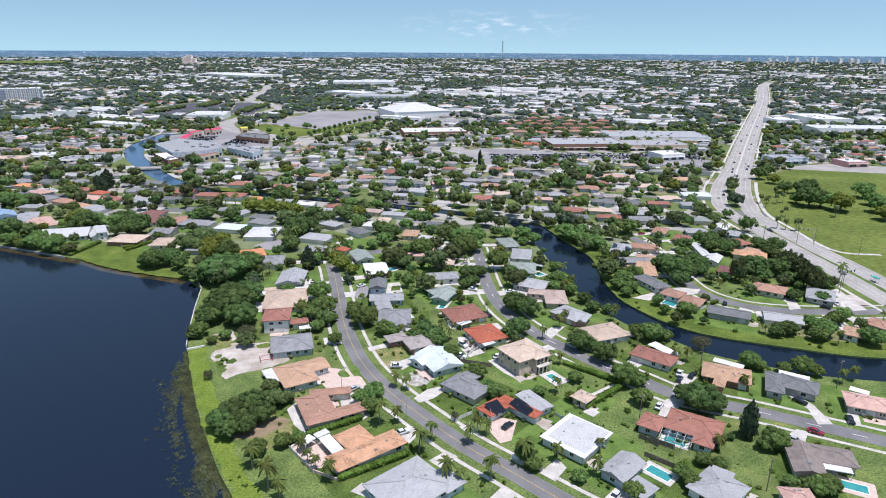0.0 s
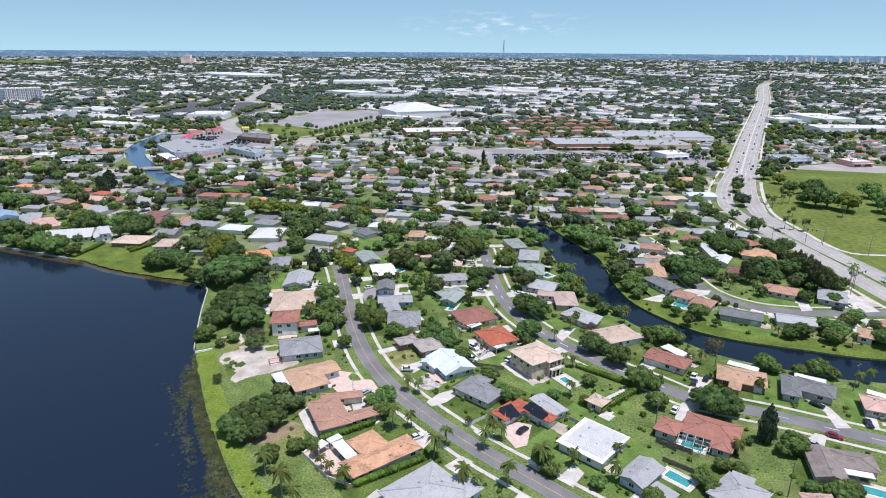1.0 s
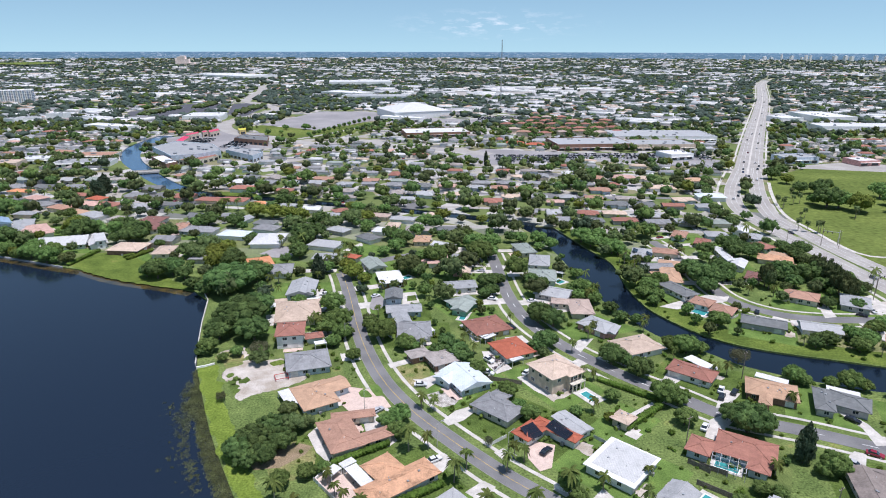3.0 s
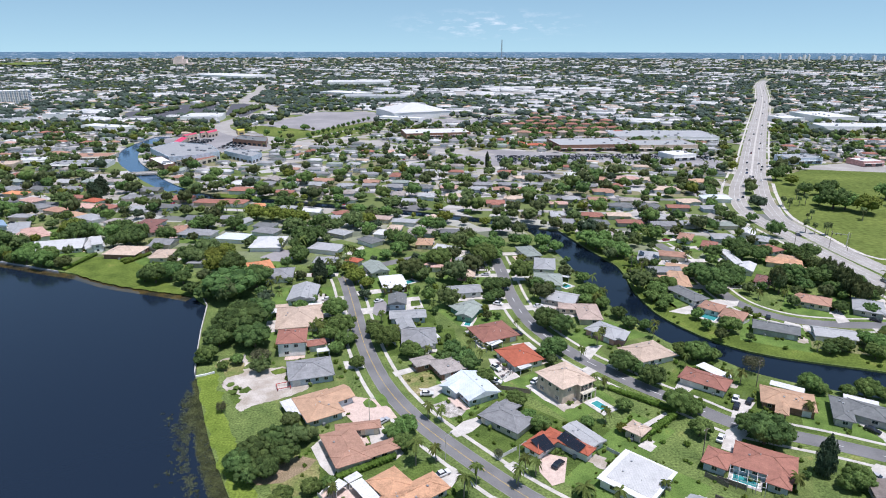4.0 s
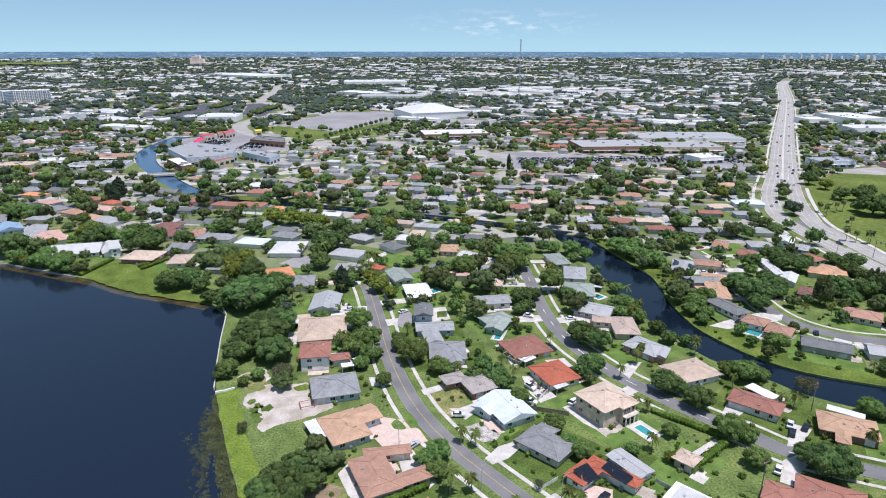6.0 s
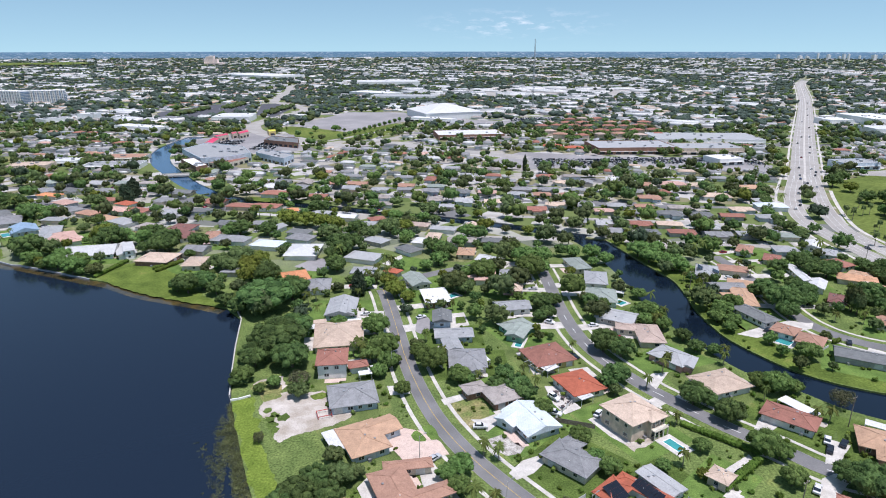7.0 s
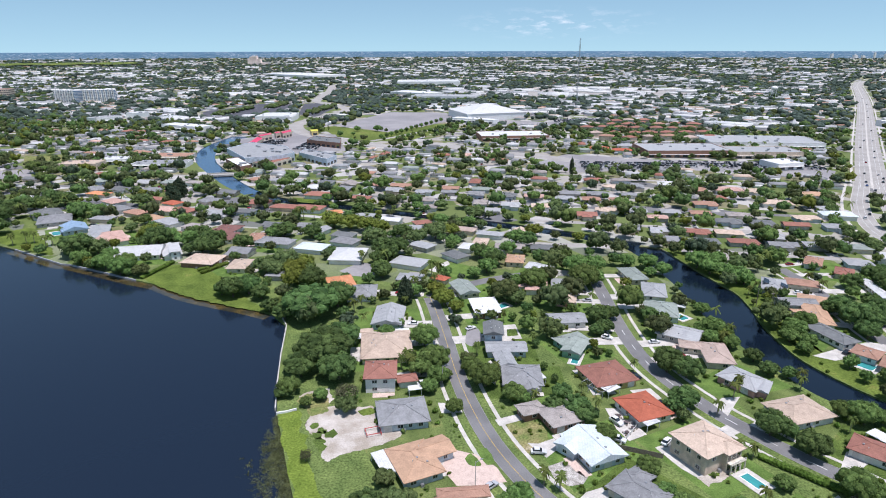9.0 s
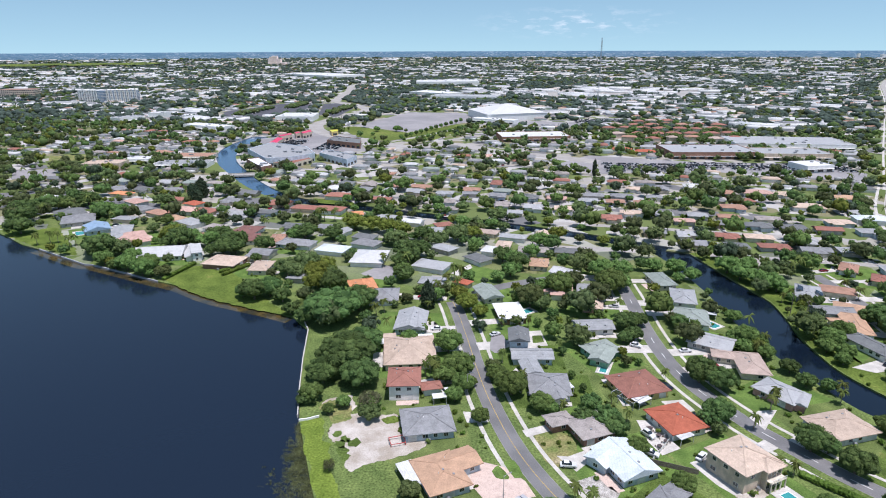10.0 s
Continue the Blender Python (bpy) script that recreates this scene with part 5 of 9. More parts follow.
def highway():
    """The pale concrete highway: a broad straight road that splits into two carriageways round a grass median."""
    strip("road", HIGHWAY_FAR, 25, 0.04, HIGHWAY, "broad pale concrete highway", "road")
    for s in (-8.4, -4.8, 4.8, 8.4):
        strip("road_line", offset_line(HIGHWAY_FAR, s), 0.16, 0.06, WHITELINE, "white lane line", "road marking", take_it=False)
    strip("median", offset_line(HIGHWAY_FAR, 0), 1.8, 0.10, CONCRETE, "narrow raised concrete median", "median", thick=0.1, take_it=False)
    for s in (-1, 1):
        strip("pavement", offset_line(HIGHWAY_FAR, s * 15.2), 2.0, 0.07, CONCRETE, "pale concrete pavement", "pavement", thick=0.1)
    strip("road", HIGHWAY_L, 11.5, 0.05, HIGHWAY, "pale concrete carriageway", "road")
    strip("road", HIGHWAY_R, 11.5, 0.055, HIGHWAY, "pale concrete carriageway", "road")
    strip("road", FRONTAGE, 2.6, 0.075, CONCRETE, "narrow pale path beside the highway", "path")
    for ln in (HIGHWAY_L, HIGHWAY_R):
        for s in (-1, 1):
            strip("road_line", offset_line(ln, s * 1.9), 0.14, 0.075, WHITELINE, "white lane line", "road marking", take_it=False)
            strip("kerb", offset_line(ln, s * 5.9), 0.4, 0.16, CONCRETE, "pale concrete kerb", "kerb", thick=0.14)
    strip("pavement", offset_line(HIGHWAY_L, 11.5), 2.0, 0.06, CONCRETE, "pale concrete pavement", "pavement", thick=0.1)


wall_run("seawall", SEAWALL, 0.7, 0.4, CONCRETE, "low white concrete seawall at the lake", "wall")
wall_run("quay_wall", QUAY, 0.25, 0.6, surface("grey_concrete", (0.34, 0.35, 0.37), fine_amt=0.15), "low grey concrete quay along the lake", "wall")


# shallow brown water under the north shore
shore = smooth_line([(q[0], q[1]) for q in SHORE_NORTH + QUAY], 5)
strip("shallows", offset_line(shore, -2.6), 5.5, -0.585, SHALLOWS, "brown shallow water under the lake bank", "water", take_it=False)


# ---------------------------------------------------------------- streets, drives and ground covers
STREET_A = smooth_line([(-47.6, 306.3), (-43.8, 294.1), (-37.0, 268.2), (-30.5, 241.8), (-23.8, 219.5), (-15.4, 198.3), (-4.9, 180.4), (7.8, 164.5), (22.2, 148.6), (34.7, 137.3), (46.4, 126.7), (59.4, 116.0)])
STREET_B = smooth_line([(32.4, 339.4), (34.1, 315.0), (35.7, 284.5), (39.2, 258.9), (44.8, 241.2), (54.8, 222.5), (63.3, 211.3), (73.8, 198.9), (85.6, 188.1), (94.5, 178.9), (105.9, 173.6), (117.1, 169.2), (127.4, 164.3), (138.6, 158.8), (150.1, 153.1), (163.4, 145.7)])
STREET_C = smooth_line([(132.5, 364.2), (136.2, 341.3), (137.9, 311.4), (137.9, 285.8), (140.2, 272.9), (145.8, 263.2), (156.6, 254.9), (172.6, 251.0), (192.7, 250.4), (215.9, 251.8), (235.6, 253.7)])
STREET_D = smooth_line([(-47.6, 306.3), (-33.2, 322.3), (-15.1, 335.4), (8.0, 345.1), (32.5, 341.6)])
street("a", STREET_A)
street("b", STREET_B)
street("c", STREET_C)
strip("road", STREET_D, 6.5, 0.02, ASPHALT, "narrow grey asphalt street", "road")
HIGHWAY_FAR = smooth_line([(1429.1, 2600.0), (1300.0, 2500.0), (1205.0, 2375.5), (1052.0, 2108.4), (915.0, 1826.4), (785.7, 1557.6), (648.0, 1281.8), (419.4, 833.6), (318.0, 632.0), (289.0, 574.0)], 8)
HIGHWAY_L = smooth_line([(294.0, 600.0), (270.5, 556.0), (250.0, 517.0), (232.6, 477.2), (221.5, 440.9), (219.3, 408.1), (220.5, 370.2), (222.5, 334.1), (224.2, 298.7), (224.9, 265.2), (227.2, 235.6)], 6)
HIGHWAY_R = smooth_line([(309.0, 604.0), (287.5, 555.2), (262.6, 499.4), (245.6, 455.4), (234.9, 416.3), (235.4, 378.4), (236.2, 340.9), (238.8, 307.9), (239.4, 287.0), (240.9, 253.9)], 6)
FRONTAGE = smooth_line([(291.0, 538.0), (274.0, 500.0), (256.0, 455.3), (245.9, 420.9), (244.6, 388.0), (243.0, 354.1), (247.8, 337.0), (268.0, 333.8)], 6)
highway()
patch("bare_ground", [(-80.7, 216.4), (-77.6, 221.0), (-72.6, 222.0), (-69.1, 216.5), (-69.3, 211.8), (-62.0, 212.5), (-54.7, 213.8), (-50.6, 204.3), (-43.4, 200.7), (-42.9, 197.4), (-47.4, 194.1), (-51.9, 191.4), (-57.3, 188.3), (-61.7, 184.5), (-63.8, 185.9), (-66.5, 193.5), (-69.5, 196.0), (-73.4, 201.0), (-73.7, 207.8)], 0.020, SAND, "bare sandy building lot", "ground")
patch("dry_lawn", [(-42.8, 159.0), (-35.7, 162.3), (-30.9, 157.8), (-31.4, 146.3), (-41.4, 146.0)], 0.020, DRYGRASS, "dry brown lawn patch", "grass", round_off=True, v=0)
patch("dry_lawn", [(-12.5, 208.9), (-3.9, 212.6), (1.6, 205.6), (0.7, 196.7), (-6.4, 194.3)], 0.020, DRYGRASS, "dry brown lawn patch", "grass", round_off=True, v=0)
patch("bank_lawn", [(-196.8, 316.0), (-192.5, 337.1), (-166.6, 329.5), (-131.0, 294.3), (-117.2, 286.3), (-116.6, 281.5), (-147.1, 290.3), (-170.3, 299.9)], 0.020, BRIGHTGRASS, "green lawn sloping to the lake", "grass", round_off=True, v=4)
patch("bank_lawn", [(-356.5, 391.4), (-332.8, 386.2), (-322.3, 396.4), (-303.4, 380.2), (-268.6, 346.3), (-296.5, 354.5), (-312.3, 361.8), (-340.6, 376.7)], 0.020, BRIGHTGRASS, "green lawn behind the lake wall", "grass", round_off=True)
patch("park_lawn", [(305.1, 568.1), (363.2, 605.5), (439.0, 586.3), (506.9, 568.1), (312.1, 308.8), (242.1, 291.1), (244.3, 343.4), (237.8, 362.4), (247.1, 437.7), (266.6, 488.6)], 0.020, PARKGRASS, "wide open park lawn", "grass", v=4)
patch("park_lawn", [(235.2, 345.2), (268.6, 330.8), (243.8, 293.6)], 0.030, PARKGRASS, "open roadside lawn", "grass", v=4)
strip("bank_lawn", offset_line(smooth_line(CANAL_R, 4), -6.5), 12.0, 0.015, BRIGHTGRASS, "mown green canal bank", "grass", take_it=False)
patch("driveway", [(9.9, 179.0), (15.2, 181.8), (16.8, 179.2), (12.6, 173.7), (7.8, 170.8), (5.8, 173.5)], 0.064, CONCRETE, "pale concrete driveway", "driveway", thick=0.08)
patch("driveway", [(20.9, 157.7), (23.8, 159.6), (27.6, 156.4), (24.0, 153.4)], 0.068, CONCRETE, "pale concrete driveway", "driveway", thick=0.08)
patch("driveway", [(-14.8, 209.8), (-4.2, 215.5), (-2.8, 212.6), (-13.3, 206.5)], 0.072, CONCRETE, "pale concrete driveway", "driveway", thick=0.08)
patch("driveway", [(-20.3, 178.1), (-16.0, 178.3), (-11.3, 169.6), (-7.6, 163.1), (-9.9, 159.9), (-17.1, 165.1)], 0.076, CONCRETE, "pale concrete driveway", "driveway", thick=0.08)
patch("driveway", [(-4.8, 198.7), (0.4, 192.4), (4.9, 198.1), (3.1, 202.0), (-1.6, 198.8)], 0.080, CONCRETE, "pale concrete driveway", "driveway", thick=0.08)
patch("driveway", [(35.6, 142.2), (40.0, 145.5), (42.6, 142.5), (38.6, 139.2)], 0.084, CONCRETE, "pale concrete driveway", "driveway", thick=0.08)
patch("driveway", [(56.4, 225.7), (60.6, 230.2), (66.8, 231.5), (59.0, 219.5)], 0.088, CONCRETE, "pale concrete driveway", "driveway", thick=0.08)
patch("driveway", [(86.8, 203.7), (96.5, 210.9), (90.9, 199.4), (82.8, 192.8), (80.8, 194.8)], 0.062, CONCRETE, "pale concrete driveway", "driveway", thick=0.08)
patch("driveway", [(102.5, 193.4), (107.5, 190.3), (99.4, 181.6), (95.4, 181.5)], 0.066, CONCRETE, "pale concrete driveway", "driveway", thick=0.08)
patch("driveway", [(85.5, 165.7), (90.9, 174.9), (97.1, 177.9), (98.3, 174.4), (87.7, 164.2)], 0.070, CONCRETE, "pale concrete driveway", "driveway", thick=0.08)
patch("driveway", [(133.7, 180.0), (136.5, 179.7), (139.4, 172.8), (139.5, 161.9), (134.6, 161.7), (136.2, 170.4)], 0.074, CONCRETE, "pale concrete driveway", "driveway", thick=0.08)
patch("driveway", [(152.6, 177.7), (154.3, 175.3), (147.9, 161.2), (144.2, 161.7)], 0.078, CONCRETE, "pale concrete driveway", "driveway", thick=0.08)
patch("driveway", [(122.3, 156.0), (126.5, 159.1), (129.2, 157.7), (125.2, 151.9), (121.8, 151.8)], 0.082, CONCRETE, "pale concrete driveway", "driveway", thick=0.08)
patch("driveway", [(65.1, 177.0), (75.6, 184.7), (76.3, 181.7), (66.1, 172.8)], 0.086, CONCRETE, "pale concrete driveway", "driveway", thick=0.08)
patch("driveway", [(-21.3, 239.1), (-17.5, 248.4), (-14.9, 244.1), (-18.4, 236.2)], 0.060, CONCRETE, "pale concrete driveway", "driveway", thick=0.08)
patch("driveway", [(-33.9, 217.6), (-27.0, 217.9), (-25.2, 212.9), (-32.0, 211.7)], 0.064, CONCRETE, "pale concrete driveway", "driveway", thick=0.08)
patch("driveway", [(30.7, 232.0), (38.1, 234.0), (40.5, 227.9), (34.6, 224.0)], 0.068, CONCRETE, "pale concrete driveway", "driveway", thick=0.08)
patch("driveway", [(38.6, 307.7), (48.3, 308.1), (47.9, 302.7), (38.9, 301.6)], 0.072, CONCRETE, "pale concrete driveway", "driveway", thick=0.08)
patch("driveway", [(43.2, 136.2), (49.1, 142.7), (51.2, 138.7), (47.0, 132.8)], 0.076, CONCRETE, "pale concrete driveway", "driveway", thick=0.08)
patch("driveway", [(181.4, 277.3), (185.4, 279.7), (178.7, 253.7), (172.8, 252.3)], 0.080, CONCRETE, "pale concrete driveway", "driveway", thick=0.08)
patch("driveway", [(205.4, 276.7), (210.2, 279.1), (208.2, 252.8), (201.2, 251.9)], 0.084, CONCRETE, "pale concrete driveway", "driveway", thick=0.08)
patch("driveway", [(113.4, 266.3), (124.0, 273.8), (141.6, 276.7), (137.9, 270.7), (123.8, 265.2), (113.6, 262.8)], 0.088, CONCRETE, "pale concrete driveway", "driveway", thick=0.08)
patch("driveway", [(1.4, 154.2), (6.4, 157.3), (9.2, 154.4), (6.1, 148.7), (1.8, 149.9)], 0.062, CONCRETE, "pale concrete driveway", "driveway", thick=0.08)
patch("driveway", [(12.1, 140.8), (17.2, 145.4), (20.4, 142.9), (16.0, 137.2)], 0.090, CONCRETE, "pale concrete driveway", "driveway", thick=0.08)
patch("driveway", [(25.7, 122.0), (32.2, 130.2), (36.2, 127.6), (31.0, 121.1)], 0.066, CONCRETE, "pale concrete driveway", "driveway", thick=0.08)
patch("driveway", [(-29.1, 184.7), (-27.7, 193.7), (-19.6, 191.8), (-13.7, 186.7), (-10.9, 181.0), (-17.5, 179.0), (-24.2, 178.0)], 0.070, PAVERS, "pinkish paved forecourt", "driveway", thick=0.08)
patch("driveway", [(30.9, 160.1), (33.3, 163.3), (39.4, 161.3), (36.7, 150.9), (33.2, 149.4), (30.6, 155.0)], 0.074, PAVERS, "pinkish paved forecourt", "driveway", thick=0.08)
patch("driveway", [(-35.1, 165.6), (-33.0, 170.0), (-25.9, 155.5), (-26.5, 152.6), (-30.7, 157.2)], 0.078, CONCRETE, "pale concrete patio", "driveway", thick=0.08)
patch("driveway", [(-5.7, 130.9), (-8.2, 127.5), (4.4, 121.5), (7.0, 124.7)], 0.082, CONCRETE, "pale concrete patio", "driveway", thick=0.08)
NAMED_DRIVES = len(DRIVES)
# ---------------------------------------------------------------- houses
home("large pale grey hip-roofed bungalow", "silver", "blue", (7.5, 127.1, 0.74, 18.8, 16.4, 2.6, "hip"), (17.2, 129.6, 0.74, 7.0, 9.0, 2.6, "hip"), pitch=0.24)
home("bungalow with a weathered orange terracotta roof", "terracotta", "white", (-5.6, 141.7, 0.65, 22.7, 8.1, 2.6, "hip"), (-9.6, 146.7, -0.86, 11.0, 9.4, 2.6, "hip"))
home("brown tile-roofed bungalow with two garage wings", "brown", "cream", (-24.5, 162.6, -1.11, 17.0, 10.6, 2.6, "hip"), (-22.1, 172.5, 0.21, 13.9, 4.4, 2.6, "hip"), (-18.1, 159.7, 0.51, 19.1, 5.5, 2.6, "hip"))
home("tan tile-roofed bungalow with pale blue walls", "tan", "blue", (-36.6, 184.0, 0.53, 12.4, 16.0, 2.6, "hip"), (-32.0, 190.0, 0.60, 10.4, 9.0, 2.65, "gable"), pitch=0.26)
home("grey hip-roofed bungalow beside a sandy lot", "grey", "blue", (-44.0, 207.6, 0.29, 16.1, 14.5, 2.6, "hip"))
home("two-storey white house with red-brown roofs", "redbrown", "white", (-54.9, 227.4, -1.41, 12.8, 11.5, 5.6, "hip"), (-45.8, 227.8, 0.33, 7.4, 5.5, 2.6, "hip"))
home("wide beige flat-pitched bungalow", "beige", "cream", (-57.8, 252.3, -1.36, 22.8, 19.7, 2.6, "hip"), (-68.2, 263.2, 0.29, 5.7, 3.6, 2.6, "flat"))
home("pale blue-grey house with steep gables", "palegrey", "blue", (-61.9, 278.7, -1.51, 19.1, 13.2, 2.6, "gable"), (-58.6, 277.3, -1.41, 15.9, 5.2, 3.2, "gable"))
home("bungalow with a vivid orange tile roof", "orange", "white", (-92.0, 313.7, -1.13, 20.0, 13.0, 2.6, "hip"))
home("grey hip-roofed bungalow among palms", "grey", "white", (-79.8, 304.7, -1.42, 15.9, 14.2, 2.6, "hip"))
home("grey-green gabled bungalow", "greygreen", "cream", (-31.9, 313.9, -1.13, 16.7, 10.3, 2.6, "gable"))
home("white flat-roofed bungalow", "chalk", "brick", (-21.2, 293.2, 0.25, 12.4, 17.4, 2.8, "flat"))
pool(-13.6, 299.8, 0.72, 6.0, 4.0, deck=1.0)
home("small two-storey pale blue house", "darkgrey", "blue", (-16.9, 264.9, -1.51, 11.8, 8.3, 5.2, "gable"))
home("pale blue-grey gabled bungalow", "palegrey", "blue", (-11.8, 254.8, 0.12, 15.9, 8.9, 2.6, "gable"), (-12.1, 244.9, -1.30, 10.3, 7.2, 2.6, "gable"))
home("grey hip-roofed bungalow with skylights", "grey", "white", (-6.1, 234.0, -1.50, 14.6, 14.2, 2.6, "hip"), (-3.5, 228.7, -1.35, 9.1, 4.9, 2.6, "gable"))
home("taupe shingle bungalow with worn patches", "taupe", "brick", (5.6, 211.4, 0.48, 12.6, 12.4, 2.6, "hip"), (-3.6, 213.4, 0.47, 8.6, 6.8, 2.6, "hip"), pitch=0.27)
home("white and pale blue metal-roofed bungalow", "paleblue", "blue", (13.8, 196.2, -1.07, 15.9, 12.7, 2.6, "gable"), (7.8, 196.5, 0.85, 8.2, 7.7, 2.6, "gable"))
home("grey shingle bungalow with hips and wings", "grey", "cream", (23.6, 177.5, -0.71, 15.2, 10.4, 2.6, "hip"), (23.8, 183.5, 0.72, 8.1, 6.3, 2.6, "hip"))
home("red-roofed bungalow with dark solar panels", "red", "white", (40.4, 165.3, -0.73, 15.5, 4.8, 2.6, "hip"), (32.2, 164.8, 0.77, 9.9, 6.6, 2.6, "hip"))
home("low white metal-roofed annex", "silver", "white", (45.8, 169.3, -0.97, 12.3, 6.4, 2.3, "gable"), pitch=0.15, street=False)
flat_house = home("large white low-roofed bungalow with a grey membrane", "chalk", "white", (56.0, 150.3, 0.84, 16.8, 15.2, 2.7, "flat"))
b = bmesh.new()
box(b, 0.7, 0.3, 2.97, 14.0, 12.6, 0.06, 0.84)
part("roof_membrane", b, ROOFS["white"], flat_house)
home("white gabled bungalow by a pool", "silver", "blue", (66.0, 136.1, 0.78, 12.3, 8.1, 2.6, "gable"), (68.6, 127.8, 0.70, 7.2, 6.8, 2.5, "flat"))
home("pale grey bungalow with a long roof", "silver", "white", (89.1, 128.2, 0.72, 13.0, 11.7, 2.6, "hip"), (91.8, 133.1, 0.92, 6.3, 5.9, 2.6, "flat"))
home("pink-roofed bungalow", "pink", "cream", (108.4, 125.0, -0.08, 8.4, 7.3, 2.6, "hip"))
home("grey bungalow beside a street", "palegrey", "grey", (68.3, 117.5, -0.60, 8.5, 5.5, 2.6, "hip"))
home("red hip-roofed bungalow with a white patio roof", "red", "white", (32.1, 218.4, -1.12, 14.4, 13.3, 2.6, "hip"))
home("red-brown bungalow with a screened pool", "redbrown", "yellow", (23.7, 238.2, 0.42, 16.7, 15.1, 2.6, "hip"))
villa = home("two-storey tan house with a beige tile roof", "beige", "tan", (44.8, 197.4, 0.58, 14.2, 13.8, 6.0, "hip"), (50.0, 195.3, 0.58, 7.6, 7.4, 5.9, "hip"), pitch=0.34)
loggia(villa, 5.2, -2.1, 0.58, 6.0, 3.6)
home("grey-green hip-roofed bungalow", "greygreen", "green", (14.4, 262.8, 0.56, 13.3, 11.1, 2.6, "hip"), (13.9, 256.3, 1.18, 8.9, 8.1, 2.6, "gable"))
home("pale grey gabled bungalow", "palegrey", "white", (13.5, 283.6, 0.20, 15.7, 10.3, 2.6, "gable"))
home("pinkish tan bungalow", "beige", "pink", (15.1, 305.7, 1.45, 10.3, 9.8, 2.6, "hip"))
home("grey bungalow", "palegrey", "grey", (14.6, 322.9, 1.49, 14.4, 10.2, 2.6, "hip"))
home("tan bungalow under trees", "tan", "cream", (-7.5, 358.6, 1.49, 13.7, 10.1, 2.6, "hip"))
home("white bungalow", "white", "white", (5.1, 346.0, -0.55, 12.8, 11.0, 2.6, "gable"))
home("grey-green bungalow by the canal", "greygreen", "cream", (51.6, 341.3, -1.35, 18.3, 10.2, 2.6, "hip"))
home("pale grey bungalow by the canal", "palegrey", "white", (57.5, 320.2, 1.41, 18.4, 11.4, 2.6, "hip"))
home("grey-green shingle bungalow by the canal", "greygreen", "white", (55.7, 297.7, 1.42, 17.1, 14.3, 2.6, "hip"))
home("pale-roofed bungalow by the canal", "silver", "grey", (57.8, 274.7, -0.46, 16.6, 12.6, 2.6, "gable"))
home("rosy tan-roofed bungalow by the canal", "rosy", "cream", (66.7, 257.9, 1.52, 17.1, 10.5, 2.6, "hip"), (59.3, 263.6, -0.20, 9.2, 6.9, 2.6, "hip"))
home("pale grey bungalow with pink walls", "silver", "pink", (70.3, 239.3, -0.83, 14.6, 11.4, 2.6, "hip"), (75.1, 234.5, 1.05, 8.9, 4.4, 2.6, "gable"))
home("large beige hip-roofed bungalow", "beige", "white", (80.7, 221.2, 0.39, 17.3, 13.2, 2.6, "hip"))
home("brown hip-roofed bungalow by the canal", "redbrown", "white", (94.9, 201.2, -0.66, 16.0, 9.9, 2.6, "hip"))
home("orange-brown bungalow with brick walls", "tan", "brick", (116.8, 188.7, -0.42, 16.3, 11.8, 2.6, "hip"), (112.8, 184.2, 1.05, 10.9, 4.1, 2.6, "hip"))
home("dark grey hip-roofed bungalow by the canal", "darkgrey", "grey", (131.0, 182.8, 1.12, 15.1, 6.2, 2.6, "hip"), (138.7, 181.5, -0.59, 12.1, 10.2, 2.6, "hip"))
home("pink-roofed bungalow with cars in front", "pink", "grey", (155.5, 170.6, -0.38, 14.0, 10.4, 2.6, "hip"))
home("big brick-red hip-roofed house with a screened pool", "brick", "blue", (93.3, 156.5, -0.52, 16.3, 12.6, 2.6, "hip"), (95.8, 152.4, 0.99, 15.3, 6.2, 2.6, "hip"), (80.7, 157.9, 0.96, 8.8, 7.0, 2.6, "hip"))
home("dark taupe hip-roofed bungalow with a pool", "umber", "cream", (118.6, 140.9, -0.28, 8.6, 14.7, 2.6, "gable"), (126.6, 142.6, -0.29, 13.0, 8.8, 2.6, "hip"), pitch=0.28)
home("small tan outbuilding on a driveway", "beige", "tan", (62.3, 171.6, -0.78, 6.4, 6.4, 2.7, "hip"))
home("grey bungalow with dark solar panels", "palegrey", "blue", (116.7, 332.7, 1.21, 18.6, 11.4, 2.6, "hip"))
home("long grey-green bungalow", "grey", "grey", (118.0, 311.8, 0.04, 16.8, 9.4, 2.6, "gable"))
home("tan-roofed bungalow", "tan", "white", (121.1, 298.7, 1.37, 22.6, 9.7, 2.6, "hip"), (115.0, 301.5, 0.04, 6.7, 3.6, 2.6, "hip"))
home("purple-grey bungalow", "darkgrey", "white", (117.8, 279.7, -1.15, 19.5, 9.3, 2.6, "hip"))
home("brown bungalow beside a white patio", "brown", "white", (123.4, 264.1, 0.83, 10.0, 9.5, 2.6, "hip"), (129.0, 255.1, 0.92, 11.3, 10.0, 2.6, "hip"))
home("dark grey long bungalow on the canal bank", "darkgrey", "grey", (140.7, 242.6, -0.45, 17.6, 9.8, 2.6, "gable"))
home("white and pale blue flat bungalow", "silver", "white", (161.4, 237.3, -0.32, 15.6, 10.0, 2.6, "gable"))
home("brown hip-roofed bungalow on a lawn", "brown", "cream", (172.9, 272.1, -0.56, 15.0, 11.7, 2.6, "hip"))
home("grey hip-roofed bungalow by the highway", "palegrey", "grey", (193.4, 264.8, 1.03, 16.2, 12.3, 2.6, "hip"))
home("tan bungalow by trees", "tan", "white", (183.4, 224.7, 0.97, 10.6, 6.4, 2.6, "hip"))
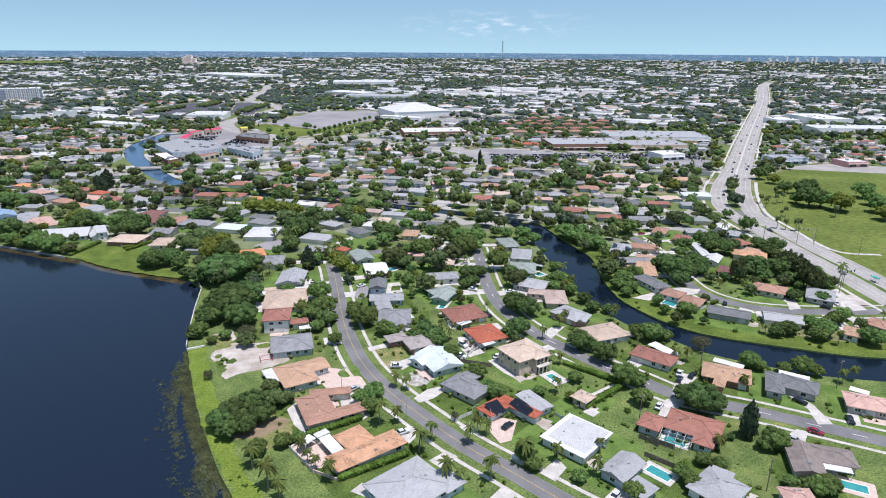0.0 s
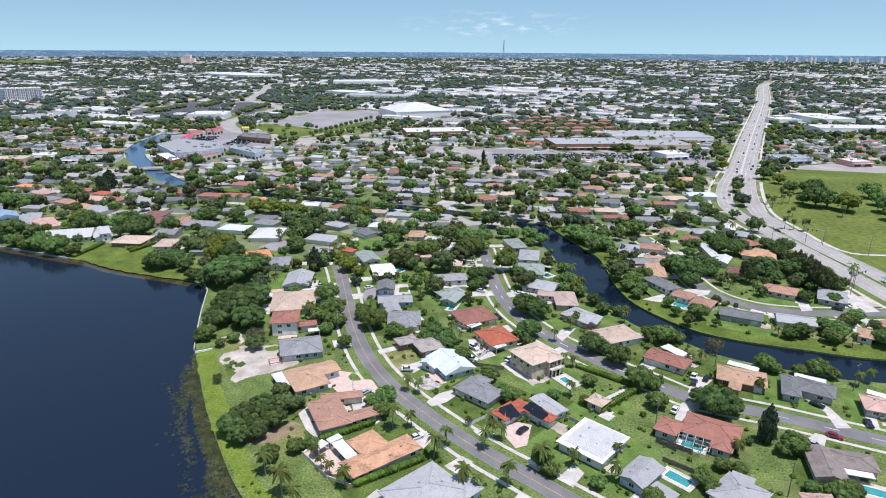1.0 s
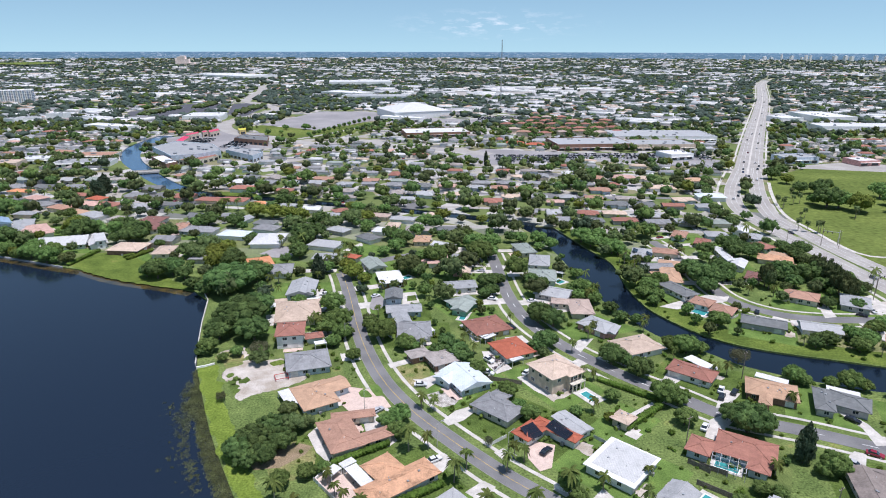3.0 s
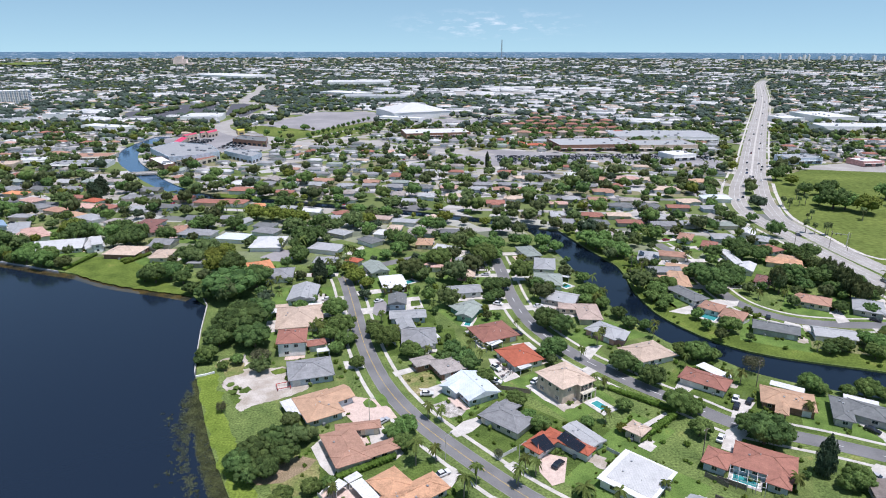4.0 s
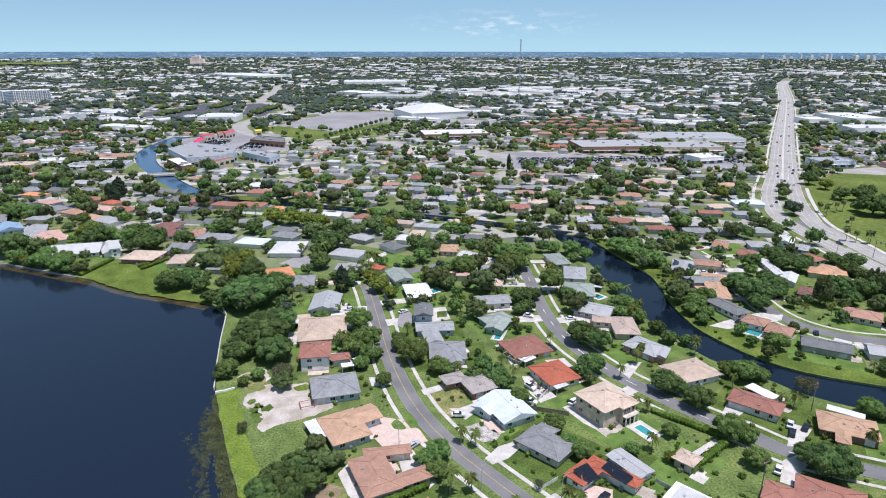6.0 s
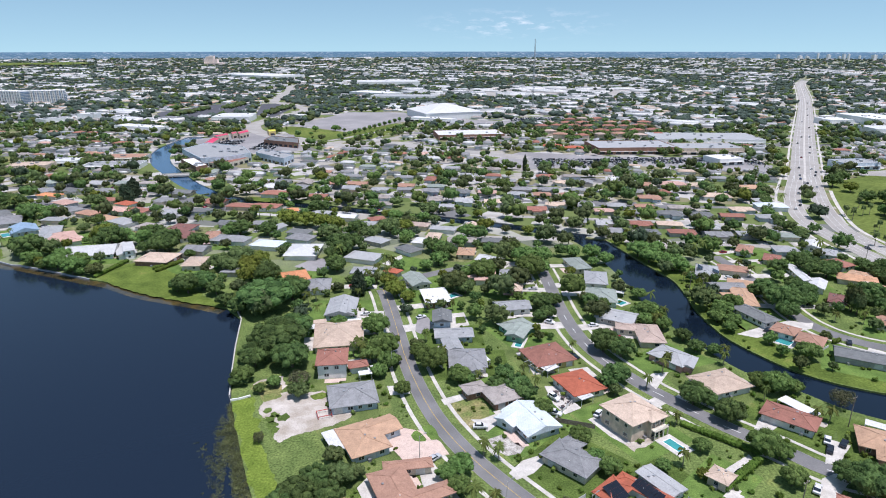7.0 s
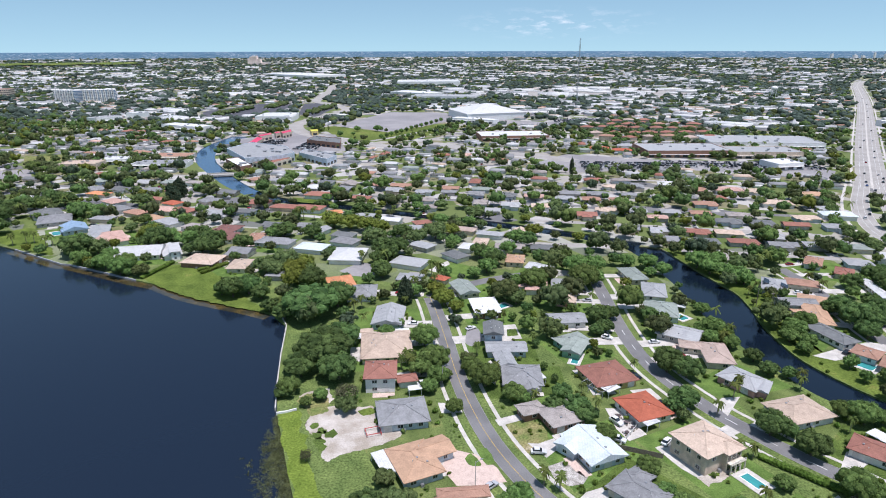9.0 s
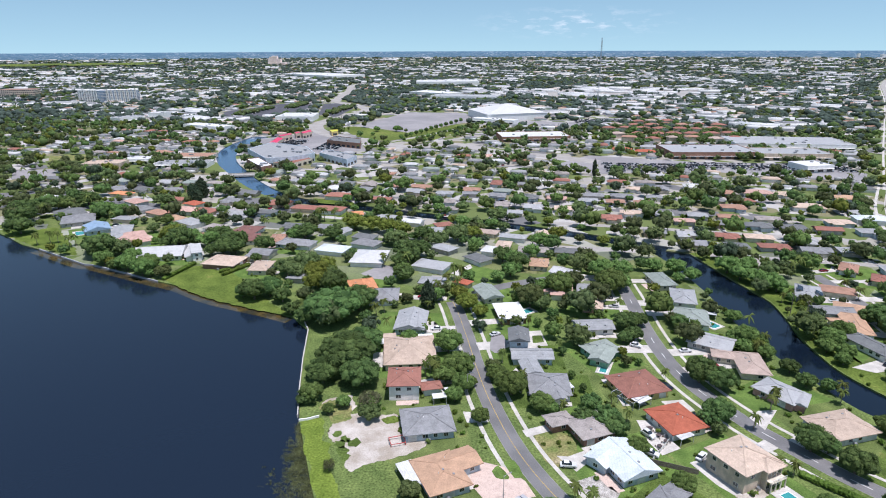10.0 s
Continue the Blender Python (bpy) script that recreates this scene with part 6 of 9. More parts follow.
home("brown hip-roofed bungalow", "brown", "cream", (200.0, 232.7, 0.62, 10.4, 9.4, 2.6, "hip"))
home("tan hip-roofed bungalow near the highway", "tan", "white", (191.3, 329.6, 0.80, 12.2, 10.7, 2.6, "hip"))
home("white bungalow with stepped roofs", "white", "white", (162.5, 331.4, 1.50, 24.1, 5.4, 2.6, "gable"), (163.5, 316.1, 0.99, 14.3, 7.7, 2.6, "gable"))
home("brown bungalow", "redbrown", "cream", (159.7, 355.2, 1.08, 12.5, 8.9, 2.6, "hip"))
home("dark red bungalow", "darkred", "cream", (162.9, 297.6, 1.01, 12.7, 7.8, 2.6, "hip"))
home("red-brown bungalow by the highway", "redbrown", "white", (191.8, 348.0, -1.14, 12.4, 10.5, 2.6, "hip"))
home("white gabled bungalow", "white", "white", (194.5, 380.5, 1.00, 14.8, 8.9, 2.6, "gable"))
home("pale grey bungalow", "palegrey", "blue", (196.0, 365.8, 0.98, 12.4, 7.8, 2.6, "hip"))
home("tan bungalow", "brown", "white", (151.5, 370.4, 1.08, 14.9, 8.9, 2.6, "hip"))
home("long white bungalow with a wide terrace", "white", "white", (-219.0, 350.7, 0.28, 26.8, 19.8, 2.6, "gable"), (-201.8, 353.9, -0.98, 21.4, 10.3, 2.6, "gable"), (-198.7, 352.0, -1.02, 18.3, 5.9, 5.0, "flat"))
home("tan hip-roofed bungalow with an open veranda", "beige", "brick", (-176.2, 341.0, -0.08, 19.4, 16.2, 2.6, "hip"))
home("beige hip-roofed bungalow", "beige", "cream", (-153.0, 335.3, -1.49, 15.6, 10.9, 2.6, "hip"))
home("pink hip-roofed house", "pink", "white", (-251.3, 373.6, -0.84, 26.0, 16.7, 2.6, "hip"))
home("dark red-roofed bungalow", "darkred", "white", (-189.6, 394.8, 1.48, 24.3, 15.9, 2.6, "hip"), (-179.3, 383.5, -1.12, 15.3, 9.9, 2.6, "flat"))
home("brown bungalow", "brown", "cream", (-163.3, 383.7, -1.38, 15.7, 10.0, 2.6, "hip"))
home("grey bungalow", "grey", "blue", (-152.2, 377.5, -0.13, 16.9, 13.2, 2.6, "hip"))
home("dark grey house with dark solar panels", "darkgrey", "white", (-333.1, 424.5, -0.76, 19.6, 18.9, 2.6, "hip"))
home("long grey bungalow by the lake", "grey", "grey", (-314.9, 409.4, -0.97, 22.1, 20.7, 2.6, "hip"))
home("blue-roofed bungalow by a lakeside pool", "blue", "blue", (-288.8, 392.0, -0.84, 18.6, 15.2, 2.6, "gable"))
home("grey bungalow", "palegrey", "white", (-266.0, 383.7, -1.07, 31.6, 12.1, 2.6, "hip"))
house("white-roofed bungalow among trees", "white", "white", (-99.8, 357.3, -1.54, 22.3, 18.7, 2.6, "hip"), near=False)
house("pale blue-roofed bungalow among trees", "paleblue", "white", (-124.2, 368.6, -0.18, 18.1, 12.8, 2.6, "hip"), near=False)
house("silver-roofed bungalow among trees", "silver", "white", (-63.9, 348.6, -0.30, 18.8, 13.0, 2.6, "hip"), near=False)
house("dark grey-roofed bungalow among trees", "darkgrey", "white", (-40.4, 362.3, -0.76, 14.3, 10.4, 2.6, "hip"), near=False)
house("red-roofed bungalow among trees", "red", "cream", (-44.9, 325.7, -0.46, 8.8, 6.2, 2.6, "hip"), near=False)
house("pale grey-roofed bungalow among trees", "palegrey", "grey", (-61.3, 378.3, -0.55, 14.9, 9.9, 2.6, "hip"), near=False)
house("grey-roofed bungalow among trees", "grey", "white", (-107.8, 381.8, -0.31, 16.4, 12.0, 2.6, "hip"), near=False)
house("beige-roofed bungalow among trees", "beige", "white", (-27.7, 386.7, 1.45, 15.8, 9.0, 2.6, "hip"), near=False)
house("white-roofed bungalow among trees", "white", "white", (-34.6, 378.0, 1.31, 11.4, 9.2, 2.6, "hip"), near=False)
house("pale grey-roofed bungalow among trees", "palegrey", "white", (-235.3, 412.1, -0.51, 19.0, 12.1, 2.6, "hip"), near=False)
house("taupe-roofed bungalow among trees", "taupe", "white", (-212.9, 402.4, -0.28, 14.8, 11.2, 2.6, "hip"), near=False)
for words, rf, wl, row in (
        ("dark grey-roofed bungalow among trees", "darkgrey", "white", (-112.0, 394.0, -0.2, 15.0, 10.0, 2.6, "hip")), ("grey-roofed bungalow by a wide tree", "grey", "white", (-145.6, 376.5, -0.15, 15.5, 11.5, 2.6, "hip")),
        ("rosy brown-roofed bungalow near the canal", "rosy", "cream", (-39.0, 413.0, -0.25, 15.0, 9.5, 2.6, "hip")), ("long grey-roofed bungalow near the canal", "palegrey", "white", (-22.5, 405.0, -0.2, 17.0, 9.0, 2.6, "hip")),
        ("red-brown-roofed bungalow by the canal", "redbrown", "white", (-68.0, 426.0, 0.5, 12.0, 9.5, 2.6, "hip")), ("white-roofed bungalow by the canal", "chalk", "white", (-89.0, 431.0, -0.2, 14.0, 9.5, 2.6, "gable")),
        ("small orange-roofed bungalow by the canal", "orange", "white", (-132.0, 446.0, 0.4, 10.5, 9.5, 2.6, "hip")), ("wide red-brown-roofed bungalow by the canal", "redbrown", "tan", (-172.0, 458.0, -0.1, 21.5, 11.0, 2.6, "hip")),
        ("pale grey-roofed bungalow by tall palms", "palegrey", "white", (-129.0, 403.0, 1.2, 11.0, 9.0, 2.6, "gable")), ("pink-roofed bungalow among trees", "pink", "white", (-306.5, 461.0, -0.5, 17.0, 12.0, 2.6, "hip")),
        ("grey-roofed bungalow on a side street", "grey", "white", (-289.0, 441.0, -0.6, 15.0, 12.0, 2.6, "hip")), ("brown-roofed bungalow on a side street", "brown", "cream", (-271.0, 432.5, -0.4, 17.0, 11.0, 2.6, "hip")),
        ("tan-roofed bungalow on a side street", "tan", "white", (-251.5, 419.5, -0.5, 15.0, 11.0, 2.6, "hip")), ("red-brown-roofed bungalow behind a lawn", "redbrown", "cream", (-241.0, 442.0, -0.3, 19.0, 11.5, 2.6, "hip")),
        ("red-roofed bungalow behind a lawn", "red", "white", (-259.5, 460.5, -0.4, 14.0, 11.0, 2.6, "hip")), ("large grey-roofed bungalow behind a lawn", "palegrey", "grey", (-217.0, 436.5, -0.2, 21.0, 13.0, 2.6, "hip")),
        ("long white-roofed bungalow in the west woods", "chalk", "white", (-375.0, 463.0, -0.4, 23.0, 10.0, 2.6, "gable")), ("orange-roofed bungalow in the west woods", "orange", "cream", (-334.0, 484.5, -0.2, 19.0, 10.0, 2.6, "hip"))):
    house(words, rf, wl, row, near=False)
# a bright oval lawn, a paved court and a straight drive between the gardens
patch("lawn", [(-47.5, 346.7), (-41.7, 355.4), (-30.6, 351.1), (-25.7, 342.8), (-29.6, 334.1), (-38.0, 330.9), (-42.8, 336.1)], 0.030, LAWNS[1], "bright oval lawn between gardens", "grass", round_off=True, v=4)
patch("driveway", [(-99.8, 337.1), (-91.7, 352.1), (-81.5, 347.8), (-79.9, 329.1), (-92.2, 331.1)], 0.040, LOT, "grey paved court between bungalows", "driveway", v=4)
patch("driveway", [(-53.2, 343.5), (-44.5, 358.9), (-42.7, 353.5), (-49.2, 340.5)], 0.045, CONCRETE, "pale concrete drive along a lawn", "driveway", v=4)
hedge(-196.6, 315.3, -193.2, 340.0, 2.2, 2.0)
hedge(-169.7, 325.1, -162.7, 341.3, 2.0, 2.0)
# ---------------------------------------------------------------- pools, hedges, cars
pool(76.6, 136.9, -0.80, 7.0, 3.6, deck=1.3)
pool(127.6, 132.6, -0.45, 7.2, 3.6, deck=1.8, deck_mat=PAVERS)
pool(55.4, 188.1, -0.99, 6.0, 3.3, deck=1.6)
pool(14.7, 252.8, 1.27, 8.3, 2.8, deck=1.0)
pool(21.1, 231.5, 0.21, 6.1, 4.5, deck=1.0)
pool(86.2, 152.0, -0.55, 6.5, 4.1, deck=1.0)
pool(120.3, 258.2, -0.81, 6.2, 5.4, deck=1.6)
pool(64.0, 295.1, -0.93, 5.2, 4.8, deck=1.0)
pool(7.8, 277.7, 0.42, 6.1, 3.9, deck=1.0)
pool(-296.8, 385.9, -0.82, 9.3, 4.8, deck=1.2)
hedge(62.5, 169.0, 77.4, 181.7, 2.2, 2.2)
hedge(-12.0, 131.9, 6.0, 143.3, 2.2, 2.0)
hedge(-25.0, 151.5, -10.0, 160.8, 2.0, 2.0)
hedge(-173.2, 329.2, -162.6, 340.6, 2.5, 2.0)
hedge(138.7, 256.9, 142.7, 259.1, 1.5, 2.0)
hedge(61.1, 198.5, 78.6, 184.8, 2.2, 1.8)
car("red", 131.1, 157.0, -0.64, where="on an asphalt street")
car("black", 135.5, 174.2, -0.89, big=1.05)
car("white", 87.1, 169.9, 0.94, big=1.25)
car("grey", 87.9, 162.8, 0.87)
car("white", 101.4, 191.7, 1.02, big=1.30)
car("black", 99.9, 187.5, 1.00, big=1.10)
car("black", 105.5, 190.4, 0.86, big=1.10)
car("black", 36.1, 157.7, 0.83)
car("white", 3.7, 153.6, 0.57)
car("silver", -15.1, 178.4, 0.81)
car("black", 68.9, 175.4, 0.75)
car("black", 150.9, 172.9, -1.77, big=1.10)
car("black", 145.6, 163.6, -1.80, big=1.10)
car("silver", 122.4, 152.4, -0.86)
car("white", -26.4, 274.2, 0.63)
car("black", 38.4, 223.9, 0.61)
car("black", 34.3, 241.1, -0.90)
car("black", 20.2, 321.0, -0.64)
car("white", 28.7, 270.9, -0.39, big=1.20)
car("red", 48.1, 323.6, 0.68)
car("black", 145.4, 257.4, 1.10)
car("black", 179.2, 268.5, -0.99)
car("white", 197.5, 258.9, -1.50)
car("black", 190.1, 254.4, -0.68)
car("white", -1.8, 194.2, 0.03, big=1.20)
car("black", 118.4, 267.5, 0.62)
car("white", -40.2, 228.8, 0.54)
car("white", 22.1, 202.4, -0.46, big=1.30)
car("black", 243.9, 459.7, 1.12, where="on the pale highway")
car("grey", 227.1, 382.5, 1.13, where="on the pale highway")
car("black", 239.9, 484.7, 1.12, where="on the pale highway")
car("white", 231.5, 474.3, 1.13, where="on the pale highway")
car("black", 268.6, 542.5, 1.13, where="on the pale highway")
car("white", 258.7, 525.0, 1.11, where="on the pale highway")
car("grey", 296.5, 598.6, 1.11, where="on the pale highway")
car("black", 285.8, 564.1, 1.14, where="on the pale highway")
car("black", 315.2, 637.8, 1.12, where="on the pale highway")
car("white", 324.2, 631.7, 1.12, where="on the pale highway")
car("red", 347.9, 698.3, 1.14, where="on the pale highway")
car("black", 319.7, 615.3, 1.12, where="on the pale highway")
car("silver", 372.2, 728.9, 1.14, where="on the pale highway")
car("black", 394.4, 771.2, 1.12, where="on the pale highway")
car("white", 438.7, 858.9, 1.13, where="on the pale highway")
car("black", 490.3, 960.4, 1.11, where="on the pale highway")
car("grey", 578.4, 1137.2, 1.13, where="on the pale highway")
car("white", 635.8, 1251.2, 1.14, where="on the pale highway")
car("black", 706.8, 1389.8, 1.13, where="on the pale highway")
car("white", 520.5, 1040.7, 1.13, where="on the pale highway")
car("silver", 428.2, 858.2, 1.13, where="on the pale highway")
car("black", 394.9, 801.0, 1.11, where="on the pale highway")
car("blue", 289.5, 583.6, 1.13, where="on the pale highway")
car("white", 285.6, 548.4, 1.13, where="on the pale highway")
car("black", 310.8, 599.4, 1.12, where="on the pale highway")
car("white", 786.0, 1560.7, 1.11, where="on the pale highway")
car("white", 898.4, 1779.2, 1.14, where="on the pale highway")
car("black", 226.8, 381.3, -1.50, where="on the pale highway")
car("grey", 225.9, 301.0, -1.55, where="on the pale highway")
# ---------------------------------------------------------------- trees and shrubs
tree("broad1", -52.8, 154.5, 7.0, 4.7)
tree("broad1", -49.4, 158.7, 8.0, 5.4)
tree("broad1", -45.9, 164.2, 7.1, 4.7)
tree("broad1", -41.1, 158.5, 6.4, 4.2)
tree("broad1", -48.9, 150.3, 5.6, 3.7)
tree("broad1", -44.5, 152.5, 6.2, 4.1)
tree("broad3", -40.1, 167.4, 6.1, 4.1)
tree("broad3", -36.5, 169.7, 4.4, 3.0)
tree("broad3", -43.5, 176.6, 4.6, 3.1)
tree("broad0", -37.6, 142.9, 4.6, 3.1)
tree("broad0", -31.1, 146.1, 4.2, 2.8)
tree("broad0", -26.7, 148.5, 3.5, 2.3)
tree("broad0", -11.2, 170.2, 4.7, 3.1)
tree("broad0", -7.8, 172.9, 5.7, 3.8)
tree("broad0", -7.8, 165.1, 4.9, 3.3)
tree("broad1", -97.0, 279.5, 14.5, 13.0)
tree("broad1", -88.0, 292.0, 11.0, 8.5)
tree("broad1", -107.0, 276.0, 8.0, 5.5)
tree("broad1", -79.5, 239.5, 13.5, 11.0)
tree("broad1", -70.5, 229.5, 10.0, 7.5)
tree("broad1", -84.5, 229.5, 8.5, 6.5)
tree("broad1", -75.0, 250.0, 11.0, 8.0)
tree("broad1", -86.0, 216.6, 3.6, 4.0)
tree("bare", -64.3, 215.9, 6.0, 4.2)
tree("broad1", -106.8, 312.5, 10.5, 7.0)
tree("broad1", -140.1, 297.5, 10.1, 6.7)
tree("broad1", -134.3, 302.0, 9.3, 6.2)
tree("broad1", -146.4, 299.2, 6.3, 4.2)
tree("broad1", -126.0, 296.6, 7.2, 4.8)
tree("broad1", -116.9, 283.3, 6.0, 4.0)
tree("broad3", -127.3, 337.1, 11.3, 7.6)
tree("broad3", -129.3, 325.1, 8.9, 5.9)
tree("broad3", -136.3, 330.0, 9.0, 6.0)
tree("broad2", -119.7, 325.6, 9.9, 6.6)
tree("broad2", -118.8, 338.0, 8.1, 5.4)
tree("broad0", -43.5, 257.1, 8.8, 5.9)
tree("broad0", -38.1, 239.7, 9.0, 6.0)
tree("broad0", -41.8, 235.0, 7.0, 4.7)
tree("broad0", -34.7, 230.1, 6.5, 4.3)
tree("broad0", -37.3, 223.6, 4.9, 3.3)
tree("broad0", -18.6, 229.9, 8.7, 5.8)
tree("broad0", -24.0, 238.3, 5.9, 3.9)
tree("broad0", -28.2, 212.7, 4.7, 3.1)
tree("broad0", -9.3, 221.2, 6.2, 4.2)
tree("broad0", -5.7, 220.3, 4.1, 2.7)
tree("broad1", 3.9, 215.3, 5.4, 3.6)
tree("broad1", 10.7, 214.9, 6.8, 4.5)
tree("broad1", 13.0, 210.9, 6.0, 4.0)
tree("broad1", 6.8, 224.2, 5.6, 3.7)
tree("broad0", 18.6, 202.6, 5.1, 3.4)
tree("broad0", 27.7, 187.5, 5.4, 3.6)
tree("broad0", 33.6, 174.6, 5.1, 3.4)
tree("broad0", 30.4, 179.3, 4.0, 2.7)
tree("broad2", -40.1, 298.2, 8.2, 5.4)
tree("broad2", -45.4, 310.3, 6.5, 4.3)
tree("broad2", -34.0, 291.8, 5.3, 3.5)
tree("broad1", -78.0, 354.7, 9.6, 6.4)
tree("broad1", -73.8, 367.1, 9.9, 6.6)
tree("broad1", -75.0, 329.1, 7.9, 5.3)
tree("broad1", -82.3, 350.6, 7.3, 4.9)
tree("broad1", 99.2, 168.1, 10.1, 6.7)
tree("broad1", 103.9, 168.9, 6.6, 4.4)
tree("broad1", 97.0, 173.6, 6.2, 4.1)
tree("broad0", 80.1, 184.5, 7.8, 5.2)
tree("broad0", 83.5, 183.3, 5.3, 3.5)
tree("broad0", 81.5, 172.0, 5.6, 3.7)
tree("broad1", 68.3, 210.2, 8.0, 5.3)
tree("broad1", 76.1, 201.4, 7.7, 5.1)
tree("broad1", 72.7, 209.7, 5.3, 3.5)
tree("broad1", 73.9, 205.2, 5.2, 3.4)
tree("broad0", 95.0, 222.3, 5.9, 3.9)
tree("broad0", 99.7, 219.3, 7.6, 5.1)
tree("broad0", 105.2, 219.3, 4.8, 3.2)
tree("broad0", 129.7, 198.0, 6.3, 4.2)
tree("broad0", 132.1, 195.9, 4.3, 2.9)
tree("broad0", 146.1, 193.6, 6.8, 4.5)
tree("broad0", 150.8, 192.4, 4.2, 2.8)
tree("broad0", 140.5, 194.1, 4.3, 2.9)
tree("broad0", 114.1, 148.9, 6.5, 4.3)
tree("broad0", 111.2, 148.2, 3.9, 2.6)
tree("broad0", 90.1, 140.8, 3.8, 2.5)
tree("broad0", 94.1, 138.9, 3.7, 2.5)
tree("broad0", 82.3, 134.7, 4.1, 2.8)
tree("broad0", 83.4, 131.3, 4.0, 2.7)
tree("broad0", 66.4, 127.3, 4.4, 2.9)
tree("broad0", 116.1, 129.4, 5.3, 3.6)
tree("broad0", 110.4, 132.3, 3.6, 2.4)
tree("broad0", 119.8, 130.6, 4.8, 3.4)
tree("broad0", 53.5, 133.1, 3.6, 2.4)
tree("broad0", 39.8, 141.7, 4.8, 3.2)
tree("broad0", 41.7, 137.5, 3.7, 2.5)
tree("broad0", 48.5, 176.7, 3.5, 2.3)
tree("broad0", 62.3, 185.8, 4.1, 2.8)
tree("broad1", 46.3, 246.1, 9.2, 6.1)
tree("broad1", 52.2, 242.5, 8.3, 5.5)
tree("broad1", 42.0, 256.0, 5.5, 3.6)
tree("broad1", 53.5, 232.0, 5.0, 3.3)
tree("broad1", 46.4, 222.7, 7.7, 5.1)
tree("broad1", 42.8, 220.1, 5.5, 3.7)
tree("broad1", 27.0, 285.6, 7.8, 5.2)
tree("broad1", 33.0, 290.3, 6.1, 4.1)
tree("broad1", 29.1, 276.7, 5.9, 3.9)
tree("broad1", 24.6, 274.1, 5.0, 3.3)
tree("broad0", 24.7, 325.4, 12.0, 8.0)
tree("broad0", 30.7, 331.1, 7.9, 5.3)
tree("broad0", 23.3, 345.1, 10.4, 6.9)
tree("broad0", 33.6, 347.6, 9.4, 6.3)
tree("broad0", 0.7, 321.4, 10.8, 7.2)
tree("broad0", -5.8, 323.4, 6.8, 4.5)
tree("broad0", 3.9, 320.5, 5.7, 3.8)
tree("broad0", 51.6, 358.4, 7.4, 4.9)
tree("broad0", 61.9, 356.6, 8.5, 5.7)
tree("broad0", 67.8, 347.4, 7.2, 4.8)
tree("broad0", 60.8, 345.5, 5.1, 3.4)
tree("broad0", 73.9, 300.0, 5.4, 3.6)
tree("broad0", 71.9, 279.4, 7.7, 5.1)
tree("broad0", 75.7, 276.1, 5.8, 3.9)
tree("broad0", 69.2, 270.7, 5.7, 3.8)
tree("broad0", 75.5, 267.4, 5.7, 3.8)
tree("broad0", 67.8, 279.4, 5.0, 3.4)
tree("broad1", 80.2, 257.2, 5.5, 3.7)
tree("broad1", 82.0, 247.7, 5.3, 3.5)
tree("broad1", 88.0, 245.8, 4.5, 3.0)
tree("broad0", 101.7, 339.3, 9.1, 6.1)
tree("broad0", 104.8, 338.0, 7.0, 4.7)
tree("broad0", 98.2, 346.6, 8.2, 5.5)
tree("broad0", 92.5, 352.0, 8.4, 5.6)
tree("broad0", 88.9, 361.5, 9.7, 6.5)
tree("broad0", 100.5, 366.4, 7.6, 5.0)
tree("broad0", 104.5, 280.6, 7.7, 5.1)
tree("broad0", 112.9, 290.1, 7.0, 4.7)
tree("broad0", 100.5, 275.5, 5.8, 3.9)
tree("broad0", 105.1, 272.0, 5.8, 3.8)
tree("broad0", 102.2, 266.0, 4.8, 3.2)
tree("broad1", 133.3, 291.7, 11.7, 7.8)
tree("broad1", 133.5, 304.8, 9.2, 6.2)
tree("broad1", 139.0, 290.8, 9.8, 6.5)
tree("broad1", 148.0, 299.4, 10.0, 6.7)
tree("broad1", 133.0, 281.6, 7.7, 5.1)
tree("broad1", 148.2, 295.5, 7.1, 4.7)
tree("broad1", 151.0, 314.8, 6.6, 4.4)
tree("broad1", 129.2, 304.9, 6.4, 4.2)
tree("broad1", 169.5, 334.8, 10.1, 6.7)
tree("broad1", 176.5, 331.8, 8.9, 6.0)
tree("broad1", 169.6, 347.4, 9.3, 6.2)
tree("broad1", 154.5, 338.0, 8.0, 5.4)
tree("broad1", 186.6, 343.1, 6.0, 4.0)
tree("broad1", 179.6, 300.6, 10.0, 6.7)
tree("broad1", 187.4, 298.1, 9.0, 6.0)
tree("broad1", 194.0, 296.9, 9.9, 6.6)
tree("broad1", 200.1, 294.4, 8.9, 5.9)
tree("broad1", 202.5, 287.9, 7.8, 5.2)
tree("broad1", 172.1, 296.4, 7.1, 4.7)
tree("broad1", 178.5, 288.5, 6.9, 4.6)
tree("broad1", 189.6, 284.9, 6.9, 4.6)
tree("broad1", 202.7, 282.9, 5.9, 4.0)
tree("broad1", 207.8, 336.1, 9.0, 6.0)
tree("broad1", 204.3, 341.6, 6.0, 4.0)
tree("broad1", 201.0, 328.0, 5.8, 3.9)
tree("broad1", 180.1, 264.0, 5.6, 3.7)
tree("broad1", 191.7, 261.0, 5.5, 3.7)
tree("broad1", 155.0, 227.1, 4.9, 3.3)
tree("broad1", 158.0, 226.5, 6.3, 4.2)
tree("broad1", 152.5, 224.4, 4.8, 3.2)
tree("broad0", 171.7, 232.1, 5.7, 3.8)
tree("broad0", 172.2, 225.2, 7.7, 5.2)
tree("broad0", 184.7, 238.1, 5.8, 3.9)
tree("broad0", 190.9, 242.2, 5.2, 3.4)
tree("broad0", 167.5, 220.6, 6.2, 4.1)
tree("broad0", 187.7, 217.1, 7.5, 5.0)
tree("broad0", 187.3, 222.9, 4.8, 3.2)
tree("broad0", 122.3, 243.9, 6.8, 4.5)
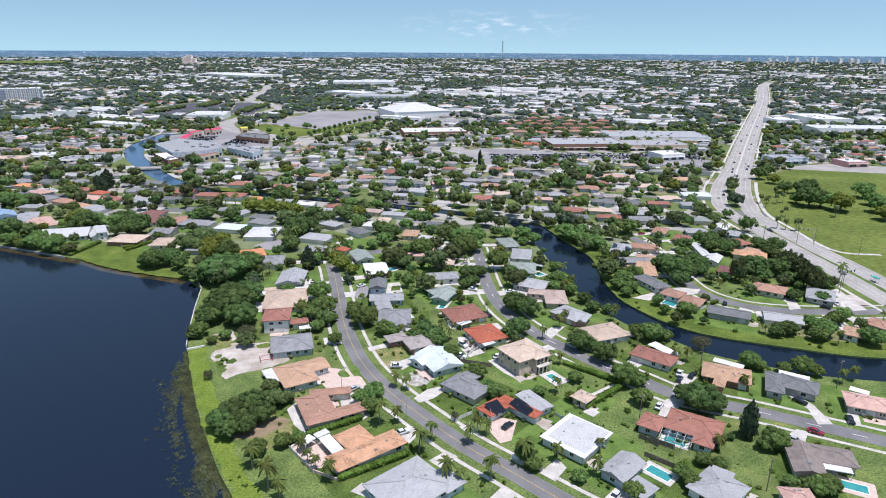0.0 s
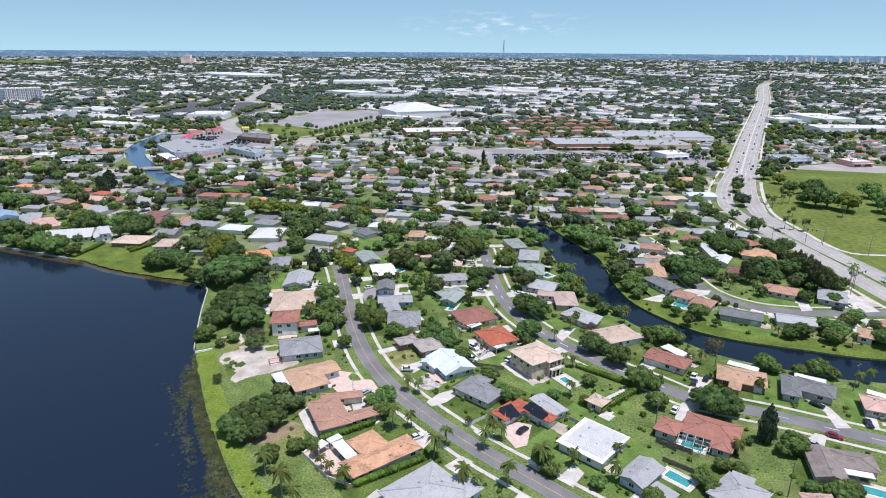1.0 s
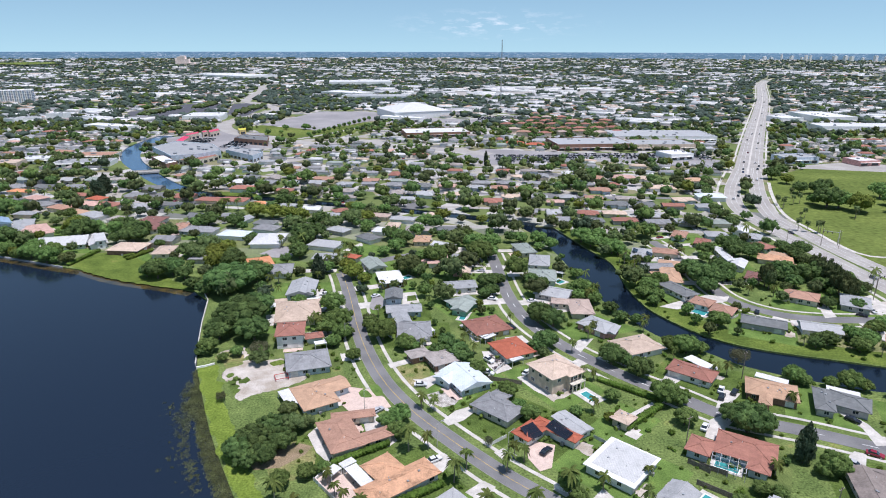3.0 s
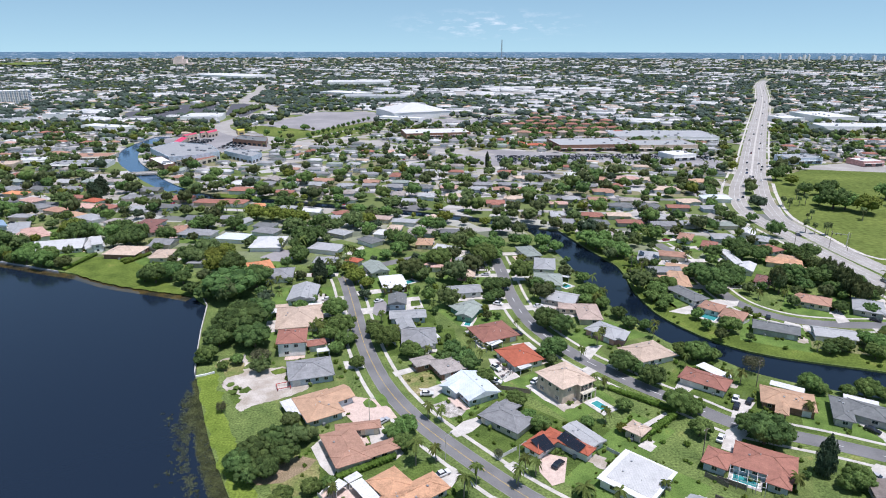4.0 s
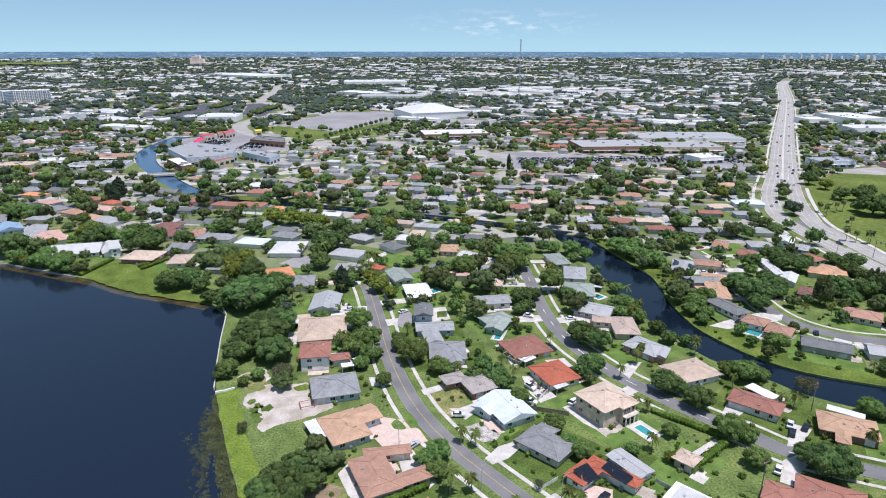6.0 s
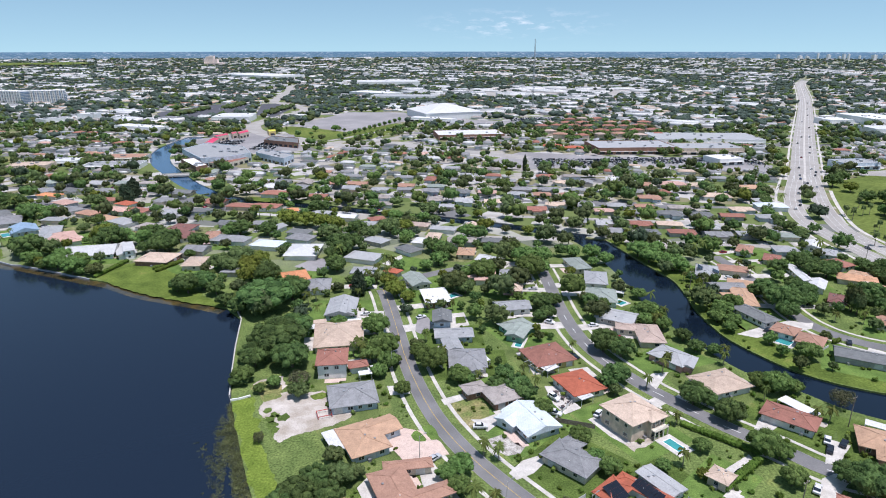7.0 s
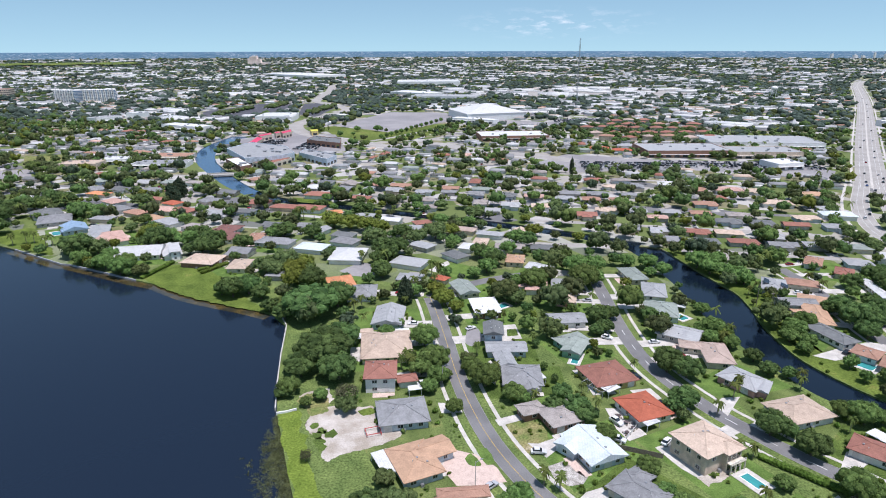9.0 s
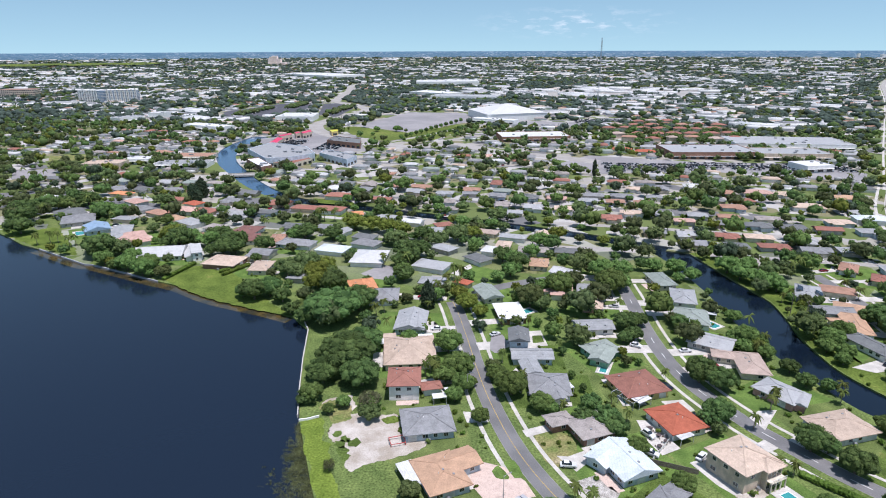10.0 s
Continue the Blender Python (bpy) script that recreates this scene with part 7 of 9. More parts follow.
tree("broad0", -223.7, 326.6, 8.9, 6.0)
tree("broad0", -211.1, 320.1, 9.8, 6.5)
tree("broad0", -230.1, 341.2, 7.2, 4.8)
tree("broad0", -206.3, 319.2, 4.8, 3.2)
tree("broad0", -230.7, 326.7, 5.9, 3.9)
tree("broad0", -241.6, 333.2, 8.1, 5.4)
tree("broad0", -263.1, 361.6, 8.7, 5.8)
tree("broad0", -255.8, 345.9, 7.3, 4.8)
tree("broad0", -213.0, 332.8, 6.0, 4.0)
tree("broad1", -218.2, 369.1, 12.4, 8.3)
tree("broad1", -224.0, 365.6, 7.6, 5.1)
tree("broad1", -213.7, 369.9, 7.7, 5.1)
tree("broad1", -184.5, 356.4, 9.7, 6.5)
tree("broad1", -178.7, 359.1, 9.7, 6.5)
tree("broad1", -190.8, 354.5, 7.4, 4.9)
tree("broad1", -182.5, 373.8, 7.8, 5.2)
tree("broad1", -164.5, 367.1, 9.4, 6.2)
tree("broad1", -161.5, 348.1, 5.1, 3.4)
tree("broad1", -169.2, 358.2, 4.2, 2.8)
tree("broad0", -59.6, 262.7, 5.6, 3.7)
tree("broad0", -56.6, 272.5, 4.1, 2.7)
tree("broad0", -72.7, 215.6, 4.0, 2.7)
tree("broad0", -63.3, 215.1, 4.7, 3.2)
tree("broad0", -84.8, 217.8, 6.2, 4.1)
tree("broad0", -76.7, 211.1, 3.5, 2.2)
tree("broad0", -32.7, 233.9, 3.6, 2.4)
tree("broad3", -62.5, 209.4, 5.3, 3.5)
tree("broad3", -3.4, 185.9, 4.2, 2.8)
tree("broad3", -25.8, 245.1, 4.5, 3.0)
tree("broad3", -12.3, 306.7, 10.3, 6.9)
tree("broad3", -7.5, 302.8, 7.3, 4.9)
tree("broad2", 58.5, 173.4, 3.5, 1.9)
tree("broad0", -155.2, 388.7, 8.1, 5.4)
tree("broad0", -151.5, 398.7, 7.0, 4.7)
tree("broad0", -61.7, 313.2, 5.6, 3.7)
tree("broad0", -55.6, 307.1, 6.5, 4.3)
tree("broad0", -43.1, 334.1, 5.9, 4.0)
tree("broad0", -28.2, 334.7, 6.0, 4.0)
tree("broad0", -22.3, 341.9, 8.2, 5.5)
tree("broad0", -20.7, 359.2, 8.6, 5.7)
tree("broad0", -11.2, 374.4, 7.7, 5.2)
tree("broad0", -6.8, 392.4, 9.3, 6.2)
tree("bare", 116.3, 211.7, 6.0, 4.0)
tree("bare", -9.1, 191.1, 3.6, 2.4)
tree("bare", 19.6, 160.7, 3.5, 1.4)
tree("conifer", 108.6, 154.0, 14.0, 2.7)
tree("conifer", -58.0, 298.4, 14.0, 3.7)
tree("conifer", 46.0, 610.3, 17.0, 2.1)
tree("conifer", -264.5, 472.9, 14.0, 4.3)
tree("conifer", -274.6, 484.2, 13.0, 3.4)
tree("palm", -37.2, 136.4, 8.0, 7.6)
tree("palm", -30.3, 128.0, 9.0, 8.5)
tree("palm", -14.2, 131.3, 7.0, 6.6)
tree("palm", -26.1, 123.8, 7.0, 6.6)
tree("palm", -3.9, 157.9, 9.0, 8.5)
tree("palm", 9.2, 144.7, 8.0, 7.6)
tree("palm", 12.8, 150.2, 7.0, 6.6)
tree("palm", 29.4, 132.9, 8.0, 7.6)
tree("palm", 23.9, 149.2, 7.0, 6.6)
tree("palm", 26.6, 154.9, 6.0, 5.7)
tree("palm", 29.2, 153.5, 6.0, 5.7)
tree("palm", 54.7, 178.5, 6.0, 5.7)
tree("palm", 1.8, 159.3, 6.0, 5.7)
tree("palm", 39.5, 140.4, 9.0, 8.5)
tree("palm", 48.9, 141.9, 6.0, 5.7)
tree("palm", 58.9, 136.0, 6.0, 5.7)
tree("palm", -1.0, 180.6, 6.0, 5.7)
tree("palm", 3.1, 178.8, 6.0, 5.7)
tree("palm", 101.9, 220.9, 5.0, 4.8)
tree("palm", 103.4, 201.9, 6.0, 5.7)
tree("palm", 107.7, 202.1, 6.0, 5.7)
tree("palm", 55.5, 219.4, 6.0, 5.7)
tree("palm", 67.6, 236.1, 6.0, 5.7)
tree("palm", 64.2, 230.3, 7.0, 6.6)
tree("palm", 157.2, 187.1, 6.0, 5.7)
tree("palm", 162.5, 189.2, 6.0, 5.7)
tree("palm", 120.2, 182.2, 6.0, 5.7)
tree("palm", 56.1, 200.5, 5.0, 4.8)
tree("palm", 59.0, 198.4, 5.0, 4.8)
tree("palm", -45.3, 235.3, 8.0, 7.6)
tree("palm", -48.0, 241.2, 7.0, 6.6)
tree("palm", -79.0, 286.1, 7.0, 6.6)
tree("palm", -76.5, 290.3, 7.0, 6.6)
tree("palm", -47.1, 318.7, 8.0, 7.6)
tree("palm", -52.9, 323.5, 8.0, 7.6)
tree("palm", -55.6, 313.6, 8.0, 7.6)
tree("palm", -24.3, 280.0, 5.0, 4.8)
tree("palm", -19.2, 136.4, 5.0, 4.8)
tree("palm", -22.1, 138.8, 5.0, 4.8)
tree("palm", -24.9, 143.8, 5.0, 4.8)
tree("palm", 136.2, 341.3, 7.0, 6.6)
tree("palm", 137.9, 330.9, 7.0, 6.6)
tree("palm", 165.5, 286.8, 7.0, 6.6)
tree("palm", 164.4, 290.7, 7.0, 6.6)
tree("palm", 102.2, 324.4, 5.0, 4.8)
tree("palm", 105.1, 310.2, 5.0, 4.8)
tree("palm", 73.2, 268.4, 7.0, 6.6)
tree("palm", 77.3, 275.9, 7.0, 6.6)
tree("palm", -199.6, 317.9, 6.0, 5.7)
tree("palm", -199.4, 323.0, 6.0, 5.7)
tree("palm", -208.9, 327.8, 5.0, 4.8)
tree("palm", 91.2, 242.8, 6.0, 5.7)
tree("palm", 88.8, 237.9, 6.0, 5.7)
tree("palm", 97.0, 147.1, 6.0, 5.7)
tree("palm", 62.0, 146.1, 5.0, 4.8)
tree("palm", 17.3, 131.5, 8.0, 7.6)
tree("palm", 21.1, 130.4, 6.0, 5.7)
tree("fan", 254.7, 444.8, 9.0, 7.2)
tree("fan", 256.4, 455.4, 8.0, 6.4)
tree("fan", 275.1, 459.9, 9.0, 7.2)
tree("fan", 278.9, 479.1, 9.0, 7.2)
tree("fan", 234.5, 387.6, 9.0, 7.2)
tree("fan", 243.6, 381.3, 9.0, 7.2)
tree("fan", 292.3, 420.3, 9.0, 7.2)
tree("fan", 351.6, 604.9, 7.0, 5.6)
tree("mid1", 288.3, 447.8, 16.2, 10.8)
tree("mid0", 296.3, 446.4, 13.2, 8.8)
tree("mid2", 304.2, 435.2, 14.3, 9.5)
tree("mid1", 306.1, 491.6, 11.5, 7.6)
tree("mid1", 294.1, 494.9, 10.0, 6.7)
tree("mid2", 303.8, 533.0, 9.2, 6.1)
tree("mid0", 349.1, 479.8, 12.7, 8.5)
tree("mid0", 340.2, 455.2, 10.6, 7.1)
tree("mid0", 330.7, 431.5, 12.8, 8.5)
tree("mid2", 320.6, 411.0, 10.9, 7.3)
tree("mid1", 321.6, 506.9, 10.3, 6.8)
tree("mid1", 300.5, 552.7, 11.2, 7.5)
tree("mid1", 317.6, 571.9, 9.8, 6.5)
tree("mid0", 284.8, 459.3, 7.9, 5.3)
tree("mid1", 371.6, 506.6, 7.2, 4.8)
shrub(75.9, 167.0, 1.6)
shrub(110.7, 157.2, 1.5)
shrub(107.7, 156.2, 1.0)
shrub(141.5, 153.7, 2.2)
shrub(105.8, 160.0, 1.0)
shrub(101.0, 152.6, 1.2)
shrub(97.0, 147.1, 1.2)
shrub(100.5, 164.5, 1.0)
shrub(97.5, 166.0, 1.0)
shrub(136.7, 174.8, 1.0)
shrub(142.9, 179.2, 1.0)
shrub(89.4, 191.0, 1.4)
shrub(-19.4, 162.8, 1.2)
shrub(1.6, 134.5, 1.5)
shrub(3.9, 135.1, 1.5)
shrub(-36.4, 216.5, 1.4)
shrub(-25.7, 214.4, 1.4)
shrub(84.1, 164.1, 1.0)
shrub(-8.7, 265.6, 1.0)
shrub(-14.8, 194.1, 1.2)
shrub(105.5, 211.1, 1.4)
shrub(103.7, 215.9, 1.2)
shrub(97.9, 219.2, 1.2)
shrub(94.9, 220.7, 1.2)
shrub(112.6, 155.8, 1.0)
shrub(135.9, 196.5, 1.0)
shrub(22.2, 147.7, 1.0)
shrub(8.9, 179.0, 1.4)
shrub(12.7, 182.8, 1.2)
shrub(5.4, 189.7, 1.2)
shrub(37.9, 164.4, 1.0)
shrub(76.9, 157.7, 1.5)
for kind, x, y, h, r in (
        ("broad1", -251.5, 345.5, 13.0, 9.5), ("broad3", -243.0, 349.0, 9.5, 6.5), ("broad1", -260.0, 351.0, 10.0, 7.0), ("broad0", -212.1, 325.5, 9.5, 6.8), ("broad3", -199.2, 319.0, 6.5, 4.6), ("broad0", -231.7, 333.6, 5.5, 3.6), ("broad0", -241.8, 337.3, 5.0, 3.2),
        ("broad2", -227.0, 378.0, 11.0, 8.0), ("broad0", -216.5, 376.6, 9.0, 6.5), ("broad0", -201.3, 371.5, 9.5, 7.0), ("broad1", -185.9, 368.7, 10.5, 7.8), ("broad1", -198.6, 383.0, 9.5, 7.0),
        ("broad1", -333.0, 380.0, 11.0, 9.0), ("broad1", -349.4, 402.0, 12.0, 10.0), ("broad1", -364.6, 418.9, 12.0, 11.0), ("broad0", -310.5, 429.8, 10.0, 8.5), ("broad0", -296.7, 429.2, 9.0, 7.0), ("broad1", -340.4, 453.9, 11.0, 9.0), ("broad1", -352.3, 437.2, 11.0, 9.0), ("broad3", -283.6, 461.5, 9.0, 8.0), ("broad3", -250.6, 393.5, 6.0, 4.2),
        ("palm", -305.2, 360.5, 8.0, 7.0), ("palm", -299.3, 364.0, 8.5, 7.0), ("palm", -296.0, 366.4, 8.0, 7.0), ("palm", -282.7, 359.1, 8.0, 7.0), ("palm", -281.0, 362.4, 7.5, 7.0), ("conifer", -268.9, 489.1, 17.0, 5.5),
        ("broad2", -124.6, 416.3, 10.5, 7.4), ("broad2", -112.6, 413.6, 10.5, 7.4), ("broad2", -100.6, 409.7, 10.0, 7.0), ("broad2", -90.9, 406.5, 9.0, 5.6), ("broad3", -92.0, 386.9, 9.5, 6.8), ("broad1", -79.6, 364.0, 11.0, 8.0), ("broad0", -77.1, 333.6, 8.0, 5.4),
        ("broad3", -55.8, 398.4, 10.5, 7.6), ("broad3", -66.0, 387.5, 9.0, 6.6), ("broad2", -47.3, 406.6, 8.0, 6.0), ("broad0", -43.4, 384.2, 7.5, 5.2), ("broad1", -27.1, 364.3, 9.0, 5.8), ("broad1", -18.4, 354.2, 9.5, 6.2), ("broad1", -76.8, 397.6, 9.5, 6.8),
        ("broad1", -131.9, 391.9, 9.0, 6.5), ("broad1", -149.7, 393.2, 10.0, 8.0), ("broad1", -112.7, 447.4, 10.0, 8.0), ("broad3", -34.4, 446.2, 9.5, 7.6), ("broad0", -56.2, 430.0, 8.0, 5.6), ("palm", -50.5, 334.7, 9.0, 8.0), ("palm", -46.8, 333.4, 8.5, 7.5), ("palm", -90.0, 348.9, 8.0, 7.0), ("palm", -142.9, 432.4, 10.0, 9.0), ("palm", -150.0, 431.5, 10.5, 9.0), ("palm", -154.0, 434.5, 9.5, 8.0)):
    tree(kind, x, y, h, r)
# a loose row of trees on the near side of the highway
verge = random.Random(45)
for x, y in offset_line(smooth_line(HIGHWAY_L, 9), 21):
    if 255 < y < 540 and verge.random() < 0.8 and not is_taken(x, y, 2.5, 1):
        r = verge.uniform(2.6, 4.8)
        tree(verge.choice(("mid0", "mid1", "mid3", "mid1")), x + verge.uniform(-3, 3), y + verge.uniform(-2, 2), r * 1.6, r)
# trees close along the narrow canal
verge = random.Random(44)
for side in (-1, 1):
    for x, y in offset_line(smooth_line(CANAL_LINK, 9), side * 11.5):
        if -150 < x < 40 and verge.random() < 0.55 and not is_water(x, y):
            r = verge.uniform(2.8, 5.4)
            tree("mid%d" % verge.randrange(4), x + verge.uniform(-1, 1), y + verge.uniform(-1, 1), r * 1.45, r)
# ---------------------------------------------------------------- poles and lamps
lamp_post(4.4, 160.3, 0.60)
lamp_post(-33.4, 228.3, 0.20)
lamp_post(-19.3, 178.2, 0.60)
lamp_post(24.9, 156.3, 0.60)
utility_pole(112.3, 200.0, 0.50)
utility_pole(153.4, 183.9, 0.50)
utility_pole(77.6, 160.2, 0.50)
utility_pole(103.1, 130.3, 0.50)
utility_pole(209.8, 355.4, 0.50)
utility_pole(238.4, 350.9, 0.50)
utility_pole(254.7, 333.3, 0.50)
utility_pole(213.4, 280.7, 0.50)
utility_pole(207.4, 273.1, 0.50)
utility_pole(231.0, 356.3, 0.50)
utility_pole(100.4, 310.0, 0.50)
utility_pole(102.9, 301.2, 0.50)
solar_array(113.6, 333.5, 4.1, 1.21, 0.33, 6, 2)
solar_array(119.5, 328.5, 4.1, 1.21, 0.33, 4, 2)
solar_array(32.5, 163.2, 3.5, 0.61, 0.33, 5, 3)
solar_array(40.8, 163.8, 3.6, -0.94, 0.33, 8, 2)
pool_cage(85.7, 150.3, -0.51, 9.0, 6.4)
pool_cage(20.2, 231.1, -0.76, 8.6, 8.2)
patio_roof(-44.6, 182.9, 0.57, 4.8, 10.6)
patio_roof(22.5, 230.3, -0.87, 7.3, 6.0)
patio_roof(-16.1, 143.9, -0.91, 10.7, 3.7)
patio_roof(100.5, 207.0, -1.01, 12.0, 4.7)
patio_roof(120.8, 196.4, -0.59, 10.4, 3.6)
patio_roof(140.3, 187.7, -0.53, 9.8, 4.4)
patio_roof(-1.4, 235.6, -1.12, 7.8, 4.9)
patio_roof(31.6, 212.1, -0.99, 7.6, 5.4)
patio_roof(125.6, 137.4, -0.29, 7.3, 3.4)
patio_roof(65.6, 304.0, 1.22, 6.9, 4.8)
patio_roof(157.4, 178.3, -0.66, 5.7, 3.2)
fence(78.2, 151.7, 84.5, 147.8, 1.8)
fence(74.7, 144.4, 82.4, 138.3, 1.8)
fence(33.4, 195.5, 18.7, 199.4, 1.8)
fence(75.6, 153.3, 80.1, 148.8, 1.8)
fence(19.7, 160.4, 25.2, 164.7, 1.3, TRIM, "low white painted garden fence")
fence(36.0, 142.8, 44.1, 136.8, 1.3, TRIM, "low white painted garden fence")
fence(-29.0, 145.0, -19.6, 134.5, 1.3, TRIM, "low white painted garden fence")
fence(21.9, 199.5, 34.7, 218.8, 1.3, TRIM, "low white painted garden fence")
fence(-21.3, 239.1, -15.2, 230.6, 1.3, TRIM, "low white painted garden fence")
fence(121.5, 243.8, 135.3, 253.6, 1.3, TRIM, "low white painted garden fence")
fence(51.6, 164.8, 54.7, 161.7, 1.3, TRIM, "low white painted garden fence")
wall_run("seawall", [(-84.7, 205.8), (-82.0, 206.8), (-79.0, 208.8)], 0.7, 0.4, WHITE, "short white seawall return on the shore", "wall")
# ---------------------------------------------------------------- landmarks further off
patch("bank_lawn", [(-180.3, 496.4), (-146.2, 487.2), (-140.3, 477.0), (-172.5, 481.7)], 0.020, BRIGHTGRASS, "green canal bank behind the water", "grass", v=4)
patch("bank_lawn", [(-166.8, 463.7), (-137.5, 459.3), (-131.5, 442.9), (-158.9, 447.0)], 0.020, BRIGHTGRASS, "green canal bank", "grass", v=4)
patch("parking_lot", [(-275.1, 956.8), (-229.1, 1164.0), (-127.5, 1162.5), (-88.3, 1056.0), (-128.5, 984.5), (-181.5, 892.7)], 0.030, LOT, "wide empty grey asphalt car park", "car park")
patch("field", [(-287.5, 926.1), (-274.6, 949.3), (-180.1, 886.2), (-127.4, 976.6), (-77.4, 1021.7), (-134.8, 816.8), (-184.6, 802.2), (-240.1, 838.0)], 0.020, PARKGRASS, "green field with rows of young trees", "grass", v=4)
patch("parking_lot", [(-83.1, 1084.5), (44.8, 1032.0), (116.9, 1102.2), (176.6, 1097.8), (43.4, 974.9), (-83.5, 988.1)], 0.025, LOT, "grey asphalt yard behind the arena", "car park")
patch("parking_lot", [(-359.2, 806.4), (-312.6, 876.2), (-245.3, 855.8), (-197.1, 727.0), (-257.7, 696.9), (-312.7, 701.8)], 0.025, LOT, "grey car park of a shopping centre", "car park")
patch("parking_lot", [(-572.3, 1131.5), (-535.5, 1309.9), (-476.0, 1345.7), (-431.5, 1190.4), (-468.0, 1050.5), (-511.1, 1019.4)], 0.025, DARKASPHALT, "dark asphalt car park", "car park", v=8)
patch("parking_lot", [(-382.7, 1107.0), (-442.5, 1319.8), (-404.3, 1353.5), (-351.1, 1222.5), (-338.5, 1071.4)], 0.027, DARKASPHALT, "dark asphalt car park", "car park", v=8)
patch("parking_lot", [(51.0, 725.2), (147.4, 697.7), (263.6, 696.8), (296.6, 650.4), (275.9, 612.9), (138.8, 648.1), (52.5, 619.4), (5.2, 650.9)], 0.025, LOT, "pale grey shopping car park", "car park")
patch("parking_lot", [(328.6, 609.7), (423.3, 640.7), (463.8, 623.5), (533.0, 614.9), (504.7, 578.7), (439.0, 586.3), (367.3, 602.7)], 0.031, HIGHWAY, "pale concrete service road", "road")
strip("road", smooth_line([(-437.8, 1380.6), (-356.6, 1273.3), (-318.4, 1201.4), (-323.9, 1122.8), (-338.7, 999.7), (-323.6, 923.2), (-280.4, 853.2), (-222.8, 805.0), (-153.7, 762.9), (-100.1, 786.8), (-51.9, 741.1), (10.6, 714.0), (55.7, 684.0)], 8), 22, 0.045, HIGHWAY, "pale curving concrete road", "road")
strip("road", smooth_line([(-453.8, 2359.2), (-527.3, 2142.8), (-554.6, 1936.0), (-501.3, 1725.1), (-437.8, 1380.6)], 8), 24, 0.05, HIGHWAY, "pale bridge approach road", "road")
strip("path", smooth_line([(-184.6, 802.2), (-156.6, 850.1), (-119.9, 925.0), (-75.9, 1005.1)], 8), 8, 0.05, HIGHWAY, "pale field track", "path")
strip("path", smooth_line([(-153.7, 762.9), (-124.5, 801.0), (-94.0, 854.7)], 8), 10, 0.05, HIGHWAY, "pale field road", "path")
house("huge white arena hall with a low hipped roof", "chalk", "white", (-50.9, 1094.9, 0.42, 104.0, 98.0, 11.0, "hip"), near=False, pitch=0.24, category='arena')
flat_block("annex", "low white arena annex building", "chalk", "white", -65.8, 1016.0, -0.39, 72.5, 22.0, 6.0, "building", 2, 0)
flat_block("store", "white flat-roofed store building", "chalk", "brick", -8.7, 844.0, 0.20, 86.5, 48.0, 6.0, "building", 2, 0)
prism_block("superstore", "large pale blue-grey flat superstore", "palegrey", "blue", [(-316.6, 677.4), (-271.7, 620.4), (-249.2, 630.9), (-233.4, 656.0), (-257.9, 698.8), (-307.7, 723.8)], 8.0, 9)
prism_block("superstore", "pale blue-grey flat shop block", "palegrey", "blue", [(-231.2, 663.9), (-191.0, 627.6), (-187.7, 652.0), (-232.7, 689.4)], 7.0, 5)
prism_block("shop_row", "low shop row with brick-red roofs", "brick", "cream", [(-263.0, 617.5), (-245.0, 605.1), (-232.5, 645.1), (-240.8, 650.0)], 4.5, 0)
prism_block("store", "brown-walled store with a white flat roof", "chalk", "brick", [(-293.9, 625.0), (-261.1, 585.2), (-255.0, 596.2), (-285.4, 635.2)], 6.0, 3)
prism_block("shop_row", "crimson-roofed shop row beside a car park", "crimson", "tan", [(-314.5, 727.4), (-324.6, 781.7), (-313.3, 772.8), (-304.3, 722.7)], 6.0, 0)
prism_block("shop_row", "crimson-roofed shop row beside a car park", "crimson", "tan", [(-330.9, 797.2), (-322.3, 820.1), (-315.3, 807.1), (-321.9, 784.7)], 6.0, 0)
prism_block("shop_row", "short crimson-roofed shop beside a car park", "crimson", "tan", [(-319.5, 824.8), (-317.6, 837.3), (-310.6, 823.9), (-312.6, 812.7)], 6.0, 0)
prism_block("shop_row", "crimson-roofed shop row beside a car park", "crimson", "tan", [(-312.7, 830.6), (-308.2, 856.3), (-299.1, 835.6), (-303.8, 813.9)], 6.0, 0)
prism_block("shop", "dark flat-roofed modern shop", "darkgrey", "brick", [(-254.9, 762.1), (-207.3, 739.4), (-216.5, 777.7), (-256.6, 797.6)], 6.0, 4)
prism_block("kiosk", "bright yellow-roofed filling station canopy", "yellowmetal", "yellow", [(-284.0, 863.6), (-274.3, 870.0), (-267.8, 850.3), (-275.0, 844.4)], 5.0, 0)
flat_block("mall", "long white flat-roofed mall", "silver", "brick", 176.6, 741.4, 0.11, 90.1, 55.0, 7.0, "building", 8, 0)
flat_block("mall", "long tan-fronted shop row", "silver", "tan", 257.9, 732.8, 0.06, 71.4, 40.0, 7.0, "building", 6, 0)
flat_block("mall", "long white flat-roofed shop block", "silver", "white", 284.2, 812.5, -0.01, 127.7, 60.0, 7.0, "building", 8, 0)
flat_block("store", "white flat-roofed shop", "chalk", "white", 252.1, 663.9, 0.31, 28.5, 26.0, 6.0, "building", 2, 0)
flat_block("store", "red-fronted filling station shop", "chalk", "pink", 431.3, 631.0, 0.18, 24.4, 22.0, 5.0, "building", 2, 0)
flat_block("store", "flat blue-fronted shop", "palegrey", "blue", 370.7, 644.7, 0.15, 37.2, 24.0, 6.0, "building", 2, 0)
flat_block("store", "white flat-roofed shop", "chalk", "white", 553.4, 1012.7, 0.08, 37.6, 40.0, 8.0, "building", 2, 0)
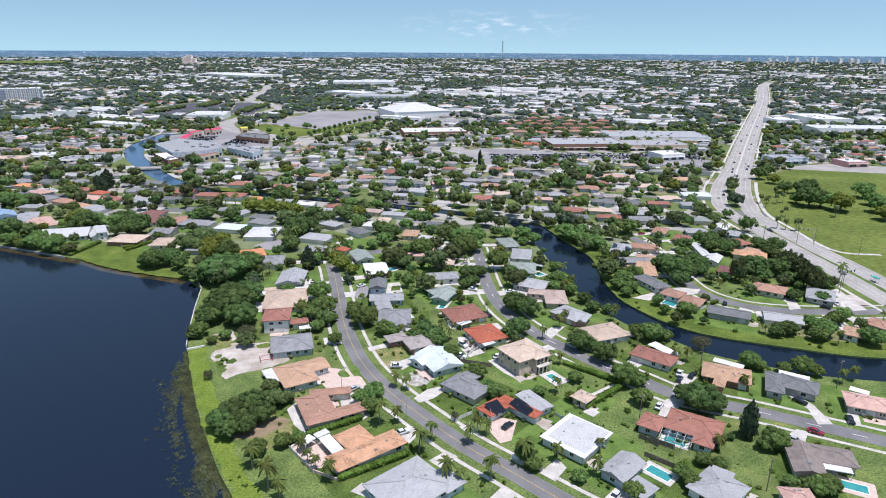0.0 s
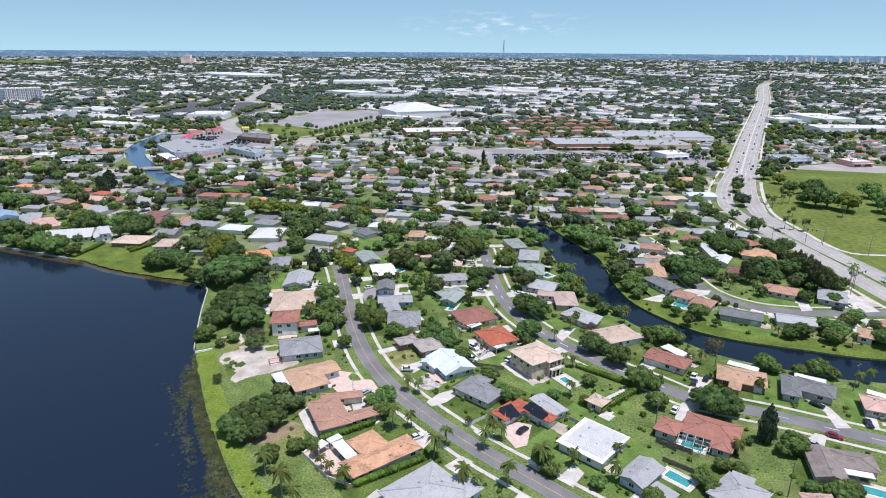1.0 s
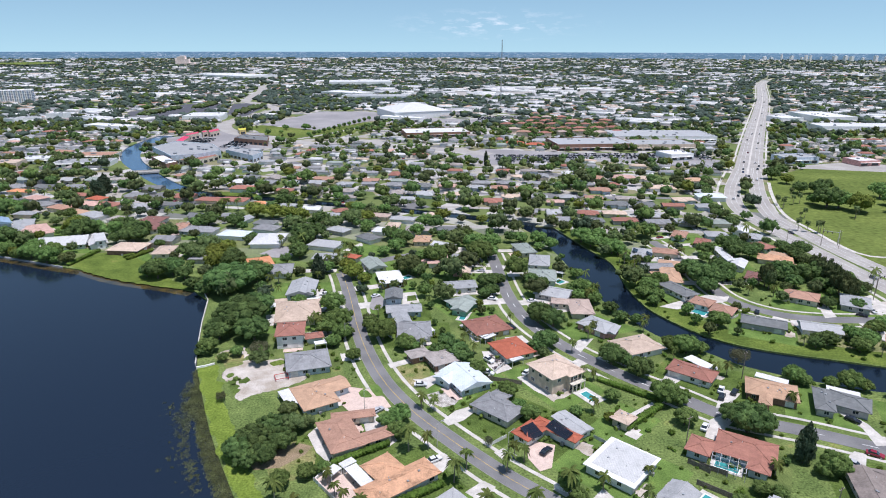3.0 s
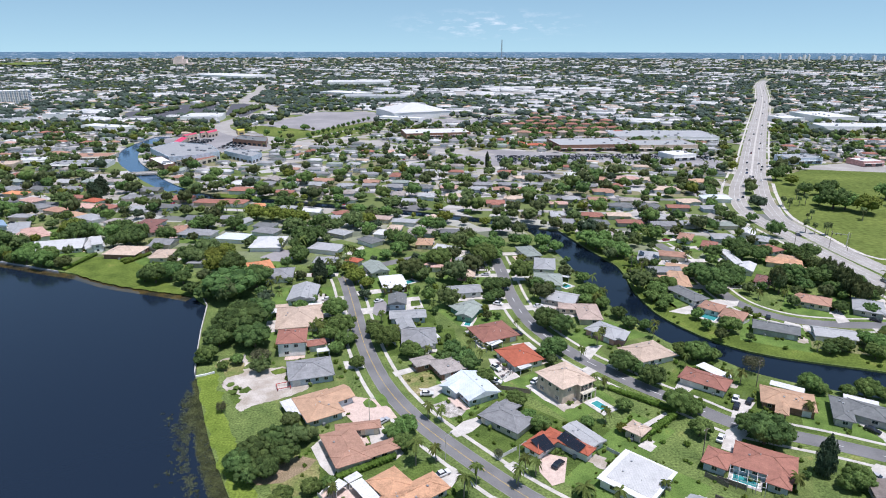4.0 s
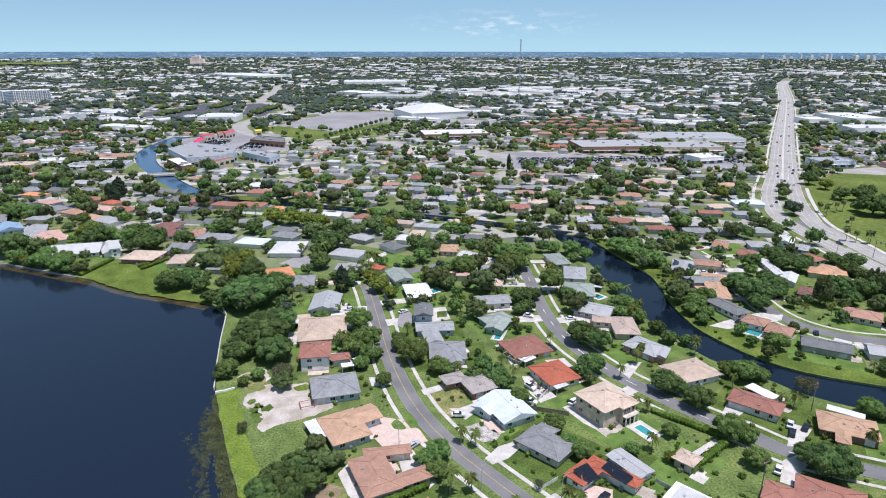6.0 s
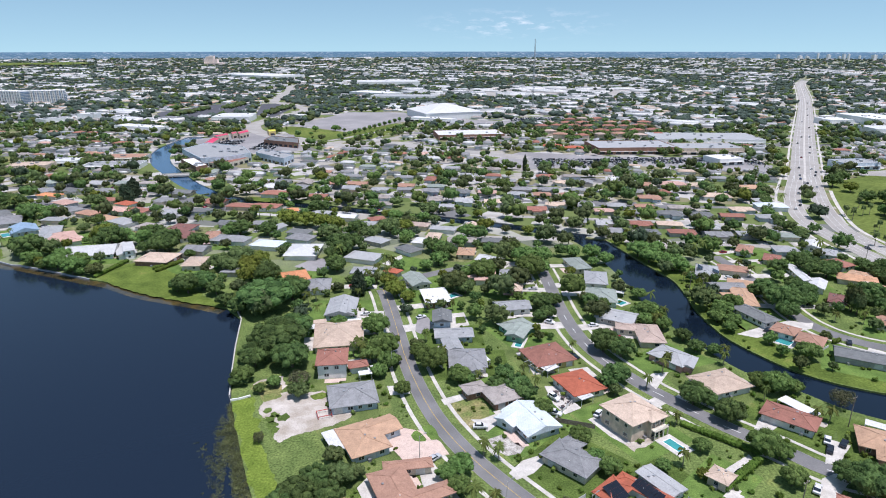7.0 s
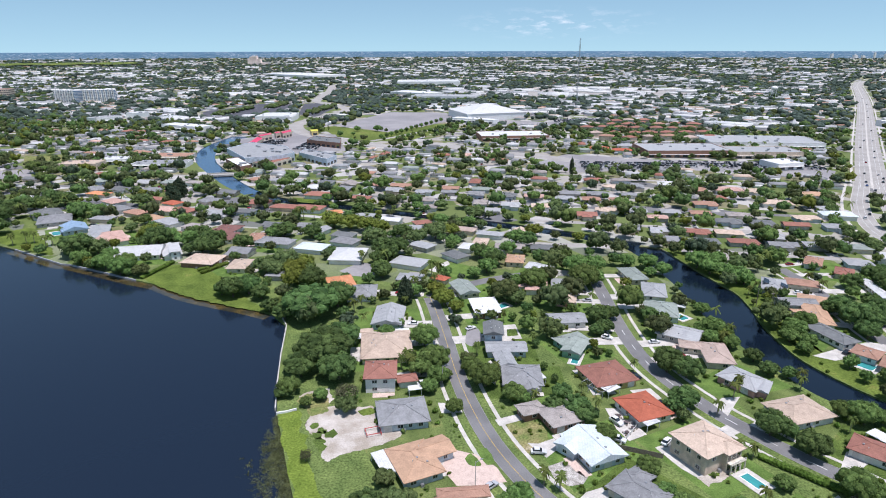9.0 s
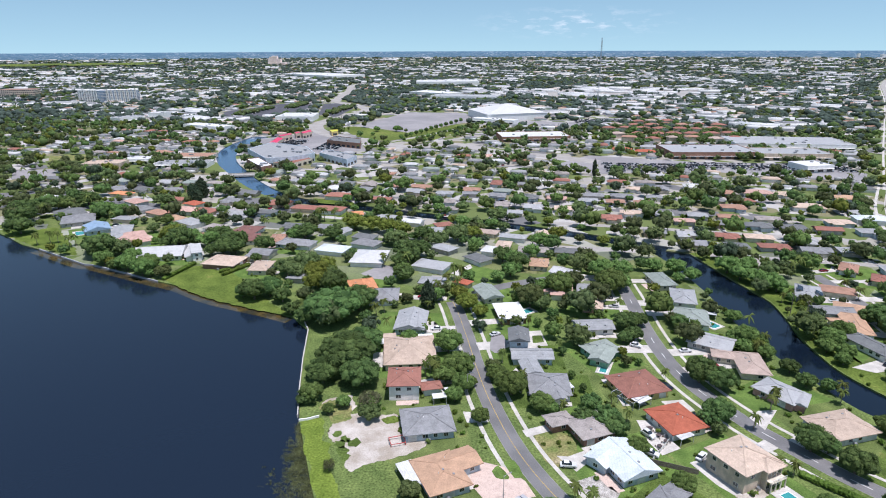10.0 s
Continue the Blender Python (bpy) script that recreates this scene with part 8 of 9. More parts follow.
flat_block("warehouse", "large white flat warehouse", "chalk", "white", 630.6, 1043.9, 0.08, 58.8, 90.0, 9.0, "building", 5, 0)
flat_block("warehouse", "long white flat warehouse", "chalk", "white", 599.6, 903.4, -0.03, 121.8, 45.0, 8.0, "building", 5, 0)
flat_block("church", "white hall with a low roof", "chalk", "white", -389.6, 1025.5, 0.08, 55.7, 60.0, 8.0, "building", 2, 0)
flat_block("warehouse", "large pale flat-roofed building", "chalk", "white", -471.2, 885.5, -0.36, 77.2, 25.0, 7.0, "building", 3, 0)
flat_block("warehouse", "large pale flat-roofed building", "silver", "white", -652.5, 965.7, 1.07, 38.2, 30.0, 8.0, "building", 3, 0)
flat_block("warehouse", "large pale flat-roofed building", "chalk", "white", -629.4, 1021.7, 0.09, 27.0, 25.0, 10.0, "building", 3, 0)
flat_block("warehouse", "large pale flat-roofed building", "chalk", "white", -380.7, 1016.2, 0.08, 45.0, 40.0, 7.0, "building", 3, 0)
flat_block("warehouse", "large pale flat-roofed building", "chalk", "white", -270.9, 2038.9, 0.15, 194.8, 120.0, 12.0, "building", 3, 0)
flat_block("warehouse", "large pale flat-roofed building", "chalk", "white", -239.1, 1566.6, -0.56, 120.8, 60.0, 9.0, "building", 3, 0)
flat_block("warehouse", "large pale flat-roofed building", "silver", "white", -156.8, 1457.4, -0.11, 145.9, 60.0, 9.0, "building", 3, 0)
flat_block("warehouse", "large pale flat-roofed building", "chalk", "white", -838.0, 2515.2, -0.63, 335.5, 160.0, 12.0, "building", 3, 0)
flat_block("warehouse", "large pale flat-roofed building", "chalk", "white", -1492.7, 2479.4, -0.10, 177.5, 100.0, 10.0, "building", 3, 0)
flat_block("warehouse", "large pale flat-roofed building", "chalk", "white", -1849.0, 2776.8, -0.40, 226.4, 90.0, 10.0, "building", 3, 0)
apartment_slab(-970.0, 1320.0, -0.28, 62.0, 24.0, 25.0, 8)
apartment_slab(-905.0, 1330.0, 0.42, 64.0, 24.0, 26.0, 8)
# the pond shares the water colour with painted-in sky blue
patch("pond", [(-1304.4, 1412.0), (-1149.2, 1390.5), (-1069.3, 1310.7), (-1167.8, 1271.7), (-1290.0, 1300.0)], 0.05, CANAL_SKY_TINT, "blue pond before the flats", "water")
flat_block("apartment_block", "four-storey tan apartment building", "brick", "tan", -1243.3, 1428.8, 0.33, 76.4, 40.0, 19.0, "building", 0, 4)
estate = random.Random(77)
for y0, x0, x1 in ((828, 110, 250), (873, 100, 246), (920, 96, 262), (968, 112, 276), (1012, 150, 214)):
    x = x0
    while x < x1:
        y = y0 + 0.08 * (x - x0) + estate.uniform(-9, 9)
        house("two-storey apartment house with brick-red tile roof", estate.choice(("redbrown", "brick", "brown", "rosy", "redbrown")), estate.choice(("tan", "cream", "tan")),
              (x, y, estate.uniform(-0.5, 0.5), estate.uniform(13, 20), 13.0, 6.2, "hip"), near=False, category="apartment house", group="apartment houses")
        for _ in range(2):
            r = estate.uniform(3.5, 6.0)
            tree("mid%d" % estate.choice((0, 1, 1, 3)), x + estate.uniform(-12, 12), y - estate.uniform(10, 16), r * 1.6, r)
        x += estate.uniform(19, 27)
house("low house with a red roof among trees", "red", "white", (90.6, 753.7, -0.10, 22.0, 13.0, 3.0, "hip"), near=False)
house("low house with a red roof among trees", "red", "white", (113.5, 741.0, -0.10, 22.0, 13.0, 3.0, "hip"), near=False)
house("low house with a silver grey roof among trees", "silver", "white", (124.9, 775.8, -0.10, 22.0, 13.0, 3.0, "hip"), near=False)
house("low house with a pink roof among trees", "pink", "white", (164.6, 545.6, -0.10, 22.0, 13.0, 3.0, "hip"), near=False)
house("low house with a tan roof among trees", "tan", "white", (227.0, 533.7, -0.10, 22.0, 13.0, 3.0, "hip"), near=False)
house("low house with a pale blue roof among trees", "paleblue", "white", (212.7, 473.0, -0.10, 22.0, 13.0, 3.0, "hip"), near=False)
house("low house with a white roof among trees", "white", "white", (123.8, 562.2, -0.10, 22.0, 13.0, 3.0, "hip"), near=False)
house("low house with a beige roof among trees", "beige", "white", (185.1, 503.3, -0.10, 22.0, 13.0, 3.0, "hip"), near=False)
house("low house with a brick roof among trees", "brick", "white", (-423.8, 753.1, -0.10, 22.0, 13.0, 3.0, "hip"), near=False)
house("low house with a pink roof among trees", "pink", "white", (-256.4, 441.0, -0.10, 22.0, 13.0, 3.0, "hip"), near=False)
house("low house with a brick roof among trees", "brick", "white", (-153.7, 455.4, -0.10, 22.0, 13.0, 3.0, "hip"), near=False)
house("low house with a brick roof among trees", "brick", "white", (-158.6, 497.1, -0.10, 22.0, 13.0, 3.0, "hip"), near=False)
house("low house with a brown roof among trees", "brown", "white", (-271.9, 653.0, -0.10, 22.0, 13.0, 3.0, "hip"), near=False)
house("low house with a brown roof among trees", "brown", "white", (-416.0, 675.7, -0.10, 22.0, 13.0, 3.0, "hip"), near=False)
hotel(-1410.0, 3421.0, 72)
rng_far = random.Random(9)
for a in (24.9, 26.4, 26.9, 27.6, 28.3, 29.0, 29.3, 29.6, 30.3, 31.2, 31.9, 32.3, 33.0, 33.8, 34.4, 34.9, 35.6, 36.4, 37.0):
    far_tower(4540 * math.sin(radians(a)), 4540 * math.cos(radians(a)), rng_far.uniform(20, 38), rng_far.uniform(9, 24))
mast(113.1, 1243.6, 128)
water_tower(593.8, 1564.9, 27)
bridge(-287.5, 569.4, -255.6, 580.1)
play_frame(-51.6, 199.0, 0.4)
wall_run("garden_wall", [(-28.6, 145.1), (-24.4, 140.1), (-20.1, 135.2), (-12.0, 131.5)], 0.9, 0.3, PAVERS, "low pinkish garden wall beside a lawn", "wall", z0=-0.1)
wall_run("garden_wall", [(-28.6, 145.1), (-25.2, 152.1)], 0.9, 0.3, WHITE, "low white garden wall beside a patio", "wall", z0=-0.1)
patch("patio", [(-28.2, 145.4), (-25.2, 151.0), (-15.5, 147.0), (-13.5, 138.5), (-20.0, 136.0)], 0.05, PAVERS, "pinkish paved patio behind a house", "patio", v=4)
patio_roof(-24.0, 146.6, 0.95, 4.2, 3.2, 2.3)
patio_roof(-20.4, 149.8, 0.75, 4.4, 2.6, 2.3)
tree("bare", -67.8, 183.9, 3.5, 1.8)
CAR_PARKS = [(-314, 719, -289, 790), (-261, 732, -233, 815), (-524, 1064, -504, 1207), (-488, 1209, -467, 1303), (-376, 1108, -356, 1271), (59, 637, 143, 674), (141, 659, 291, 683), (59, 1025, 144, 1076)]
tree("mid0", -175.0, 819.5, 7.0, 3.2)
tree("mid0", -151.3, 804.6, 7.0, 3.2)
tree("mid1", -171.1, 833.2, 7.0, 3.2)
tree("mid1", -146.6, 817.3, 7.0, 3.2)
tree("mid0", -167.2, 847.3, 7.0, 3.2)
tree("mid0", -141.7, 830.5, 7.0, 3.2)
tree("mid1", -163.1, 861.9, 7.0, 3.2)
tree("mid1", -136.7, 844.1, 7.0, 3.2)
tree("mid0", -158.9, 877.0, 7.0, 3.2)
tree("mid0", -131.6, 858.1, 7.0, 3.2)
tree("mid1", -154.5, 892.6, 7.0, 3.2)
tree("mid1", -126.2, 872.5, 7.0, 3.2)
tree("mid0", -150.0, 908.7, 7.0, 3.2)
tree("mid0", -120.7, 887.4, 7.0, 3.2)
tree("mid1", -145.3, 925.3, 7.0, 3.2)
tree("mid1", -115.0, 902.9, 7.0, 3.2)
tree("mid0", -140.5, 942.6, 7.0, 3.2)
tree("mid0", -109.1, 918.8, 7.0, 3.2)
tree("mid1", -135.5, 960.5, 7.0, 3.2)
tree("mid1", -103.0, 935.2, 7.0, 3.2)
tree("mid0", -130.3, 979.0, 7.0, 3.2)
tree("mid0", -96.7, 952.3, 7.0, 3.2)
tree("mid1", -124.9, 998.2, 7.0, 3.2)
tree("mid1", -90.2, 969.9, 7.0, 3.2)
tree("mid0", -119.3, 1018.2, 7.0, 3.2)
tree("mid0", -83.5, 988.1, 7.0, 3.2)
tree("mid0", -224.4, 892.9, 7.5, 5.0)
tree("mid0", -196.7, 895.2, 8.8, 5.9)
tree("mid0", -220.7, 854.0, 4.7, 3.1)
tree("feather", 196.8, 296.1, 13.0, 4.6)
tree("feather", 195.9, 287.7, 14.0, 4.9)
tree("feather", 195.2, 279.8, 13.0, 4.8)
tree("feather", 198.3, 304.8, 12.0, 4.1)
tree("feather", 195.8, 273.8, 12.0, 4.8)
tree("feather", 164.0, 288.6, 13.0, 3.9)
tree("feather", 164.3, 285.4, 11.0, 3.4)
house("low terracotta-roofed bungalow under garden trees", "terracotta", "cream", (187.5, 325.1, -0.45, 18.0, 11.0, 2.6, "hip"), near=False)
house("low tan-roofed bungalow under garden trees", "tan", "cream", (193.0, 311.2, -0.40, 15.0, 8.0, 2.6, "hip"), near=False)
house("low beige-roofed bungalow under garden trees", "beige", "cream", (187.9, 316.5, 0.90, 9.0, 7.0, 2.6, "hip"), near=False)
house("low brown-roofed bungalow under garden trees", "brown", "cream", (131.4, 336.9, -0.30, 15.0, 10.0, 2.6, "hip"), near=False)
house("low tan-roofed bungalow under garden trees", "tan", "cream", (127.3, 315.1, -0.40, 14.0, 11.0, 2.6, "hip"), near=False)
patch("driveway", [(104.4, 264.3), (119.2, 272.8), (132.3, 278.8), (141.2, 275.4), (129.5, 268.1), (118.9, 264.6), (111.2, 261.1)], 0.030, CONCRETE, "wide pale concrete parking apron", "driveway")
patch("parking_lot", [(-67.2, 1782.2), (505.1, 1936.9), (420.6, 1600.1), (16.6, 1496.7)], 0.025, HIGHWAY, "pale concrete yards between distant halls", "car park")
HALL_YARD = (-38, 1511, 455, 1877)
tree("fan", 257.4, 458.7, 8.0, 6.4)
tree("fan", 262.2, 457.1, 7.0, 5.6)
tree("fan", 268.9, 457.4, 8.0, 6.4)
tree("fan", 251.1, 415.2, 6.0, 4.8)
tree("fan", 256.0, 418.5, 8.0, 6.4)
tree("fan", 238.9, 384.9, 8.0, 6.4)
tree("fan", 245.8, 382.6, 9.0, 7.2)
tree("fan", 290.1, 416.7, 8.0, 6.4)
tree("fan", 325.5, 433.9, 7.0, 5.6)
tree("mid1", 103.3, 152.7, 2.5, 1.2)
tree("mid1", 98.7, 150.6, 2.5, 0.8)
tree("mid1", 97.2, 147.9, 2.5, 0.6)
patch("flower_bed", [(-22.9, 189.5), (-21.3, 192.2), (-18.0, 187.7), (-19.2, 186.6), (-21.6, 187.0)], 0.115, LAWNS[1], "small oval lawn island in a driveway", "grass", round_off=True)
patch("flower_bed", [(-19.9, 193.7), (-17.0, 195.1), (-14.4, 189.3), (-16.6, 187.5)], 0.115, LAWNS[1], "small lawn island beside a driveway", "grass", round_off=True)
patch("gravel_yard", [(0.4, 188.6), (7.3, 192.8), (11.2, 185.2), (9.6, 182.2), (5.6, 181.0), (2.0, 183.9)], 0.032, GRAVEL, "pale gravel front yard of a house", "ground")
weedy = random.Random(12)
for x, y, r in ((-66.6, 193.0, 2.2), (-64.6, 196.8, 2.6), (-67.4, 198.4, 1.7), (-65.0, 190.2, 2.0), (-68.6, 196.0, 2.0), (-70.6, 201.0, 1.6)):
    patch("weeds", [(x + r * weedy.uniform(0.5, 1.3) * math.cos(0.63 * i), y + r * weedy.uniform(0.5, 1.3) * math.sin(0.63 * i)) for i in range(10)], 0.034, LAWNS[3], "green weeds spreading over bare sand", "grass", v=0)
patch("bare_earth", [(-48.2, 151.1), (-44.8, 155.9), (-37.8, 162.0), (-32.3, 160.0), (-33.9, 156.0), (-39.7, 150.3), (-46.4, 149.3)], 0.032, surface("brown_earth", (0.27, 0.20, 0.13), (0.19, 0.15, 0.085), scale=0.3, fine=2.4, fine_amt=0.3), "bare brown earth beside a clump of trees", "ground", v=0)
patch("bare_earth", [(-81.0, 213.9), (-78.2, 218.5), (-71.6, 217.4), (-68.3, 209.6), (-72.9, 206.0)], 0.032, DRYGRASS, "dusty brown earth beside the sand", "ground", round_off=True, v=0)
patch("weeds", [(-58.5, 210.5), (-55.0, 212.3), (-53.0, 209.5), (-57.0, 208.0)], 0.034, BRIGHTGRASS, "thin green weeds on bare sand", "grass", round_off=True, v=0)
patch("patio", [(20.8, 219.9), (24.6, 220.2), (31.3, 206.8), (25.4, 202.8), (22.5, 208.7)], 0.055, CONCRETE, "pale paved yard with clutter", "patio", v=4)
patch("patio", [(-13.8, 279.2), (-7.9, 280.8), (-5.3, 267.6), (-13.0, 265.0)], 0.095, CONCRETE, "white paved frame round a small lawn", "patio", v=4)
patch("lawn", [(-11.5, 275.4), (-7.7, 276.4), (-6.7, 270.3), (-11.2, 268.9)], 0.110, LAWNS[3], "small square lawn in white paving", "grass", v=0)
patch("driveway", [(-28.0, 273.1), (-23.6, 275.1), (-21.4, 265.5), (-23.8, 259.1), (-27.6, 260.9)], 0.092, LOT, "grey turning circle before a house", "driveway", round_off=True)
patch("path", [(32.3, 200.4), (37.8, 203.8), (40.5, 194.5), (45.2, 188.0), (43.3, 185.5), (37.4, 191.6)], 0.050, CONCRETE, "white paved side yard of the tall house", "path", v=4)
patch("verge_island", [(205.7, 267.1), (207.2, 257.6), (211.5, 256.9), (213.9, 261.2), (212.3, 271.0)], 0.05, SAND, "sandy planted island at a street corner", "ground", round_off=True)
patio_roof(-68.5, 259.0, 0.28, 7.4, 5.0)
patio_roof(-53.8, 264.6, 0.24, 6.0, 4.6)
patio_roof(-42.2, 222.2, 0.33, 4.6, 3.0)
car("white", 36.2, 203.0, 0.9, big=1.1)
car("white", 22.9, 211.6, -0.9, big=1.4, where="parked on a paved yard")
bus_shelter(235.2, 289.5, 1.55)
street_signal(211.8, 281.4, 0.3)
street_signal(241.5, 357.0, 2.9)
for x, y, turn in ((24.2, 215.3, 0.3), (26.0, 211.8, 1.2), (27.6, 209.0, -0.4), (25.2, 206.4, 0.8), (-23.8, 142.6, 0.5), (-20.6, 139.9, 1.4), (-17.0, 144.4, 0.1)):
    garden_table(x, y, turn)
flat_block("school", "low tan school building", "beige", "tan", -421.9, 589.0, 0.19, 35.1, 22.0, 7.0, "school", 3, 0)
flat_block("hall", "low brown-roofed community hall", "brown", "cream", -365.8, 654.6, 0.11, 39.8, 26.0, 4.0, "building", 2, 0)
flat_block("hall", "long pale grey flat-roofed hall", "palegrey", "white", -354.4, 612.1, 0.17, 52.8, 24.0, 4.0, "building", 4, 0)
flat_block("school", "white flat-roofed school wing", "chalk", "white", -409.9, 625.3, 0.24, 24.6, 20.0, 5.0, "school", 2, 0)
patch("parking_lot", [(-507.5, 569.8), (-475.3, 585.0), (-446.4, 552.0), (-477.3, 535.6)], 0.026, LOT, "grey car park beside a school", "car park")
patch("field", [(-536.6, 654.4), (-499.5, 666.0), (-473.6, 632.9), (-506.5, 615.8)], 0.022, DRYGRASS, "dry school sports field", "grass")
# ---------------------------------------------------------------- backdrop at the horizon
def backdrop():
    R, n = 4660.0, 96
    v, f = [], []
    for i in range(n):
        a = 2 * math.pi * i / n
        v += [(R * math.cos(a), R * math.sin(a), -5), (R * math.cos(a), R * math.sin(a), HORIZON_H)]
    for i in range(n):
        j = (i + 1) % n
        f.append((2 * i, 2 * i + 1, 2 * j + 1, 2 * j))
    me = bpy.data.meshes.new("backdrop")
    me.from_pydata(v, [], f)
    m = bpy.data.materials.new("hazy_distance")
    m.use_nodes = True
    nd, ln = m.node_tree.nodes, m.node_tree.links
    b = nd["Principled BSDF"]
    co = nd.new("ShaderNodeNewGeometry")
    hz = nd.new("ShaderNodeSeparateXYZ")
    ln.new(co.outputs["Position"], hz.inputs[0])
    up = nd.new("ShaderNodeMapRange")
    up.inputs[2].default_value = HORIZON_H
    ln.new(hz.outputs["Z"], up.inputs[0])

    def flecks(sx, sz, lo, hi):
        sc = nd.new("ShaderNodeMapping")
        sc.inputs["Scale"].default_value = (sx, sx, sz)
        ln.new(co.outputs["Position"], sc.inputs[0])
        nz = nd.new("ShaderNodeTexNoise")
        nz.inputs["Scale"].default_value, nz.inputs["Detail"].default_value, nz.inputs["Roughness"].default_value = 1.0, 8, 0.7
        ln.new(sc.outputs[0], nz.inputs["Vector"])
        mr = nd.new("ShaderNodeMapRange")
        mr.inputs[1].default_value, mr.inputs[2].default_value = lo, hi
        ln.new(nz.outputs[0], mr.inputs[0])
        return mr.outputs[0]

    def mixed(fac, a, c):
        mx = nd.new("ShaderNodeMix")
        mx.data_type = "RGBA"
        ln.new(fac, mx.inputs[0])
        for k, q in ((6, a), (7, c)):
            if isinstance(q, tuple):
                mx.inputs[k].default_value = (*q, 1)
            else:
                ln.new(q, mx.inputs[k])
        return mx.outputs[2]

    # haze is painted into these colours: greyer low down, bluer towards the top
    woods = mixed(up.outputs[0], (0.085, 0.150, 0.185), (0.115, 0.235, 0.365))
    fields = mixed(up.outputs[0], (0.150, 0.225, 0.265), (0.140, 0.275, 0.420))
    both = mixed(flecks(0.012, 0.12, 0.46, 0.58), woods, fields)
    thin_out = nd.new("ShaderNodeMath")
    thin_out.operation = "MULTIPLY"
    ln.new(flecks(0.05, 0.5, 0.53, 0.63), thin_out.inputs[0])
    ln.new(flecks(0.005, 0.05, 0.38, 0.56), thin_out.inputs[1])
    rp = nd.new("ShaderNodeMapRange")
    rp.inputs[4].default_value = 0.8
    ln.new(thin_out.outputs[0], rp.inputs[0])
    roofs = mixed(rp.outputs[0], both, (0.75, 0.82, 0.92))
    # the ring glows with its painted colours and takes no sunlight
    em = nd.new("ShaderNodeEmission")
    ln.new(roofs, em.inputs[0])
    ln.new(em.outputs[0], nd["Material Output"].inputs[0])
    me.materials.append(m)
    tagged(new("backdrop", me), "glowing backdrop painted as a hazy blue wooded horizon", "backdrop", "", "structure")


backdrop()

# ---------------------------------------------------------------- the wide suburb behind: streets, houses, trees
CHANCE = random.Random(77)
ROOF_MIX = ["palegrey", "palegrey", "grey", "grey", "grey", "grey", "white", "silver", "silver", "taupe", "taupe", "taupe", "beige", "brown", "brown", "darkgrey", "darkgrey", "darkgrey", "redbrown", "pink", "brick", "greygreen"]
ROOF_SAY = {"chalk": "white", "greygreen": "grey-green", "palegrey": "pale grey", "darkgrey": "dark grey", "redbrown": "red-brown", "paleblue": "pale blue", "brick": "brick-red", "silver": "silver-grey"}


def in_view(x, y, side=60):
    return -0.98 * y - side - 40 < x < 0.86 * y + side


def back_streets():
    """Light streets between pairs of house rows, cut where something else stands."""
    for k in range(10):
        y0 = 338 + 52 * k
        run = []
        for x in range(-640, 700, 8):
            y = y0 - 0.06 * x + 6 * math.sin(x / 130.0 + k)
            if in_view(x, y) and not is_taken(x, y, 3.0):
                run.append((x, y))
                continue
            if len(run) > 5:
                strip("road", np.array(run, float), 6.4, 0.03, HIGHWAY if k % 3 else ASPHALT, "straight pale grey back street", "road")
            run = []
        if len(run) > 5:
            strip("road", np.array(run, float), 6.4, 0.03, HIGHWAY if k % 3 else ASPHALT, "straight pale grey back street", "road")


def small_house(seed):
    """A low house with walls and a hip or gable roof, one unit long and wide."""
    b = bmesh.new()
    rng = random.Random(seed)
    box(b, 0, 0, 0.31, 0.93, 0.90, 0.62, 0, 0)
    roof_shape(b, Matrix.Diagonal((1, 1, 1, 1)), 1.0, 0.999, 0.6, "hip" if seed % 2 else "gable", 0.7, 0.05)
    for f in b.faces:
        if f.calc_center_median().z > 0.615 or f.normal.z < -0.9:
            f.material_index = 1
    return template(b)


def wing_house(seed):
    b = bmesh.new()
    box(b, 0, 0, 0.31, 0.93, 0.55, 0.62, 0, 0)
    box(b, 0.25, -0.25, 0.31, 0.42, 0.5, 0.62, 0, 0)
    for m, L, W in ((Matrix.Translation((0, 0, 0)), 1.0, 0.6), (Matrix.Translation((0.25, -0.2, 0)), 0.6, 0.5)):
        roof_shape(b, m, L, W, 0.6, "hip", 0.9, 0.05)
    for f in b.faces:
        if f.calc_center_median().z > 0.615:
            f.material_index = 1
    return template(b)


def flat_hall():
    b = bmesh.new()
    box(b, 0, 0, 0.46, 1, 1, 0.92, 0, 0)
    box(b, 0, 0, 0.96, 1.0, 1.0, 0.07, 0, 1)
    for x, y in ((0.2, 0.2), (-0.3, 0.1), (0.1, -0.3)):
        box(b, x, y, 1.05, 0.05, 0.06, 0.14, 0, 0)
    return template(b)


HOMES = []


